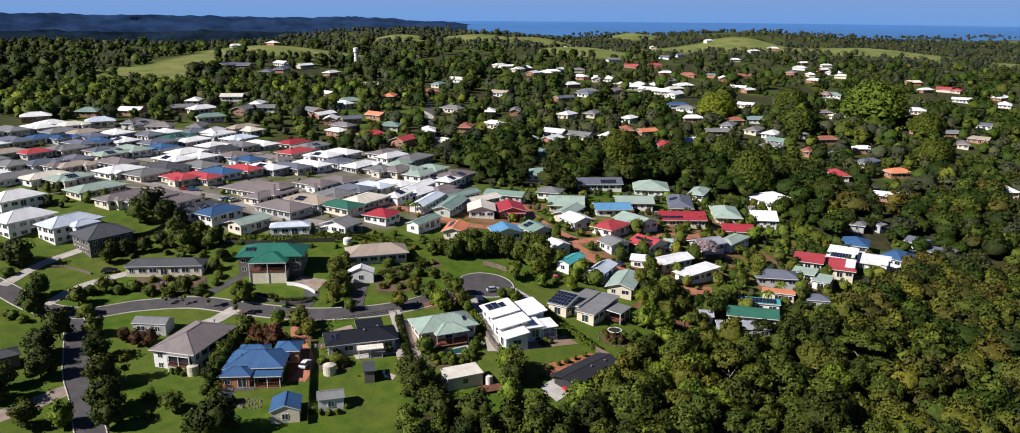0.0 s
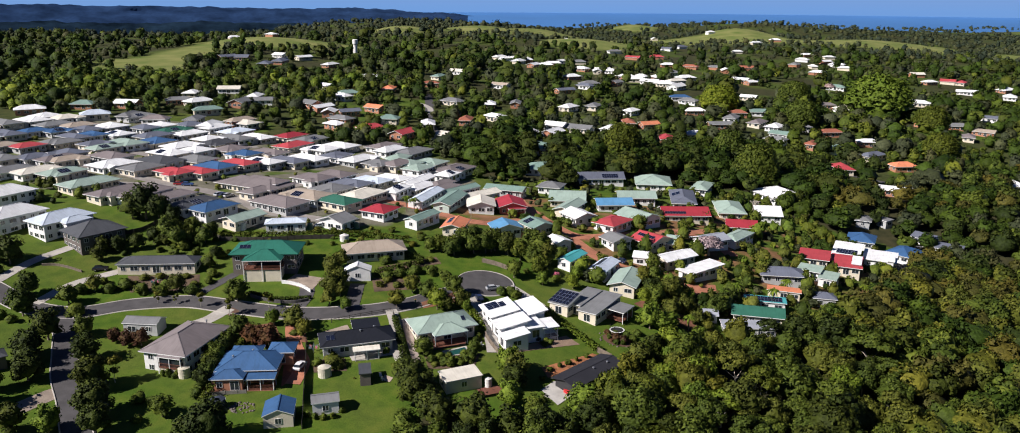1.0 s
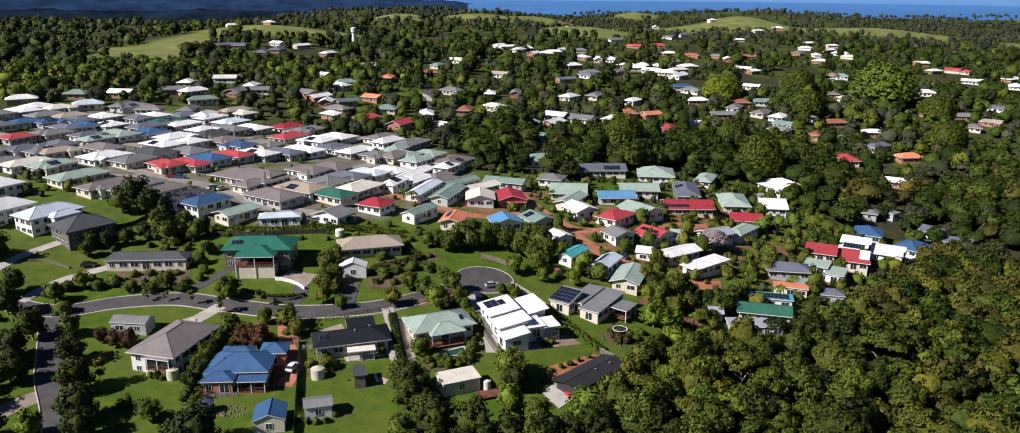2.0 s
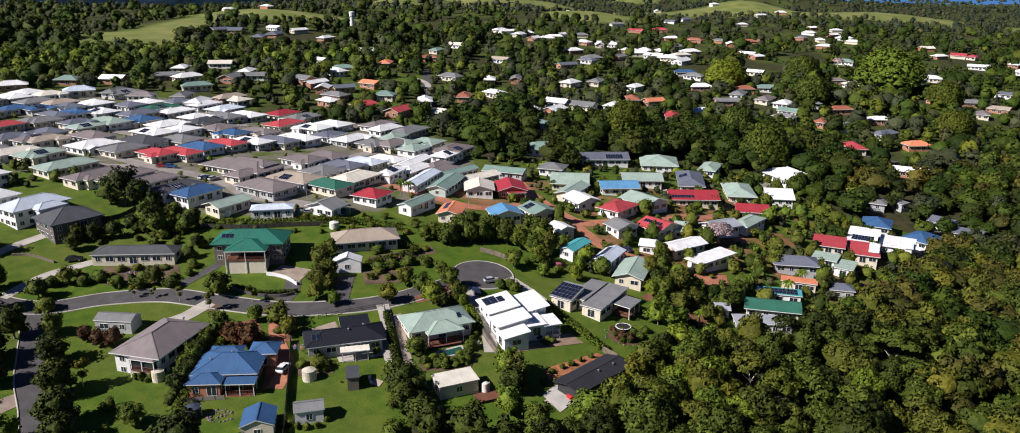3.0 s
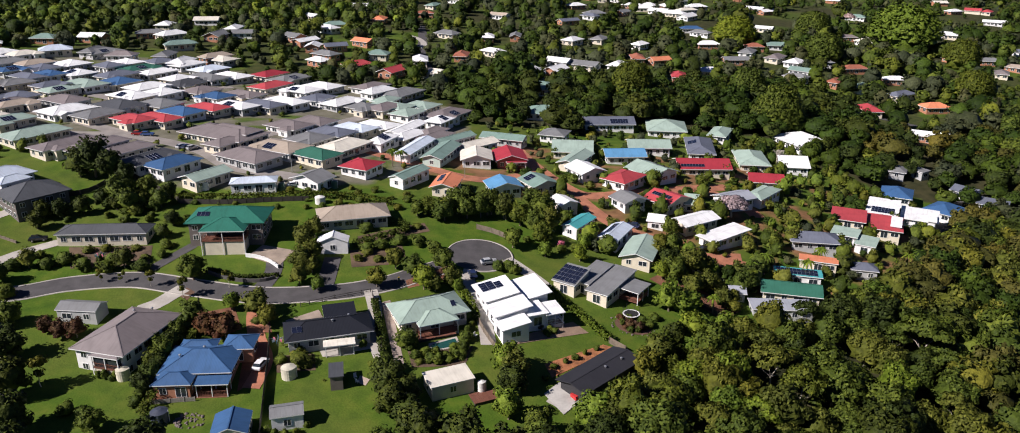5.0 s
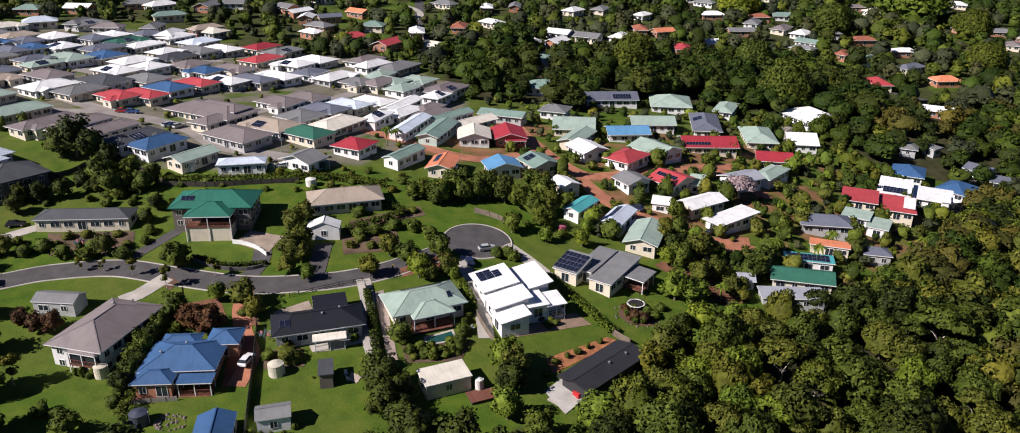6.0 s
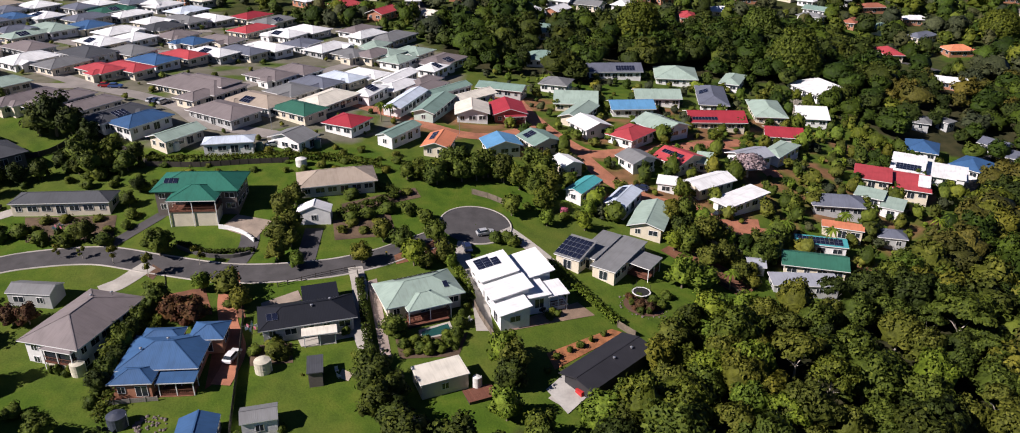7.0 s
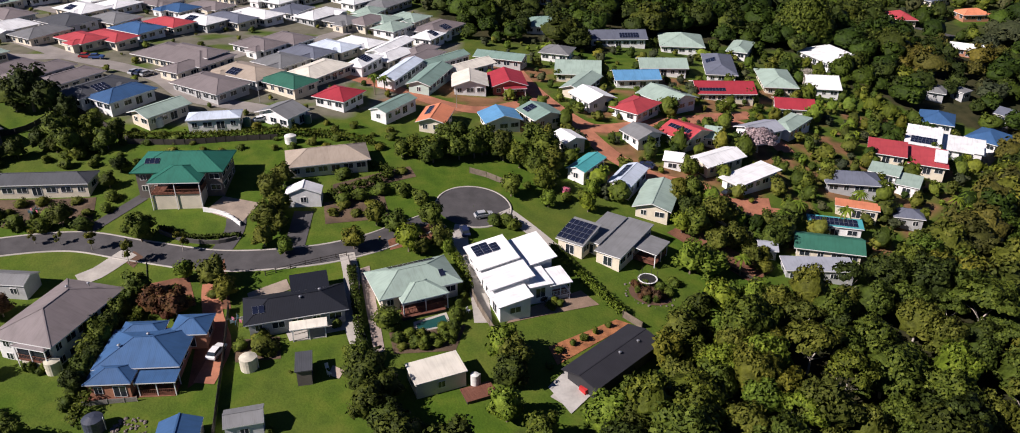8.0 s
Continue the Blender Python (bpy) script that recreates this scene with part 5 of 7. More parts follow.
def tree(x, y, H, r, kind, leaf=None, shape=None, group=""):
    shape = shape or {"col": "col", "bush": "bush", "pink": "bush", "thin": "thin", "umb": "umb", "purple": "umb", "dome": "dome"}.get(kind, "round")
    leaf = leaf or {"col": "dark", "bush": "round", "thin": "olive", "umb": "lime", "dome": "fig"}.get(kind, kind)
    v = int(abs(x * 7.3 + y * 3.1)) % len(SHAPES[shape])
    if (shape, v, leaf) not in CROWNS:
        CROWNS[shape, v, leaf] = tri_mesh("crown", *SHAPES[shape][v], LEAF[leaf])
    bush = shape == "bush"
    ob = root_at("shrub" if bush else "tree", x, y, (x * 53 + y * 97) % 360, TREE_WORD.get(kind, TREE_WORD["round"]), "shrub" if bush else "tree", group or ("garden shrubs" if bush else "garden trees"))
    ob.scale = (r * 1.12, r * 1.12, H)
    child("trunk", TRUNKS[shape if shape in TRUNKS else "round"], ob)
    child("crown", CROWNS[shape, v, leaf], ob)
    return ob


def clear_of(x, y, gap):
    for hx, hy, a, b in FOOT:
        if (x - hx) ** 2 + (y - hy) ** 2 < ((a + b) / 2 + gap) ** 2:
            return False
    for rx, ry, w in ROADS:
        if (x - rx) ** 2 + (y - ry) ** 2 < (w + gap * 0.6) ** 2:
            return False
    return True


# a point near the middle of the camera's path, in plan
VIEW = Vector((-2, 30))


def hides_house(x, y, H):
    """True where a tree would hide a house from the camera."""
    for hx, hy, a, b in FOOT:
        if hy < 330 or hy < y - 5 or hy > y + H * 7:
            continue
        d = Vector((hx, hy)) - VIEW
        far = d.length
        d /= far
        along = far - ((x - VIEW.x) * d.x + (y - VIEW.y) * d.y)
        side = abs((x - VIEW.x) * d.y - (y - VIEW.y) * d.x)
        if 0 < along < H * 0.62 * far / 85 and side < a + 0.5:
            return True
    return False


def plant(poly, spacing, hlo, hhi, ratio, kinds, seed, gap=2.0, shape=None, group="forest trees", joined="", open_view=0.0):
    """Trees spread unevenly over a stretch of the plan, clear of houses and roads; joined: the label of one sheet of foliage."""
    r = random.Random(seed)
    x0, x1 = min(p[0] for p in poly), max(p[0] for p in poly)
    y0, y1 = min(p[1] for p in poly), max(p[1] for p in poly)
    n = int((x1 - x0) * (y1 - y0) / spacing ** 2 * 3)
    put, sheets = {}, {}
    for _ in range(n):
        x, y = r.uniform(x0, x1), r.uniform(y0, y1)
        if not inside(x, y, poly) or (inside(x, y, PARK) and r.random() < 0.85):
            continue
        cell = (int(x // spacing), int(y // spacing))
        if any((x - px) ** 2 + (y - py) ** 2 < (spacing * 0.8) ** 2 for i in (-1, 0, 1) for j in (-1, 0, 1) for px, py in put.get((cell[0] + i, cell[1] + j), ())):
            continue
        H = hlo + (hhi - hlo) * r.random() ** 1.3
        rad = H * ratio * r.uniform(0.85, 1.2)
        if not clear_of(x, y, min(gap, rad * 0.6)) or (open_view and r.random() < open_view and hides_house(x, y, H)):
            continue
        put.setdefault(cell, []).append((x, y))
        patch = noise.noise(Vector((x / 28, y / 28, seed)))
        k = kinds[int(min(0.999, max(0, 0.5 + patch * 0.8 + r.uniform(-0.25, 0.25))) * len(kinds))]
        if joined:
            sheets.setdefault("round" if k == "bush" else k, []).append((x, y, H, rad, r.random() * 6.28, r.random()))
        else:
            tree(x, y, H, rad, k, None, shape, group)
    for k, rows in sheets.items():
        join_crowns("treetops", rows, shape or "mid", k, joined)


def join_crowns(name, rows, shape, leaf, label):
    VV, TT, NN, tint, base = [], [], [], [], 0
    for n, (x, y, H, rad, a, hue) in enumerate(rows):
        V, T, N = SHAPES[shape][n % len(SHAPES[shape])]
        ca, sa = math.cos(a), math.sin(a)
        W = np.empty_like(V)
        W[:, 0] = x + 1.12 * rad * (V[:, 0] * ca - V[:, 1] * sa)
        W[:, 1] = y + 1.12 * rad * (V[:, 0] * sa + V[:, 1] * ca)
        W[:, 2] = ground_z(x, y) - 0.1 * H + 1.05 * H * V[:, 2]
        VV.append(W)
        NN.append(np.stack([N[:, 0] * ca - N[:, 1] * sa, N[:, 0] * sa + N[:, 1] * ca, N[:, 2]], 1))
        TT.append(T + base)
        tint.append(np.full(len(V), hue))
        base += len(V)
    ob = new(name, tri_mesh(name, np.concatenate(VV), np.concatenate(TT), np.concatenate(NN), LEAF[leaf], np.concatenate(tint)))
    tagged(ob, label, "trees", kind="stuff")
tree(-119.1, 187.3, 8.2, 3.7, 'dark')
tree(-118.6, 178.1, 7.1, 3.6, 'dark')
tree(-112.6, 167.9, 6.8, 3.5, 'dark')
tree(-116.7, 174.0, 5.8, 3.0, 'dark')
tree(-111.6, 190.2, 5.8, 2.8, 'round')
tree(-104.7, 178.5, 6.9, 3.5, 'dark')
tree(-97.1, 165.5, 7.9, 4.0, 'dark')
tree(-90.7, 154.5, 8.2, 4.2, 'dark')
tree(-87.2, 148.7, 6.6, 3.4, 'dark')
tree(-136.5, 208.9, 7.1, 3.4, 'round')
tree(-132.0, 198.2, 7.9, 3.7, 'round')
tree(-116.5, 156.0, 7.6, 3.9, 'dark')
tree(-104.0, 147.5, 6.4, 3.2, 'dark')
tree(-117.6, 162.4, 5.6, 2.9, 'dark')
tree(-96.8, 148.6, 5.9, 2.7, 'lime')
tree(-93.3, 169.3, 6.9, 2.3, 'thin')
tree(-84.2, 161.7, 3.0, 2.0, 'bush')
tree(-76.8, 156.3, 4.8, 2.6, 'round')
tree(-81.2, 161.1, 2.4, 1.6, 'bush')
tree(-81.0, 153.8, 2.1, 1.4, 'bush')
tree(-75.5, 181.7, 4.6, 2.4, 'round')
tree(-74.0, 176.5, 4.5, 2.4, 'round')
tree(-73.7, 173.3, 2.9, 2.0, 'bush')
tree(-72.9, 168.3, 2.9, 1.9, 'bush')
tree(-72.8, 165.0, 2.6, 1.7, 'bush')
tree(-72.4, 192.5, 5.8, 3.1, 'round')
tree(-67.9, 188.5, 5.6, 2.8, 'red')
tree(-63.6, 187.8, 5.9, 3.0, 'red')
tree(-65.5, 198.1, 4.7, 2.1, 'lime')
tree(-59.6, 196.6, 6.2, 3.0, 'olive')
tree(-56.1, 192.8, 5.0, 2.4, 'olive')
tree(-73.1, 185.7, 2.8, 1.9, 'bush')
tree(-124.3, 212.8, 3.7, 2.4, 'bush')
tree(-121.1, 213.9, 5.1, 2.4, 'olive')
tree(-116.9, 214.2, 3.6, 2.4, 'bush')
tree(-113.5, 216.6, 3.9, 2.6, 'bush')
tree(-108.0, 214.6, 3.9, 2.6, 'bush')
tree(-102.2, 213.7, 3.8, 2.6, 'bush')
tree(-98.1, 215.2, 5.4, 2.5, 'olive')
tree(-93.4, 214.5, 3.8, 2.5, 'bush')
tree(-126.7, 211.2, 2.1, 1.4, 'bush')
tree(-102.1, 217.9, 3.3, 2.2, 'bush')
tree(-120.8, 218.4, 2.8, 1.9, 'bush')
tree(-79.2, 210.3, 6.7, 3.2, 'round')
tree(-88.1, 207.2, 4.5, 1.5, 'thin')
tree(-78.7, 202.8, 5.5, 1.8, 'thin')
tree(-69.4, 207.1, 4.9, 1.6, 'thin')
tree(-56.7, 226.5, 6.1, 2.9, 'olive')
tree(-54.2, 215.5, 6.2, 3.0, 'olive')
tree(-53.2, 209.2, 5.3, 2.5, 'olive')
tree(-101.0, 208.9, 3.5, 1.2, 'thin')
tree(-95.7, 208.9, 2.9, 1.0, 'thin')
tree(-63.4, 146.9, 9.3, 4.8, 'dark')
tree(-66.8, 147.0, 7.1, 3.6, 'dark')
tree(-136.6, 196.2, 3.0, 2.0, 'bush')
tree(-133.1, 194.5, 2.6, 1.8, 'bush')
tree(-139.1, 197.4, 2.1, 1.4, 'bush')
tree(-102.8, 188.5, 3.6, 1.8, 'red')
tree(-98.5, 186.4, 4.3, 2.1, 'red')
tree(-95.4, 186.7, 4.6, 2.3, 'red')
tree(-113.8, 246.8, 8.1, 3.9, 'round')
tree(-109.2, 243.0, 6.8, 3.3, 'round')
tree(-115.6, 245.7, 5.0, 3.3, 'bush')
tree(-106.9, 241.7, 4.1, 2.7, 'bush')
tree(-103.3, 245.4, 4.1, 2.7, 'bush')
tree(-91.8, 224.9, 3.3, 2.2, 'bush')
tree(-91.2, 220.7, 2.7, 1.8, 'bush')
tree(-111.4, 261.0, 3.5, 2.3, 'bush')
tree(-151.9, 225.4, 8.5, 3.9, 'dark')
tree(-155.8, 227.1, 7.4, 3.4, 'dark')
tree(-152.2, 219.7, 3.3, 2.2, 'bush')
tree(-54.8, 231.4, 5.8, 2.7, 'olive')
tree(-52.5, 220.3, 5.5, 2.6, 'olive')
tree(-51.5, 214.7, 4.6, 2.2, 'olive')
tree(-48.3, 206.9, 3.9, 1.8, 'lime')
tree(-40.1, 226.0, 3.4, 2.3, 'bush')
tree(-36.6, 228.1, 3.6, 2.4, 'bush')
tree(-32.2, 231.1, 3.6, 2.4, 'bush')
tree(-27.5, 231.9, 3.8, 2.5, 'bush')
tree(-23.0, 229.2, 3.7, 2.5, 'bush')
tree(-31.5, 218.4, 5.4, 2.6, 'olive')
tree(-26.7, 215.8, 5.4, 2.6, 'round')
tree(-23.5, 209.9, 6.3, 2.8, 'lime')
tree(-19.7, 219.2, 5.8, 2.8, 'round')
tree(-16.9, 212.2, 5.3, 2.5, 'olive')
tree(-34.7, 209.6, 5.3, 2.5, 'olive')
tree(-15.2, 209.7, 3.5, 1.6, 'lime')
tree(-20.7, 209.4, 4.1, 2.0, 'olive')
tree(-29.9, 248.7, 4.8, 2.3, 'round')
tree(-26.7, 250.9, 5.2, 2.5, 'round')
tree(-22.3, 249.7, 6.1, 2.9, 'round')
tree(-18.9, 252.7, 6.1, 2.9, 'round')
tree(-16.6, 257.1, 7.1, 3.4, 'round')
tree(-12.1, 252.1, 7.0, 3.3, 'round')
tree(-9.1, 254.9, 7.7, 3.7, 'round')
tree(-4.8, 252.4, 7.9, 3.7, 'olive')
tree(-0.7, 249.5, 6.9, 3.3, 'round')
tree(2.5, 261.9, 6.8, 3.2, 'round')
tree(6.1, 255.9, 8.0, 3.8, 'round')
tree(6.7, 248.7, 6.0, 2.9, 'round')
tree(-2.5, 235.3, 5.7, 2.7, 'round')
tree(1.4, 240.0, 2.1, 1.4, 'bush')
tree(6.2, 232.2, 4.3, 1.9, 'lime')
tree(10.6, 239.7, 2.2, 1.4, 'pink')
tree(17.3, 239.7, 4.8, 2.2, 'lime')
tree(14.8, 237.9, 2.7, 1.8, 'bush')
tree(-6.1, 222.5, 3.4, 2.2, 'bush')
tree(-3.3, 222.9, 3.6, 2.4, 'bush')
tree(-1.8, 221.6, 3.1, 2.1, 'bush')
tree(-2.9, 180.2, 6.9, 3.1, 'lime')
tree(-1.7, 173.6, 6.0, 3.1, 'dark')
tree(-24.4, 185.7, 4.7, 2.5, 'round')
tree(-11.7, 190.7, 2.5, 1.6, 'bush')
tree(-14.2, 186.6, 2.2, 1.5, 'bush')
tree(-19.9, 184.0, 2.6, 1.8, 'bush')
tree(-17.3, 181.5, 2.4, 1.6, 'bush')
tree(-12.5, 184.3, 2.4, 1.6, 'bush')
tree(-11.2, 196.6, 1.8, 1.2, 'bush')
tree(-25.3, 171.3, 7.0, 3.6, 'dark')
tree(-24.0, 164.7, 6.8, 3.4, 'dark')
tree(-20.4, 160.7, 6.6, 3.4, 'dark')
tree(-27.5, 176.5, 4.6, 2.4, 'round')
tree(-16.7, 158.3, 6.2, 3.2, 'dark')
tree(-22.0, 168.5, 5.9, 3.0, 'dark')
tree(5.9, 195.1, 1.8, 1.2, 'bush')
tree(41.6, 242.8, 6.9, 3.3, 'round')
tree(40.4, 228.3, 6.9, 3.3, 'round')
tree(36.0, 212.0, 8.4, 3.8, 'lime')
tree(46.0, 233.3, 7.9, 3.8, 'olive')
tree(43.5, 255.0, 5.8, 2.8, 'round')
tree(25.3, 201.9, 2.4, 1.2, 'red')
tree(27.4, 201.3, 2.4, 1.2, 'red')
tree(30.2, 203.5, 2.1, 1.4, 'bush')
tree(32.0, 206.9, 2.1, 1.4, 'bush')
tree(23.4, 204.2, 2.1, 1.1, 'red')
tree(25.8, 206.1, 1.6, 1.1, 'bush')
tree(28.7, 205.4, 2.1, 1.4, 'bush')
tree(43.6, 221.8, 6.0, 2.9, 'olive')
tree(-39.3, 174.1, 0.6, 0.4, 'bush')
tree(-30.7, 179.5, 1.7, 1.1, 'bush')
tree(-41.9, 237.1, 3.3, 2.2, 'bush')
tree(150.6, 618.7, 20.6, 14.2, 'dome')
tree(280.2, 637.6, 34.2, 23.6, 'dome')
tree(296.7, 583.7, 20.0, 11.0, 'round', 'round', 'dome')
tree(224.2, 670.2, 21.5, 12.5, 'round', 'round', 'dome')
tree(196.3, 567.0, 20.0, 11.5, 'round', 'round', 'dome')
tree(257.1, 492.3, 17.5, 10.0, 'round', 'round', 'dome')
tree(292.0, 773.5, 9.5, 5.6, 'purple')
tree(52.7, 424.9, 19.8, 9.4, 'round', 'round', 'dome')
tree(114.3, 440.0, 18.6, 8.9, 'round', 'round', 'dome')
tree(117.8, 399.0, 21.4, 10.2, 'round', 'round', 'dome')
tree(-124.4, 206.4, 5.5, 2.9, 'round')
tree(-119.3, 201.3, 4.4, 2.9, 'bush')
tree(-107.7, 237.3, 3.0, 2.0, 'bush')
tree(-101.8, 238.2, 2.4, 1.6, 'bush')
tree(-93.1, 236.9, 2.9, 1.9, 'bush')
tree(-84.5, 235.7, 2.9, 1.9, 'bush')
tree(-75.9, 233.9, 2.8, 1.9, 'bush')
tree(-128.1, 262.7, 12.2, 5.5, 'dark')
tree(-132.5, 262.1, 9.4, 4.3, 'dark')
tree(-122.9, 261.2, 9.2, 4.2, 'dark')
tree(-117.9, 260.4, 6.4, 2.9, 'dark')
tree(-129.8, 236.8, 5.2, 2.4, 'dark')
tree(-125.6, 238.3, 5.2, 2.4, 'dark')
tree(-120.7, 240.2, 5.2, 2.4, 'dark')
tree(-128.6, 231.5, 5.1, 2.3, 'dark')
tree(-117.8, 245.0, 5.2, 2.4, 'dark')
tree(-112.1, 249.6, 5.8, 2.8, 'round')
tree(-107.6, 251.6, 5.8, 2.8, 'round')
tree(-101.6, 245.9, 5.7, 2.7, 'round')
tree(-106.7, 245.3, 4.9, 2.3, 'olive')
tree(-101.3, 251.4, 5.2, 2.4, 'dark')
tree(-112.9, 243.4, 3.9, 1.8, 'dark')
tree(-94.1, 229.5, 3.9, 2.0, 'dark')
tree(-94.2, 235.8, 4.0, 2.1, 'dark')
tree(3.6, 245.8, 6.7, 3.6, 'round')
tree(7.6, 247.7, 7.5, 3.6, 'olive')
tree(5.6, 240.6, 5.9, 3.2, 'round')
tree(10.5, 236.2, 2.8, 1.9, 'bush')
tree(15.5, 232.1, 4.7, 2.1, 'lime')
tree(37.3, 239.5, 5.4, 2.6, 'olive')
tree(36.9, 228.0, 5.4, 2.4, 'lime')
tree(50.5, 218.3, 5.0, 2.4, 'olive')
tree(48.7, 233.5, 5.3, 2.5, 'olive')
tree(48.3, 224.8, 5.8, 2.8, 'olive')
tree(57.5, 226.2, 6.6, 3.5, 'round')
tree(53.9, 220.1, 3.8, 1.8, 'olive')
tree(43.4, 222.3, 4.4, 2.4, 'round')
tree(74.6, 256.9, 5.4, 2.9, 'round')
tree(81.0, 260.3, 5.5, 2.6, 'olive')
tree(41.6, 232.5, 4.6, 2.2, 'olive')
tree(41.5, 244.6, 4.4, 2.0, 'lime')
tree(-18.8, 257.0, 6.4, 3.4, 'round')
tree(-22.0, 247.4, 6.1, 3.3, 'round')
tree(-10.3, 254.2, 7.3, 3.7, 'dark')
tree(-5.4, 253.0, 6.2, 3.3, 'round')
tree(-15.9, 250.5, 6.2, 3.3, 'round')
tree(-26.3, 249.7, 4.8, 2.6, 'round')

# ---- houses scattered through the town ----
TOWN_WEST = ((-280, 445), (-184, 470), (-100, 420), (-60, 408), (-28, 385), (-35, 425), (0, 455), (60, 470), (40, 620), (-60, 640), (-160, 600), (-300, 560))
TOWN_EAST = ((60, 472), (150, 485), (175, 425), (205, 408), (330, 500), (480, 620), (300, 690), (120, 650), (45, 620))
TOWN_FAR = ((-120, 645), (40, 630), (120, 660), (300, 700), (470, 640), (640, 800), (560, 980), (300, 1000), (60, 960), (-110, 860))


def scatter_houses(poly, count, gap, seed):
    r = random.Random(seed)
    x0, x1 = min(p[0] for p in poly), max(p[0] for p in poly)
    y0, y1 = min(p[1] for p in poly), max(p[1] for p in poly)
    left = count
    for _ in range(count * 30):
        x, y = r.uniform(x0, x1), r.uniform(y0, y1)
        if left and inside(x, y, poly) and not inside(x, y, PARK) and clear_of(x, y, gap) and not any(inside(x, y, p) for p in PASTURES):
            far_house(round(x), round(y), r.choice(("white", "white", "white", "grey", "slate", "grey", "brick", "tan", "cream", "sage", "sky")))
            left -= 1


scatter_houses(TOWN_WEST, 9, 8, 71)
scatter_houses(TOWN_EAST, 14, 8, 72)
scatter_houses(TOWN_FAR, 14, 9, 73)

# ---- woods and plantings ----
NEAR_FOREST = ((20, 140), (13, 156), (19, 166), (27, 175), (33, 184), (42, 195), (47, 203), (62, 210), (78, 214), (92, 226), (100, 205), (90, 170), (70, 140))
FAR_FOREST = ((92, 228), (102, 204), (92, 168), (80, 152), (118, 152), (215, 300), (200, 300), (150, 290), (128, 262))
TOPS = "unbroken green and brownish treetops of the forest"
plant(NEAR_FOREST, 6.2, 8, 13.5, 0.44, ("dark", "round", "round", "olive", "olive", "lime"), 3, 2.5, "big")
FOREST_EDGE = ((44, 207), (36, 199), (30, 193), (27, 187), (25.5, 181), (21, 174), (16, 170), (13, 163), (21, 158), (32, 171), (42, 188), (50, 203))
plant(FOREST_EDGE, 4.4, 4.5, 8.0, 0.45, ("round", "olive", "round", "lime", "dark"), 14, 0.3)
plant(FAR_FOREST, 6.2, 8, 13, 0.46, ("rain", "dark", "round", "olive", "brown", "rain"), 33, 1.0, "bigm", joined=TOPS)
plant(FOREST_SW, 5.5, 6, 10, 0.42, ("dark", "round", "dark"), 4, 1.5)
# the darker leaf colours stand in for a cloud's shade over the gully
plant(GULLY, 8.2, 9, 16, 0.48, ("dark", "dark", "rain", "rain", "dark", "rain"), 5, 1.0, "bigm", joined="dense gully treetops, cloud shade put into their leaf colour", open_view=0.7)
plant(SLOPE, 8.0, 7, 13, 0.5, ("gum", "rain", "dark", "brown", "round"), 6, 1.5, "bigm", joined="mixed treetops on the far hillside", open_view=0.8)
plant(((18, 240), (60, 225), (78, 216), (110, 240), (150, 295), (130, 345), (112, 380), (40, 372), (-15, 362), (-12, 300), (10, 262)), 5.8, 1.5, 4.6, 0.52, ("round", "rain", "olive", "gum", "lime"), 7, 0.7, "low", joined="garden trees and shrubs between the cottages", open_view=0.35)
plant(((-140, 232), (-115, 262), (-92, 256), (-50, 266), (-30, 262), (-33, 250), (-60, 246), (-95, 238)), 5.0, 1.5, 3.0, 0.6, ("bush", "bush", "olive", "bush"), 8, 1.0, "bush", joined="clipped shrubs along the back fences")
plant(((-174, 270), (-152, 272), (-138, 280), (-150, 288), (-192, 294)), 6.0, 2.5, 5, 0.5, ("dark", "round", "dark"), 9, 1.5, "mid", joined="dark bushy trees below the estate")
COTTAGE_TREES = ((18, 240), (60, 225), (78, 216), (110, 240), (150, 295), (130, 345), (112, 380), (70, 374), (62, 300), (20, 290), (0, 262))
plant(COTTAGE_TREES, 8.0, 3.5, 7.5, 0.42, ("rain", "round", "olive", "round", "lime"), 41, 0.9, "mid", joined="garden trees and shrubs between the cottages", open_view=0.97)
plant(((-105, 424), (-62, 412), (-28, 388), (-20, 358), (-4, 362), (0, 400), (-30, 445), (-95, 446)), 7.5, 3.5, 9, 0.48, ("dark", "rain", "round", "gum"), 15, 1.5, "mid", joined="trees behind the estate's last houses", open_view=0.6)
TOWN = "town trees between houses and streets"
plant(TOWN_WEST, 10, 3.5, 12, 0.5, ("dark", "rain", "gum", "round", "rain", "gum"), 10, 2.0, "mid", joined=TOWN, open_view=0.92)
plant(TOWN_EAST, 10.0, 4, 14, 0.5, ("dark", "rain", "gum", "round", "rain", "gum"), 11, 2.0, "mid", joined=TOWN, open_view=0.92)
plant(ESTATE, 10, 0.8, 2.6, 0.55, ("bush", "olive", "bush"), 12, 0.6, "low", joined="small shrubs in the estate gardens")
plant(((-330, 460), (-280, 445), (-300, 560), (-160, 600), (-60, 640), (-100, 720), (-330, 640), (-420, 560)), 9, 6, 13, 0.46, ("dark", "rain", "round", "lime", "rain", "gum"), 13, 2.0, "mid", joined=TOWN, open_view=0.9)


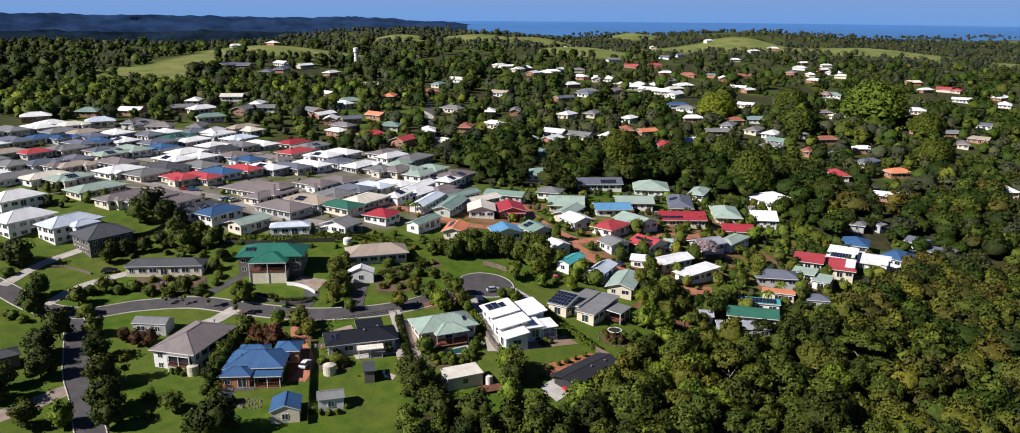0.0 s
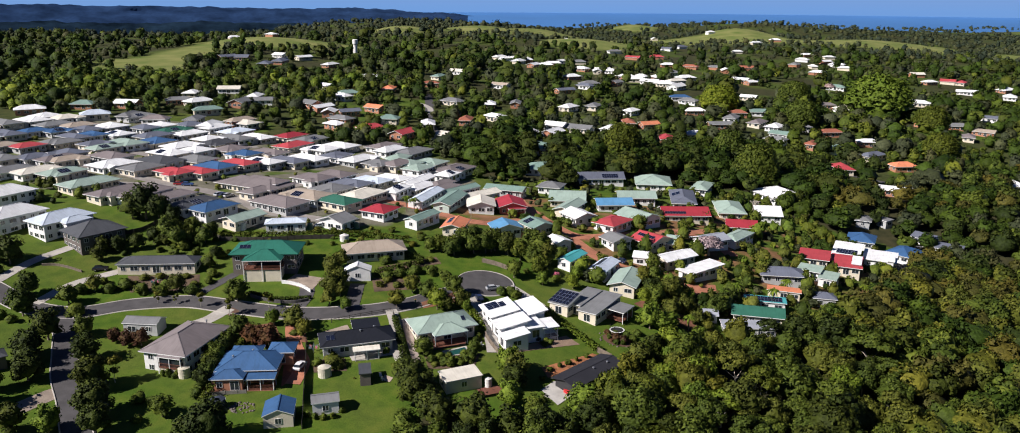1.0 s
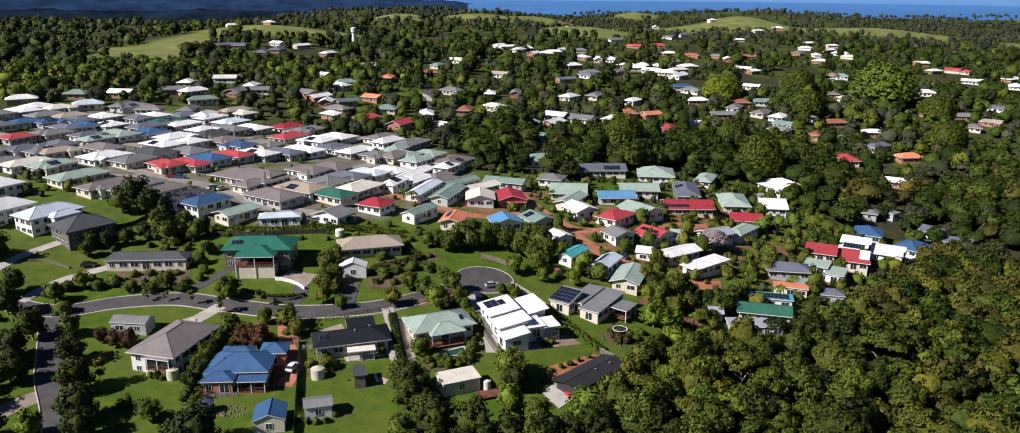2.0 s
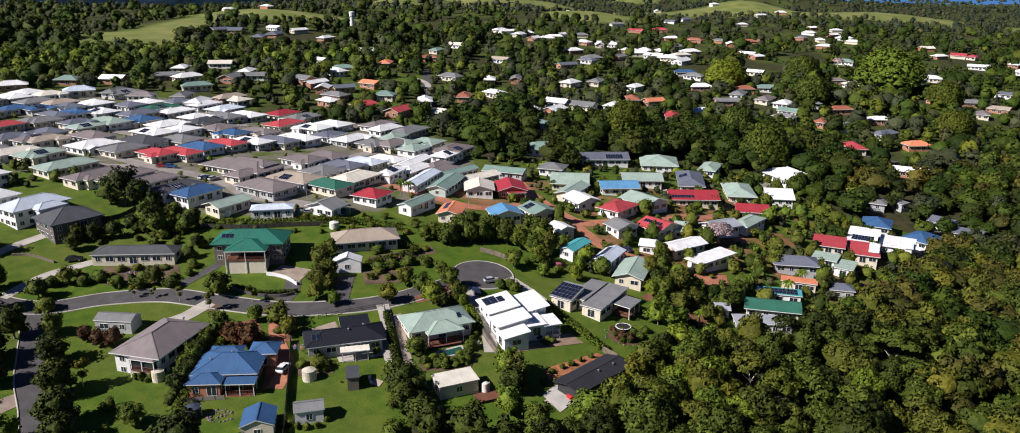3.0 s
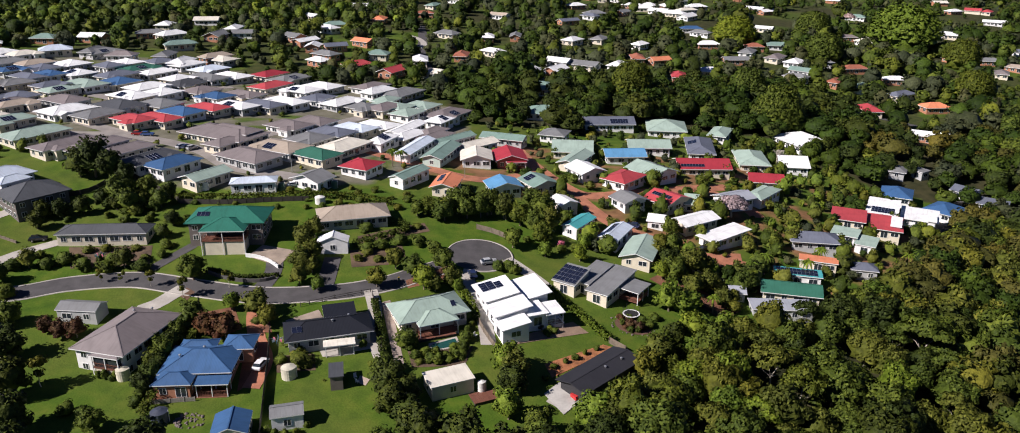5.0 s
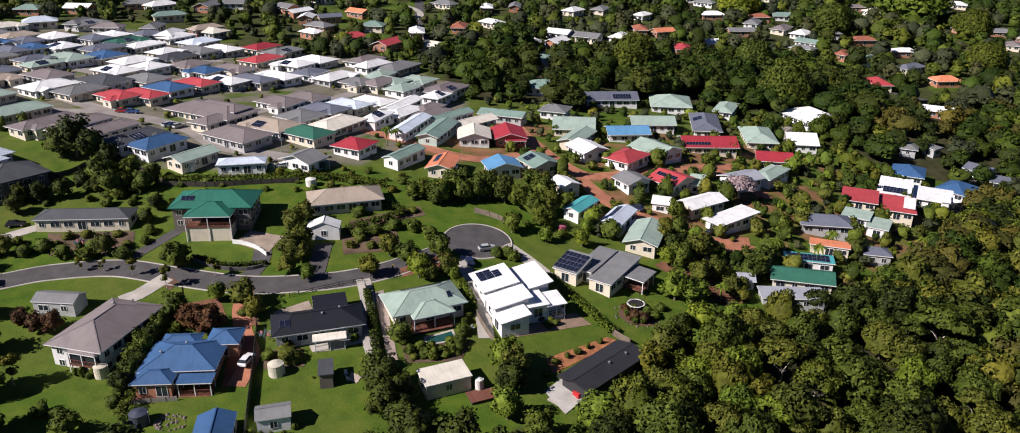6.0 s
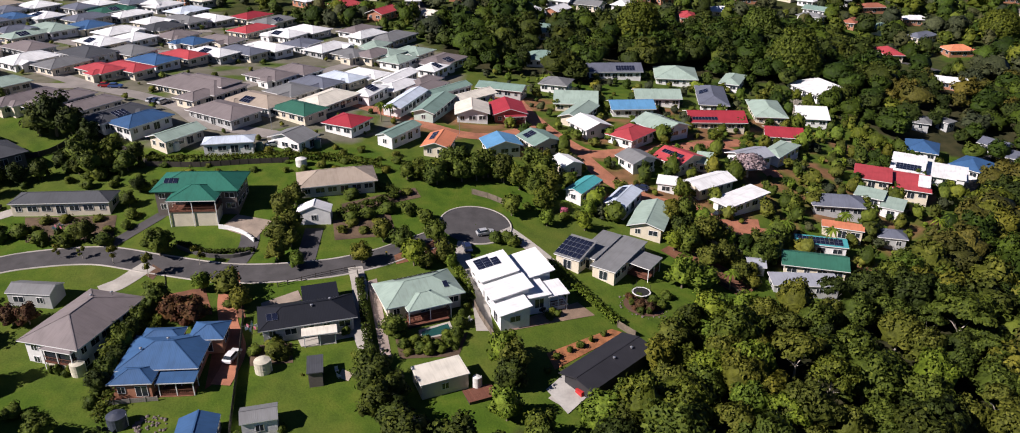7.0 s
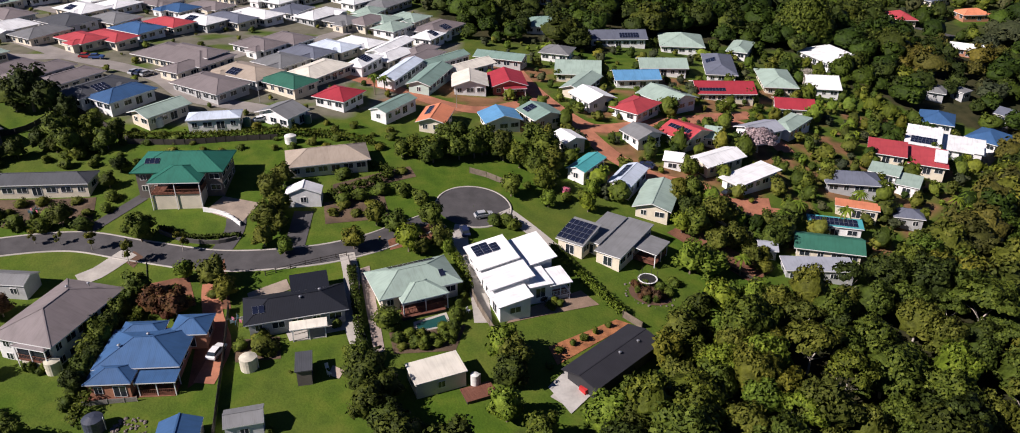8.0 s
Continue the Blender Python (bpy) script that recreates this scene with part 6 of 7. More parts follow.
def far_woods(count, y0, y1, spread_x, seed, hlo, hhi, leaf, label):
    """Tree crowns too many and too far to count, joined in one sheet of foliage."""
    rr = random.Random(seed)
    rows, tries = [], 0
    while len(rows) < count and tries < count * 6:
        tries += 1
        y = math.exp(rr.uniform(math.log(y0), math.log(y1)))
        x = rr.uniform(-1, 1) * (y + 60) * spread_x
        w = 16 * noise.noise(Vector((x / 60, y / 60, 4)))
        if any(inside(x + w, y + w, p) for p in PASTURES) or (y > 1200 and noise.noise(Vector((x / 260, y / 330, 9))) > 0.40):
            if rr.random() > 0.012:
                continue
        if y < 800 and (inside(x, y, TOWN_SKIP) or not clear_of(x, y, 3)):
            continue
        if y < 1300 and noise.noise(Vector((x / 60, y / 90, 20))) < -0.22:
            continue
        H = (hlo + (hhi - hlo) * rr.random() ** 1.7) * (1.0 + 0.35 * noise.noise(Vector((x / 110, y / 140, 31))))
        if y < 1700 and rr.random() < 0.93 and hides_house(x, y, H):
            continue
        rows.append((x, y, H, H * rr.uniform(0.32, 0.62) * (1.0 + 0.3 * lerp_step(1200, 2200, y)), rr.uniform(0, 6.28), rr.random()))
    join_crowns("far_woods", rows, "low" if y0 < 600 else "tiny", leaf, label)


TOWN_SKIP = ((-420, 440), (-40, 380), (200, 400), (480, 600), (300, 690), (40, 625), (-100, 720), (-330, 640))
far_woods(900, 540, 1200, 0.69, 21, 5, 17, "rain", "green treetops between distant houses")
far_woods(600, 540, 1300, 0.69, 22, 5, 18, "dark", "dark green treetops on the far town's slopes")
# distance haze is put into the leaf colours of the farthest woods
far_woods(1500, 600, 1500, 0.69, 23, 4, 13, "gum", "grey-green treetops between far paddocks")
far_woods(260, 540, 1300, 0.69, 26, 5, 13, "round", "bright green treetops between distant houses")
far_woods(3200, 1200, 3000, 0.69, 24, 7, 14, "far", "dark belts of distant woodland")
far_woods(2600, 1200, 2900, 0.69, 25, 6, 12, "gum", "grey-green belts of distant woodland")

# ---- yards, fences, tanks, cars and other small things ----
def patch(name, pts, mat, label, category, lift=0.09):
    """A thin paved or planted sheet with four corners, laid on the slope."""
    a, b, c, d = (Vector(p) for p in pts)
    n = 8
    rows = []
    for i in range(n + 1):
        row = []
        for j in range(n + 1):
            p = (a.lerp(b, j / n)).lerp(d.lerp(c, j / n), i / n)
            row.append((p.x, p.y, ground_z(p.x, p.y) + lift))
        rows.append(row)
    return strip(name, rows, mat, label, category)


def fence(pts, height, mat, label, rails=False):
    """Posts and panels, each a part."""
    line = smooth_line(pts, 2.2)
    ob = root_at("fence", line[0].x, line[0].y, 0, label, "fence", "fences")
    inv = ob.matrix_basis.inverted()
    post = Boxes().add((0, 0, height / 2 - 0.1), (0.14, 0.14, height + 0.3)).mesh("post", mat)
    for i, p in enumerate(line):
        child("post", post, ob, inv @ pose(p.x, p.y, ground_z(p.x, p.y)))
        if i + 1 < len(line):
            q = line[i + 1]
            d = q - p
            mid = (p + q) / 2
            slope = math.degrees(math.atan2(ground_z(q.x, q.y) - ground_z(p.x, p.y), d.length))
            m = pose(mid.x, mid.y, (ground_z(p.x, p.y) + ground_z(q.x, q.y)) / 2, 0, 0, math.degrees(math.atan2(d.y, d.x))) @ pose(0, 0, 0, 0, -slope, 0)
            if rails:
                for z in (0.45, 0.95):
                    child("rail", Boxes().add((0, 0, z), (d.length, 0.06, 0.1)).mesh("rail", mat), ob, inv @ m)
            else:
                child("panel", Boxes().add((0, 0, height / 2), (d.length - 0.06, 0.05, height - 0.1)).mesh("panel", mat), ob, inv @ m)


def hedge(pts, width, height, leaf, label):
    """A clipped hedge: leaf sprays over a continuous core."""
    line = smooth_line(pts, 1.1)
    g = np.random.default_rng(int(abs(pts[0][0] * 10)))
    V, T, N = [], [], []
    for p in line:
        z0 = ground_z(p.x, p.y)
        for k in range(90):
            o = Vector((g.uniform(-0.6, 0.6) * 1.4, g.uniform(-0.5, 0.5) * width))
            z = height * (1.0 + 0.1 * g.normal()) if k % 2 else g.uniform(0.1, 1) * height
            c = Vector((p.x + o.x, p.y + o.y, z0 + z))
            u, w = Vector(g.normal(size=3)).normalized() * 0.26, Vector(g.normal(size=3)).normalized() * 0.2
            out = Vector((o.x * 0.3, o.y / width, 0.2 + z / height)) + Vector(g.normal(size=3)) * 0.3
            if u.cross(w).dot(out) < 0:
                u, w = w, u
            N += [tuple(out.normalized())] * 4
            b = len(V)
            V += [tuple(c + u), tuple(c + w), tuple(c - u), tuple(c - w)]
            T += [(b, b + 1, b + 2), (b, b + 2, b + 3)]
    ob = new("hedge", tri_mesh("hedge", np.array(V), np.array(T), np.array(N), LEAF[leaf]))
    tagged(ob, label, "hedge", kind="stuff")


def tank(x, y, r, h, mat, label):
    ob = root_at("water_tank", x, y, 0, label, "water tank", "water tanks")
    child("shell", Boxes().tube((0, 0, -0.3), r, h + 0.3, 0, 20).tube((0, 0, h * 0.33), r * 1.02, 0.08, 0, 20).tube((0, 0, h * 0.66), r * 1.02, 0.08, 0, 20).mesh("shell", mat), ob)
    child("lid", Boxes().tube((0, 0, h), r, r * 0.3, 0, 20, r * 0.25).mesh("lid", mat), ob)
    child("pipe", Boxes().tube((r + 0.12, 0, 0), 0.06, h + 0.3, 0, 8).mesh("pipe", WHITE), ob)


CAR_PAINT = {}


def car(x, y, yaw, colour, label):
    if colour not in CAR_PAINT:
        CAR_PAINT[colour] = simple_mat("car_paint_%d" % len(CAR_PAINT), colour, 0.25, 1.0, 0.95, 1.05, 0, 0, 0.7)
    ob = root_at("car", x, y, yaw, label, "car", "parked cars", ground_z(x, y) + 0.12)
    side = [(-2.2, 0.35), (-2.25, 0.75), (-2.1, 0.95), (-1.2, 1.0), (1.0, 1.0), (2.05, 0.82), (2.2, 0.6), (2.15, 0.35)]
    n = len(side)
    v = [(px, s * (0.88 if pz > 0.5 else 0.85), pz) for s in (-1, 1) for px, pz in side]
    f = [tuple(range(n))[::1], tuple(range(2 * n - 1, n - 1, -1))] + [(i, n + i, n + (i + 1) % n, (i + 1) % n) for i in range(n)]
    child("body", mesh_of("body", v, f, (CAR_PAINT[colour],)), ob)
    cab = [(-1.95, -0.8, 0.98), (0.95, -0.8, 0.98), (0.95, 0.8, 0.98), (-1.95, 0.8, 0.98), (-1.5, -0.64, 1.46), (0.2, -0.64, 1.46), (0.2, 0.64, 1.46), (-1.5, 0.64, 1.46)]
    child("window_glass", mesh_of("window_glass", cab, [(0, 1, 5, 4), (1, 2, 6, 5), (2, 3, 7, 6), (3, 0, 4, 7)], (GLASS,)), ob, None, "dark car glass")
    child("roof", mesh_of("roof", [(px * 1.01, py * 1.02, z) for z in (1.45, 1.5) for px, py in ((-1.5, -0.64), (0.2, -0.64), (0.2, 0.64), (-1.5, 0.64))], [(4, 5, 6, 7), (0, 1, 5, 4), (1, 2, 6, 5), (2, 3, 7, 6), (3, 0, 4, 7)], (CAR_PAINT[colour],)), ob)
    for px in (-1.35, 1.35):
        for s in (-1, 1):
            w = child("wheel", Boxes().tube((0, 0, -0.1), 0.33, 0.2, 0, 14).mesh("wheel", RUBBER), ob, pose(px, s * 0.82, 0.33, 90, 0, 0))
            child("rim", Boxes().tube((0, 0, -0.11), 0.2, 0.22, 0, 10).mesh("rim", ALLOY), w)


WHITE_CAR, NAVY_CAR, SILVER_CAR, RED_CAR, BLUE_CAR, BLACK_CAR = (0.75, 0.75, 0.75), (0.02, 0.03, 0.08), (0.40, 0.41, 0.43), (0.35, 0.02, 0.02), (0.04, 0.09, 0.25), (0.015, 0.015, 0.018)
car(-53.1, 178.2, 80, WHITE_CAR, "white station wagon parked on red earth")
car(-12.3, 217.8, 105, NAVY_CAR, "dark blue sedan parked on a concrete drive")
car(-8.4, 224.9, 20, SILVER_CAR, "silver sedan parked at the turning head")
car(-125.4, 226.0, 20, BLACK_CAR, "black car parked beside a driveway")
car(-133.1, 302.2, 5, RED_CAR, "dark red car parked in the estate")
car(-130.0, 302.2, 5, BLUE_CAR, "blue car parked in the estate")
car(-113.7, 291.7, 60, SILVER_CAR, "silver car in an estate parking bay")
car(-111.9, 291.4, 60, NAVY_CAR, "dark car in an estate parking bay")
car(-110.2, 291.2, 60, SILVER_CAR, "pale silver car in an estate parking bay")
car(-68.5, 263.1, 30, WHITE_CAR, "white car parked under a carport")
car(137.6, 294.3, 60, BLACK_CAR, "black car parked by the hillside building")
car(52.8, 248.8, 30, BLACK_CAR, "black car parked under a raised cottage")
car(32.6, 257.8, 150, NAVY_CAR, "dark blue car beside a red lane")
car(5.2, 198.1, 40, BLACK_CAR, "black car parked on brown paving")

POLY_TANK = simple_mat("cream_tank", (0.62, 0.58, 0.46), 0.6, 2.0)
WHITE_TANK = simple_mat("white_tank", (0.75, 0.74, 0.70), 0.5, 2.0)
DARK_TANK = simple_mat("dark_tank", (0.05, 0.06, 0.09), 0.5, 2.0)
GREEN_TANK = simple_mat("green_tank", (0.06, 0.14, 0.10), 0.5, 2.0)
tank(-46.5, 175.1, 1.5, 2.3, POLY_TANK, "ribbed cream rainwater tank on a lawn")
tank(-7.7, 173.0, 0.75, 2.3, WHITE_TANK, "white rainwater tank beside a timber deck")
tank(-79.0, 173.1, 1.3, 2.3, POLY_TANK, "cream rainwater tank under a verandah")
tank(-66.3, 160.5, 1.6, 2.2, DARK_TANK, "dark blue rainwater tank on a lawn")
tank(-93.8, 258.2, 1.1, 2.2, WHITE_TANK, "white rainwater tank beside a cottage")
tank(-71.7, 260.4, 0.9, 2.0, GREEN_TANK, "green rainwater tank behind a cottage")
tank(-56.8, 263.9, 0.9, 2.0, GREEN_TANK, "green rainwater tank beside a grey cottage")
# stands for a small white tent, made from the tank's parts
tank(-58.3, 252.0, 1.4, 1.9, WHITE_TANK, "small white tent on a lawn, built as a tank")

# fences and hedges
fence(((-54.7, 190.0), (-51.8, 178.2), (-49.7, 168.9), (-47.5, 159.6), (-46.1, 153.6)), 1.7, DARK_TIMBER, "dark timber paling fence between two yards")
fence(((-35.0, 205.4), (-32.6, 197.8), (-31.1, 192.1), (-29.3, 184.6), (-27.0, 177.5)), 1.6, DARK_TIMBER, "dark timber paling fence beside a path")
fence(((-10.4, 199.7), (-8.3, 193.6), (-4.9, 186.5)), 1.6, TIMBER, "weathered grey timber paling fence")
fence(((19.7, 194.5), (23.0, 191.7)), 1.7, TIMBER, "short weathered timber fence by a black shed")
fence(((-12.8, 244.1), (-8.7, 242.8), (-4.3, 240.2)), 1.6, TIMBER, "weathered timber fence behind the turning head")
fence(((-50.6, 200.1), (-43.5, 203.7), (-35.8, 207.1)), 1.1, DARK_TIMBER, "low post-and-rail fence along a verge", True)
fence(((-71.4, 165.0), (-66.8, 165.9), (-62.3, 166.7)), 1.0, simple_mat("grey_sleeper", (0.30, 0.28, 0.25), 0.9, 4.0, 0.6, 1.2, 0.4), "low timber retaining wall below a verandah")
fence(((-98.0, 248.5), (-83.9, 248.9), (-72.2, 251.3), (-61.9, 253.2)), 1.5, DARK_TIMBER, "dark timber fence behind a green-roofed house")
fence(((-137.5, 244.8), (-131.6, 248.4), (-124.9, 252.7), (-122.1, 262.0)), 1.6, DARK_TIMBER, "dark timber fence round a sloping lawn")
fence(((-117.2, 263.6), (-107.9, 257.1), (-98.1, 249.6)), 1.6, DARK_TIMBER, "grey timber fence behind cottages")
fence(((42.1, 217.9), (46.5, 214.9), (51.3, 211.3)), 0.9, DARK_TIMBER, "low dark timber wall beside a lawn")
fence(((-75.9, 204.2), (-70.9, 190.7), (-70.8, 178.4), (-70.3, 161.0)), 0.3, DARK_TIMBER, "low timber garden edging by a hedge")
hedge(((6.8, 214.5), (13.1, 204.4), (19.5, 195.3)), 1.5, 1.5, "lime", "clipped bright green hedge beside a lawn")
hedge(((-33.8, 201.8), (-31.2, 192.1), (-29.4, 184.9), (-27.1, 176.7)), 1.2, 1.7, "round", "green hedge along a side fence")
hedge(((-98.4, 250.4), (-84.7, 251.3), (-72.6, 253.0), (-63.3, 255.2), (-51.2, 255.6), (-38.2, 253.8)), 1.6, 1.9, "round", "long green hedge behind the gardens")
hedge(((-69.8, 161.0), (-69.9, 169.0), (-69.9, 177.6), (-70.3, 187.1)), 2.2, 2.2, "round", "overgrown hedge between two houses")
hedge(((-13.6, 208.0), (-11.3, 202.8), (-10.1, 197.7)), 1.2, 1.6, "lime", "green shrubs along a white house")
hedge(((-38.2, 242.8), (-31.5, 239.2), (-36.5, 232.6), (-43.0, 227.7)), 2.0, 1.8, "round", "thick green hedge beside a tan house")
hedge(((-76.5, 214.2), (-69.0, 211.4), (-59.9, 212.3)), 0.9, 0.8, "round", "low hedge on a curved terrace wall")

# paving, beds and decks
patch("driveway", ((-2.8, 189.3), (15.4, 197.6), (12.0, 201.6), (-0.1, 193.4)), simple_mat("brown_paving", (0.26, 0.18, 0.125), 0.85, 3.0), "brown paved terrace below a white house", "paving")
patch("garden_bed", ((5.0, 183.8), (18.4, 193.6), (21.1, 192.7), (6.5, 179.3)), MULCH, "orange bark-mulched garden bed above a black shed", "garden bed")
patch("driveway", ((4.7, 173.7), (8.0, 178.2), (13.0, 174.0), (8.4, 168.0)), simple_mat("white_concrete", (0.46, 0.44, 0.41), 0.85, 2.0, 0.8, 1.1, 0.2), "pale sunlit concrete yard beside a black shed", "paving", 0.16)
patch("driveway", ((-69.5, 220.9), (-67.3, 226.6), (-58.4, 224.4), (-60.3, 216.9)), simple_mat("brown_concrete", (0.30, 0.24, 0.19), 0.85, 3.0), "brown concrete parking apron with a curved edge", "paving", 0.13)
patch("driveway", ((-52.6, 194.6), (-46.2, 199.1), (-44.6, 196.2), (-51.1, 191.2)), simple_mat("brown_concrete", (0.30, 0.24, 0.19)), "brown concrete forecourt", "paving", 0.13)
patch("garden_bed", ((-55.3, 169.8), (-58.0, 182.2), (-54.1, 185.8), (-51.7, 175.0)), simple_mat("red_earth", (0.22, 0.085, 0.04), 0.95, 3.0, 0.7, 1.2, 0.5), "bare red earth beside a blue-roofed house", "soil", 0.07)
_gx, _gy = 26.3, 203.2
strip("garden_bed", [[(_gx + q * 4.4 * math.cos(k * math.pi / 16), _gy + q * 3.8 * math.sin(k * math.pi / 16), ground_z(_gx + q * 4.4 * math.cos(k * math.pi / 16), _gy + q * 3.8 * math.sin(k * math.pi / 16)) + 0.07) for k in range(33)] for q in (0.02, 0.5, 1.0)], simple_mat("dark_mulch", (0.12, 0.065, 0.04), 0.95, 4.0), "mulched garden bed round a trampoline", "garden bed")
patch("garden_bed", ((-79.9, 203.4), (-79.6, 207.1), (-76.9, 205.2), (-77.5, 201.7)), simple_mat("dark_mulch", (0.12, 0.065, 0.04)), "dark mulched bed on a lawn", "garden bed", 0.07)
RED_MULCH = simple_mat("red_mulch", (0.20, 0.085, 0.045), 0.95, 2.5, 0.6, 1.25, 0.6)
DARK_SOIL = simple_mat("dark_soil", (0.115, 0.075, 0.045), 0.95, 2.0, 0.6, 1.25, 0.6)
patch("garden_bed", ((-72.6, 189.2), (-73.1, 196.7), (-65.7, 199.6), (-61.2, 190.9)), RED_MULCH, "red-brown mulched bed with dark shrubs behind a blue-roofed house", "garden bed", 0.07)
patch("garden_bed", ((-59.0, 190.3), (-61.2, 198.5), (-60.3, 205.0), (-54.3, 190.0)), RED_MULCH, "red-brown mulched bed beside a red driveway", "garden bed", 0.07)
patch("garden_bed", ((-111.2, 214.2), (-116.4, 223.8), (-95.6, 225.7), (-92.5, 216.6)), DARK_SOIL, "bare brown soil bed under shrubs above a road", "garden bed", 0.07)
patch("garden_bed", ((-42.4, 217.7), (-44.5, 225.7), (-31.7, 230.5), (-28.9, 221.3)), DARK_SOIL, "brown soil bed under garden trees", "garden bed", 0.07)
patch("garden_bed", ((-42.8, 228.5), (-43.9, 233.3), (-27.4, 244.4), (-25.3, 239.7)), DARK_SOIL, "brown soil bed below a clipped hedge", "garden bed", 0.07)
patch("garden_bed", ((-49.3, 176.2), (-51.4, 181.7), (-43.4, 183.0), (-41.7, 177.4)), DARK_SOIL, "brown soil bed with shrubs by a water tank", "garden bed", 0.07)
patch("garden_bed", ((-22.3, 179.4), (-24.0, 184.9), (-10.2, 188.1), (-11.6, 181.0)), DARK_SOIL, "brown soil bed below a pool deck", "garden bed", 0.07)
patch("garden_bed", ((-71.9, 166.5), (-72.0, 168.4), (-57.3, 169.3), (-56.6, 168.1)), RED_MULCH, "strip of red earth along a verandah", "garden bed", 0.07)
patch("garden_bed", ((-27.3, 209.8), (-28.3, 213.2), (-18.9, 221.7), (-15.7, 216.6)), RED_MULCH, "red-brown bed beside a street verge", "garden bed", 0.07)
patch("garden_path", ((-25.7, 179.0), (-32.6, 203.1), (-30.7, 204.3), (-24.0, 180.1)), simple_mat("pink_paving", (0.36, 0.29, 0.25), 0.9, 3.0, 0.75, 1.12, 0.4), "worn pinkish concrete path along a hedge", "path", 0.08)
patch("garden_bed", ((33.4, 227.2), (38.2, 232.3), (55.4, 217.1), (49.4, 211.2)), RED_MULCH, "red earth garden under trees below the cottages", "garden bed", 0.07)
patch("driveway", ((48.2, 245.6), (63.0, 249.4), (61.7, 239.9), (52.5, 239.5)), PAVING, "red paved forecourt beside white cottages", "paving", 0.1)
WATER = simple_mat("pool_water", (0.015, 0.07, 0.065), 0.05, 0.5, 0.8, 1.2, 0, 0, 0.6)
patch("water", ((-18.9, 185.6), (-13.4, 188.0), (-14.4, 190.5), (-19.3, 187.5)), WATER, "small green swimming pool behind a house", "pool", 0.14)
patch("driveway", ((-19.4, 185.0), (-12.8, 187.7), (-14.1, 191.3), (-19.9, 188.0)), CONCRETE, "pale paving round a swimming pool", "paving", 0.11)
patch("driveway", ((-32.7, 173.8), (-30.7, 172.9), (-30.2, 174.9), (-32.4, 176.1)), simple_mat("sandstone", (0.45, 0.36, 0.29), 0.9, 3.0), "round sandstone fire pit paving", "paving", 0.1)
patch("driveway", ((-41.3, 181.8), (-30.4, 185.8), (-31.5, 188.4), (-42.5, 184.0)), CONCRETE, "concrete patio behind a dark-roofed house", "paving", 0.1)


def deck_platform(x, y, yaw, L, W, h, label):
    ob = root_at("deck", x, y, yaw, label, "deck", "decks")
    board = Boxes().add((0, 0, 0), (L, 0.19, 0.05)).mesh("board", DECK)
    for i in range(int(W / 0.2)):
        child("board", board, ob, pose(0, -W / 2 + 0.1 + i * 0.2, h))
    child("bearer", Boxes().add((0, 0, h / 2 - 0.3), (L - 0.2, W - 0.2, h + 0.5)).mesh("bearer", DARK_TIMBER), ob)


deck_platform(-7.0, 171.1, 25, 5.5, 3.6, 0.5, "brown timber deck beside a cream shed")
deck_platform(-66.6, 167.6, 8, 7.6, 1.8, 0.25, "narrow red-brown timber deck along a brick house")
deck_platform(-18.5, 190.9, 23, 8.5, 2.4, 0.5, "red-brown timber deck along a house")

# trampoline with its safety net poles
_tx, _ty = 26.2, 207.1
tramp = root_at("trampoline", _tx, _ty, 0, "round black trampoline with a white padded rim", "trampoline")
child("mat", Boxes().tube((0, 0, 0.85), 1.75, 0.03, 0, 24).mesh("mat", RUBBER), tramp)
_ring = Boxes()
for _i in range(24):
    _ring.add((1.9, 0, 0.88), (0.3, 0.56, 0.08), 0, pose(0, 0, 0, 0, 0, _i * 15))
child("rim_pad", _ring.mesh("rim_pad", WHITE), tramp)
for _i in range(6):
    child("leg", Boxes().tube((1.9, 0, -0.2), 0.04, 2.9, 0, 6).mesh("leg", RUBBER), tramp, pose(0, 0, 0, 0, 0, _i * 60))

# retaining walls of the terrace in front of the green-roofed house
def low_wall(pts, h, mat, label):
    line = smooth_line(pts, 1.2)
    ob = root_at("retaining_wall", line[0].x, line[0].y, 0, label, "retaining wall")
    inv = ob.matrix_basis.inverted()
    for a, b in zip(line, line[1:]):
        d = b - a
        m = (a + b) / 2
        child("block", Boxes().add((0, 0, h / 2 - 0.4), (d.length + 0.03, 0.3, h + 0.8)).mesh("block", mat), ob, inv @ pose(m.x, m.y, ground_z(m.x, m.y), 0, 0, math.degrees(math.atan2(d.y, d.x))))


low_wall(((-69.8, 220.9), (-66.7, 220.2), (-63.3, 218.6), (-60.1, 215.8)), 1.0, WHITE, "curved white rendered retaining wall")
low_wall(((-76.5, 213.1), (-72.8, 211.3), (-68.2, 209.9), (-62.9, 209.8), (-59.6, 211.3)), 0.9, simple_mat("dark_stone", (0.09, 0.085, 0.08), 0.9, 3.0), "curved dark block retaining wall below a lawn")
low_wall(((-143.0, 226.2), (-139.4, 226.9), (-135.0, 226.0), (-130.1, 224.2)), 0.7, TIMBER, "low curved timber retaining wall on a lawn")

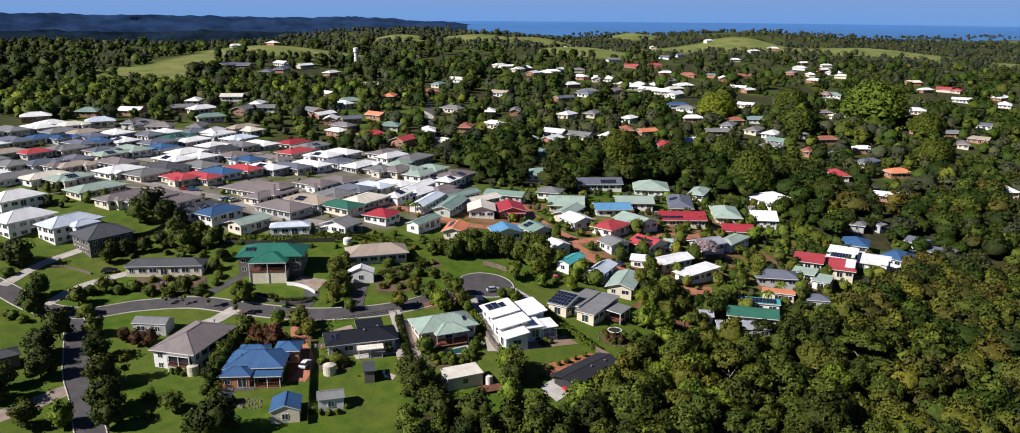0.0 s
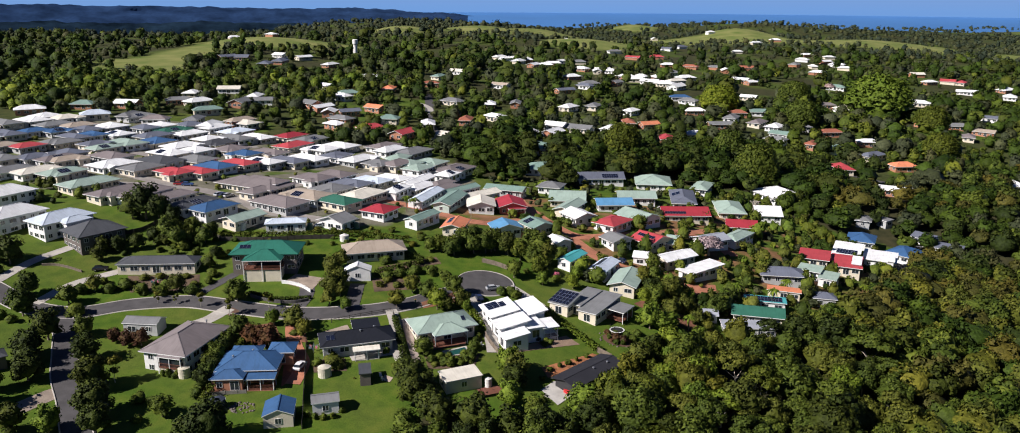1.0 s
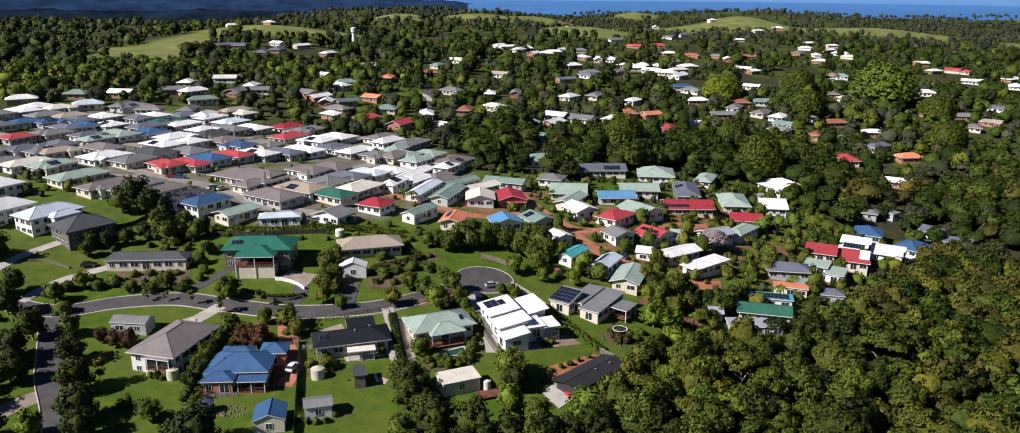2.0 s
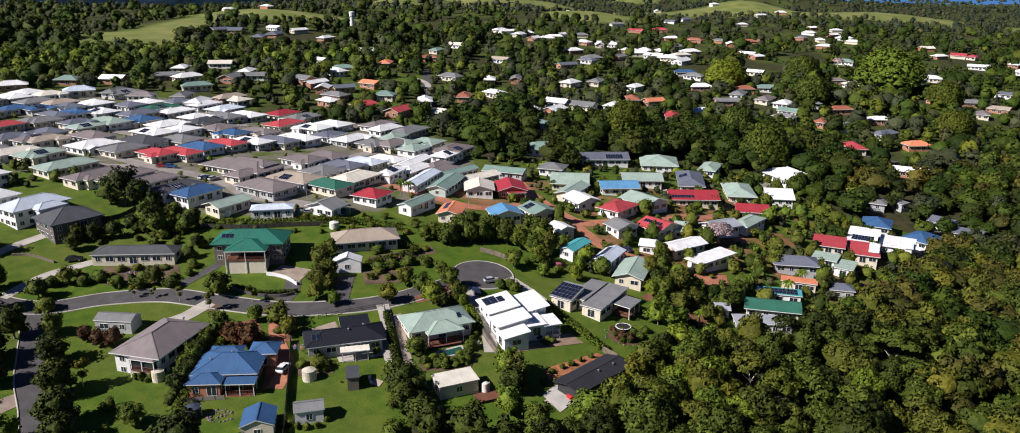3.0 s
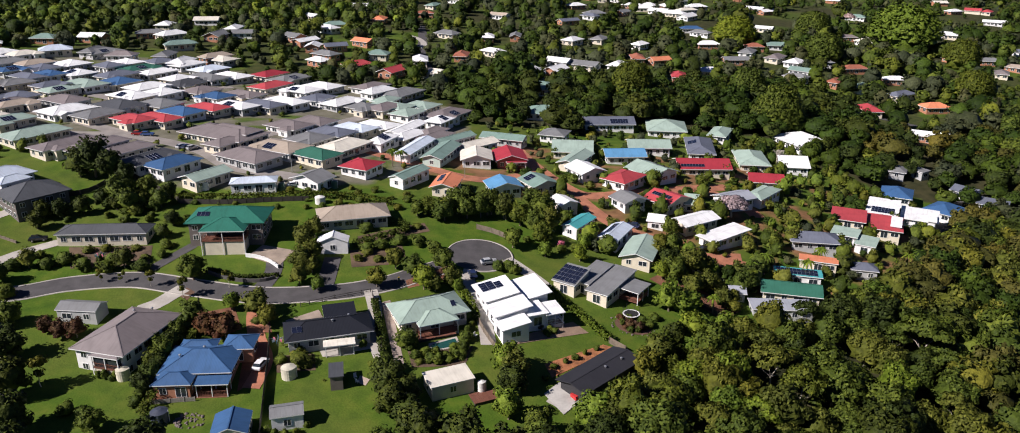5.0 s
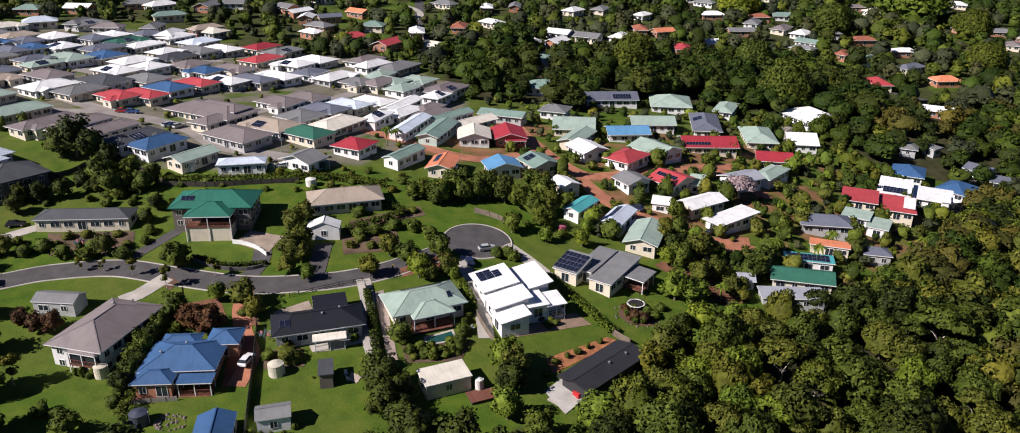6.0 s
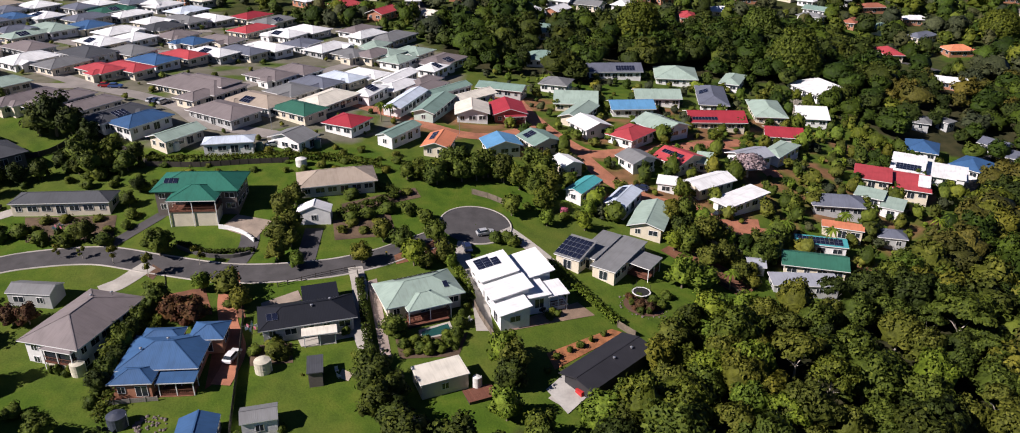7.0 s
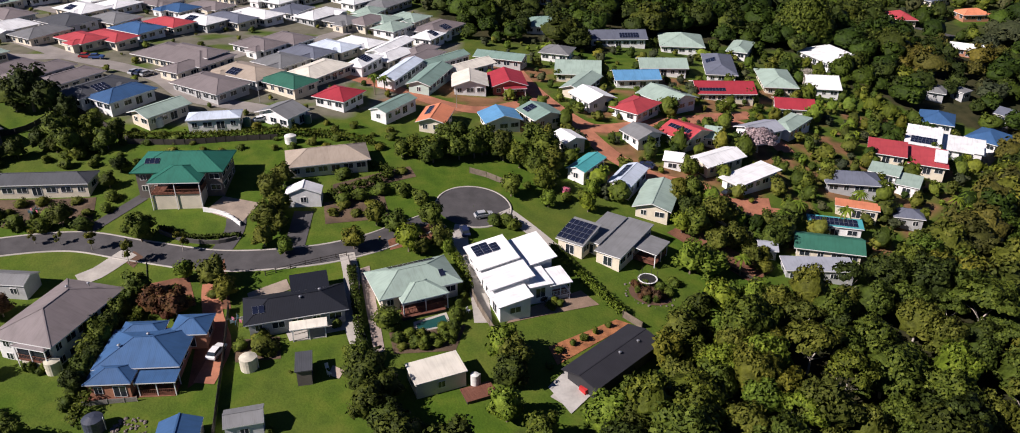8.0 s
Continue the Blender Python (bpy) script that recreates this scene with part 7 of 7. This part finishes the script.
# water tower among the far trees
_wx, _wy = -195.8, 937.0
tower = root_at("water_tower", _wx, _wy, 0, "tall pale concrete water tower among distant trees", "water tower")
child("shaft", Boxes().tube((0, 0, -2), 2.5, 15, 0, 20, 2.2).mesh("shaft", WHITE), tower)
child("bowl", Boxes().tube((0, 0, 12.5), 2.2, 1.2, 0, 20, 3.1).tube((0, 0, 13.7), 3.1, 4.5, 0, 20).tube((0, 0, 18.2), 3.1, 0.6, 0, 20, 1.0).mesh("bowl", WHITE), tower)

# tarpaulin and washing line
_rx, _ry = 11.4, 173.9
tarp = new("tarpaulin", Boxes().add((0, 0, 0.5), (2.4, 1.6, 1.0), 0).add((0.5, 0, 0.55), (0.7, 1.64, 1.04), 1).mesh("tarpaulin", simple_mat("red_canvas", (0.55, 0.03, 0.03), 0.7), WHITE))
tarp.matrix_basis = pose(_rx, _ry, ground_z(_rx, _ry), 0, 0, 40)
tagged(tarp, "red and white striped canvas-covered stack in a yard", "canvas")


# small things on roofs and verges
def wheelie_bin(x, y):
    b = Boxes()
    b.add((0, 0, 0.45), (0.36, 0.36, 1.1), 0)
    ob = new("wheelie_bin", b.add((0, 0, 1.03), (0.42, 0.46, 0.08), 1).mesh("wheelie_bin", GREEN_TANK, simple_mat("yellow_lid", (0.6, 0.40, 0.03), 0.5)))
    ob.matrix_basis = pose(x, y, ground_z(x, y), 0, 0, 20)
    tagged(ob, "green wheelie bin with a yellow lid at the kerb", "bin")


wheelie_bin(-29.9, 212.8)


def hoist(x, y, label):
    """A rotary clothes line."""
    ob = root_at("clothes_line", x, y, 15, label, "clothes line")
    child("pole", Boxes().tube((0, 0, -0.2), 0.05, 2.3, 0, 8).mesh("pole", ALLOY), ob)
    for i in range(4):
        child("arm", Boxes().add((0.85, 0, 2.0), (1.7, 0.05, 0.05)).mesh("arm", ALLOY), ob, pose(0, 0, 0, 0, 0, 90 * i))
    cloth = [WHITE, simple_mat("blue_cloth", (0.12, 0.35, 0.45)), simple_mat("pink_cloth", (0.5, 0.15, 0.2))]
    for i in range(6):
        child("washing", Boxes().add((0.9, 0, 1.6), (0.6, 0.03, 0.7)).mesh("washing", cloth[i % 3]), ob, pose(0, 0, 0, 0, 0, 60 * i + 20))


hoist(-51.6, 185.3, "rotary clothes line hung with washing")
hoist(-105.5, 218.2, "rotary clothes line on a back lawn")


def garden_seat(x, y, yaw):
    ob = root_at("garden_chair", x, y, yaw, "white outdoor chair beside the fire pit", "chair", "outdoor chairs")
    child("seat", Boxes().add((0, 0, 0.42), (0.6, 0.6, 0.08)).mesh("seat", WHITE), ob)
    child("backrest", Boxes().add((0, 0.28, 0.75), (0.6, 0.07, 0.65)).mesh("backrest", WHITE), ob)
    for sx in (-1, 1):
        for sy in (-1, 1):
            child("leg", Boxes().add((sx * 0.25, sy * 0.25, 0.15), (0.06, 0.06, 0.5)).mesh("leg", WHITE), ob)


garden_seat(-33.2, 175.3, 30)
garden_seat(-32.5, 173.8, 140)
garden_seat(-10.0, 191.9, 60)

# rock-edged vegetable bed and boulders
STONE = simple_mat("grey_stone", (0.16, 0.13, 0.12), 0.9, 2.5, 0.6, 1.3, 0.6)


def rock(x, y, r, seed):
    g = random.Random(seed)
    bm = bmesh.new()
    bmesh.ops.create_icosphere(bm, subdivisions=1, radius=r)
    for v in bm.verts:
        v.co *= g.uniform(0.75, 1.2)
        v.co.z *= 0.7
    me = bpy.data.meshes.new("rock")
    bm.to_mesh(me)
    bm.free()
    me.materials.append(STONE)
    ob = new("rock", me)
    ob.matrix_basis = pose(x, y, ground_z(x, y) + r * 0.25)
    tagged(ob, "grey garden stone in a round bed", "rock", "garden stones")


_bx, _by = -61.1, 160.8
for _i in range(46):
    _r = random.Random(_i)
    _a, _q = _r.uniform(0, 6.28), 2.3 * math.sqrt(_r.random())
    rock(_bx + _q * math.cos(_a) * 1.3, _by + _q * math.sin(_a), _r.uniform(0.18, 0.38), _i)
_cx, _cy = 26.3, 203.2
for _i in range(26):
    _a = _i * 0.24
    rock(_cx + (4.6 + 0.35 * (_i % 4)) * math.cos(_a), _cy + (3.9 + 0.3 * (_i % 3)) * math.sin(_a), 0.14 + 0.06 * (_i % 4), 100 + _i)


def lamp_post(x, y):
    ob = root_at("street_lamp", x, y, 0, "slim grey steel street lamp beside the road", "street lamp", "street lamps")
    child("pole", Boxes().tube((0, 0, -0.3), 0.09, 6.6, 0, 8, 0.06).mesh("pole", ALLOY), ob)
    child("arm", Boxes().add((0.6, 0, 6.3), (1.3, 0.07, 0.07)).mesh("arm", ALLOY), ob)
    child("head", Boxes().add((1.35, 0, 6.28), (0.55, 0.22, 0.12)).mesh("head", ALLOY), ob)


lamp_post(-72.8, 275.7)
lamp_post(-18.9, 284.0)
for _x, _y, _h in ((5.1, 178.5, 0), (7.0, 182.9, 0), (9.5, 185.1, 0), (11.7, 186.9, 0), (13.9, 189.0, 0), (16.6, 191.1, 0)):
    tree(_x, _y, 1.3 + (_x % 1) * 0.6, 0.75 + (_y % 1) * 0.4, "bush")
for _x, _y, _h in ((7.5, 196.1, 0), (5.9, 195.3, 0), (6.5, 196.9, 0)):
    tree(_x, _y, 1.8, 1.2, "bush")


def palm_crown(seed):
    g = random.Random(seed)
    v, f = [], []
    for k in range(16):
        a, up = 2 * math.pi * k / 16 + g.uniform(-0.15, 0.15), g.uniform(0.05, 0.9)
        d, s = Vector((math.cos(a), math.sin(a), 0)), Vector((-math.sin(a), math.cos(a), 0))
        prev = None
        for i in range(6):
            u = i / 5
            c = d * u + Vector((0, 0, up * u - 1.15 * u * u)) * 0.8
            w = 0.13 * math.sin(math.pi * (0.12 + 0.86 * u))
            b = len(v)
            v += [tuple(c - s * w - Vector((0, 0, w * 0.5))), tuple(c), tuple(c + s * w - Vector((0, 0, w * 0.5)))]
            if prev is not None:
                f += [(prev, prev + 1, b + 1, b), (prev + 1, prev + 2, b + 2, b + 1)]
            prev = b
    return mesh_of("fronds", v, f, (LEAF["lime"],))


PALM = [palm_crown(i) for i in range(3)]


def palm(x, y, h, r):
    ob = root_at("palm", x, y, (x * 40) % 360, "palm with arching bright green fronds", "palm", "palms")
    child("trunk", Boxes().tube((0, 0, -0.4), 0.2, h + 0.4, 0, 8, 0.13).mesh("trunk", BARK), ob)
    m = pose(0, 0, h) @ Matrix.Diagonal((r, r, r, 1))
    child("fronds", PALM[int(x + y) % 3], ob, m)


for _x, _y in ((86.2, 222.2), (80.4, 214.5), (91.4, 226.6), (78.8, 217.7), (78.7, 239.1), (86.3, 250.2), (120.2, 260.3), (112.9, 252.7), (-43.2, 288.9), (-40.9, 292.8), (65.3, 240.3), (62.3, 235.2), (66.9, 238.6), (47.2, 213.8), (65.4, 240.5)):
    palm(_x, _y, 4.2 + (_x % 1) * 2, 2.4)


def bare_tree(x, y, h, seed, label):
    """A leafless tree: limbs that fork three times."""
    g = random.Random(seed)
    ob = root_at("bare_tree", x, y, 0, label, "tree", "bare trees")
    bx = Boxes()

    def grow(p, d, n, r, depth):
        q = p + d * n
        m = Matrix.Translation(p) @ d.to_track_quat("Z", "X").to_matrix().to_4x4()
        k = len(bx.v)
        bx.tube((0, 0, 0), r, n, 0, 6, r * 0.7)
        bx.v[k:] = [tuple(m @ Vector(c)) for c in bx.v[k:]]
        if depth:
            for _ in range(4 if depth > 1 else 5):
                e = (d + Vector((g.gauss(0, 0.5), g.gauss(0, 0.5), g.gauss(0.1, 0.3)))).normalized()
                grow(q - d * n * g.uniform(0, 0.25), e, n * g.uniform(0.6, 0.85), r * 0.6, depth - 1)

    grow(Vector((0, 0, -0.3)), Vector((0, 0, 1)), h * 0.33, h * 0.025, 4)
    child("crown", bx.mesh("limbs", PALE_BARK), ob)


bare_tree(101.7, 345.4, 9, 3, "pale leafless tree with a spreading crown")

for _k, (_x, _y) in enumerate(((24.1, 201.5), (25.3, 200.8), (27.1, 200.7), (28.9, 202.4), (30.6, 204.9), (31.5, 207.7), (29.6, 205.5), (28.0, 203.5), (23.7, 203.5), (26.2, 202.5))):
    tree(_x, _y, 1.2 + 0.5 * (_k % 3), 0.9 + 0.2 * (_k % 2), "red" if _k % 3 == 0 else "bush", None, "bush")
for _k, (_x, _y) in enumerate(((-20.6, 183.7), (-18.7, 182.1), (-16.9, 181.7), (-15.0, 182.2), (-13.3, 183.9), (-12.3, 186.5), (-23.2, 186.2), (-22.0, 182.8), (-17.7, 183.6), (-15.9, 183.7), (-11.9, 193.6), (-12.0, 189.8))):
    tree(_x, _y, 1.8 + 0.7 * (_k % 3), 1.3 + 0.25 * (_k % 2), "bush")
for _k, (_x, _y) in enumerate(((-47.3, 182.2), (-45.2, 180.9), (-46.3, 182.9), (-43.6, 178.4), (-33.5, 186.1), (-82.6, 172.8), (-81.1, 172.3), (-83.9, 173.0), (-80.5, 172.9))):
    tree(_x, _y, 1.6 + 0.6 * (_k % 3), 1.5 - 0.1 * _k, "olive" if _k < 3 else "bush", None, "bush")

# a dark row of trees between two houses, and tall trees by the black shed
for _k, (_x, _y) in enumerate(((-73.6, 187.0), (-73.2, 183.0), (-73.0, 179.0), (-72.6, 175.4), (-72.4, 171.4), (-72.2, 167.6))):
    tree(_x, _y, 4.4 + 0.5 * (_k % 3), 2.2, "dark" if _k % 2 else "round")
tree(-2.2, 165.4, 7.0, 3.0, "lime")
tree(3.6, 160.8, 6.4, 3.0, "round")
tree(-1.0, 177.2, 7.2, 3.2, "olive")

# shrubs round the garden sheds and the tank
tree(-45.4, 179.4, 3.4, 3.0, "olive", None, "bush")
for _x, _y in ((-46.2, 158.6), (-44.4, 157.8), (-40.6, 158.2), (-39.2, 160.4), (-42.4, 157.6)):
    tree(_x, _y, 1.7, 1.0, "bush")
# garden trees that stand among the cottages
tree(66.4, 275.4, 7.0, 5.4, "purple")
tree(39.7, 234.6, 6.0, 3.2, "dark")
tree(62.1, 234.0, 5.4, 3.0, "dark")
tree(39.5, 212.2, 5.6, 4.4, "lime")
tree(50.0, 224.8, 4.0, 2.4, "olive")
tree(53.1, 215.9, 3.2, 2.2, "olive")
tree(62.6, 302.2, 3.6, 2.4, "round")
# shrubs in the soil beds along the street
for _x, _y in ((-111.7, 218.4), (-110.4, 221.8), (-105.3, 218.0), (-106.2, 222.7), (-100.2, 219.8), (-98.8, 223.6), (-94.9, 219.4), (-41.5, 221.4), (-39.5, 224.7), (-36.4, 221.5), (-33.9, 225.8), (-31.3, 223.1), (-40.8, 231.4), (-38.0, 234.1), (-34.8, 236.0), (-31.7, 238.6), (-28.9, 240.9)):
    tree(_x, _y, 1.6 + (_x % 1) * 1.2, 1.3 + (_y % 1) * 0.7, "bush", "dark" if _y % 1 < 0.4 else "olive", "bush")
for _x, _y in ((-71.8, 190.7), (-69.8, 193.5), (-66.6, 194.9), (-63.6, 191.8), (-58.7, 193.8), (-58.9, 198.6), (-49.3, 179.9), (-46.5, 181.7), (-43.6, 178.4), (-20.9, 181.1), (-17.7, 183.9), (-14.3, 185.1), (-25.7, 213.0), (-21.9, 216.3)):
    tree(_x, _y, 1.4 + (_x % 1) * 1.0, 1.1 + (_y % 1) * 0.6, "bush", "olive" if _x % 1 < 0.5 else "round", "bush")
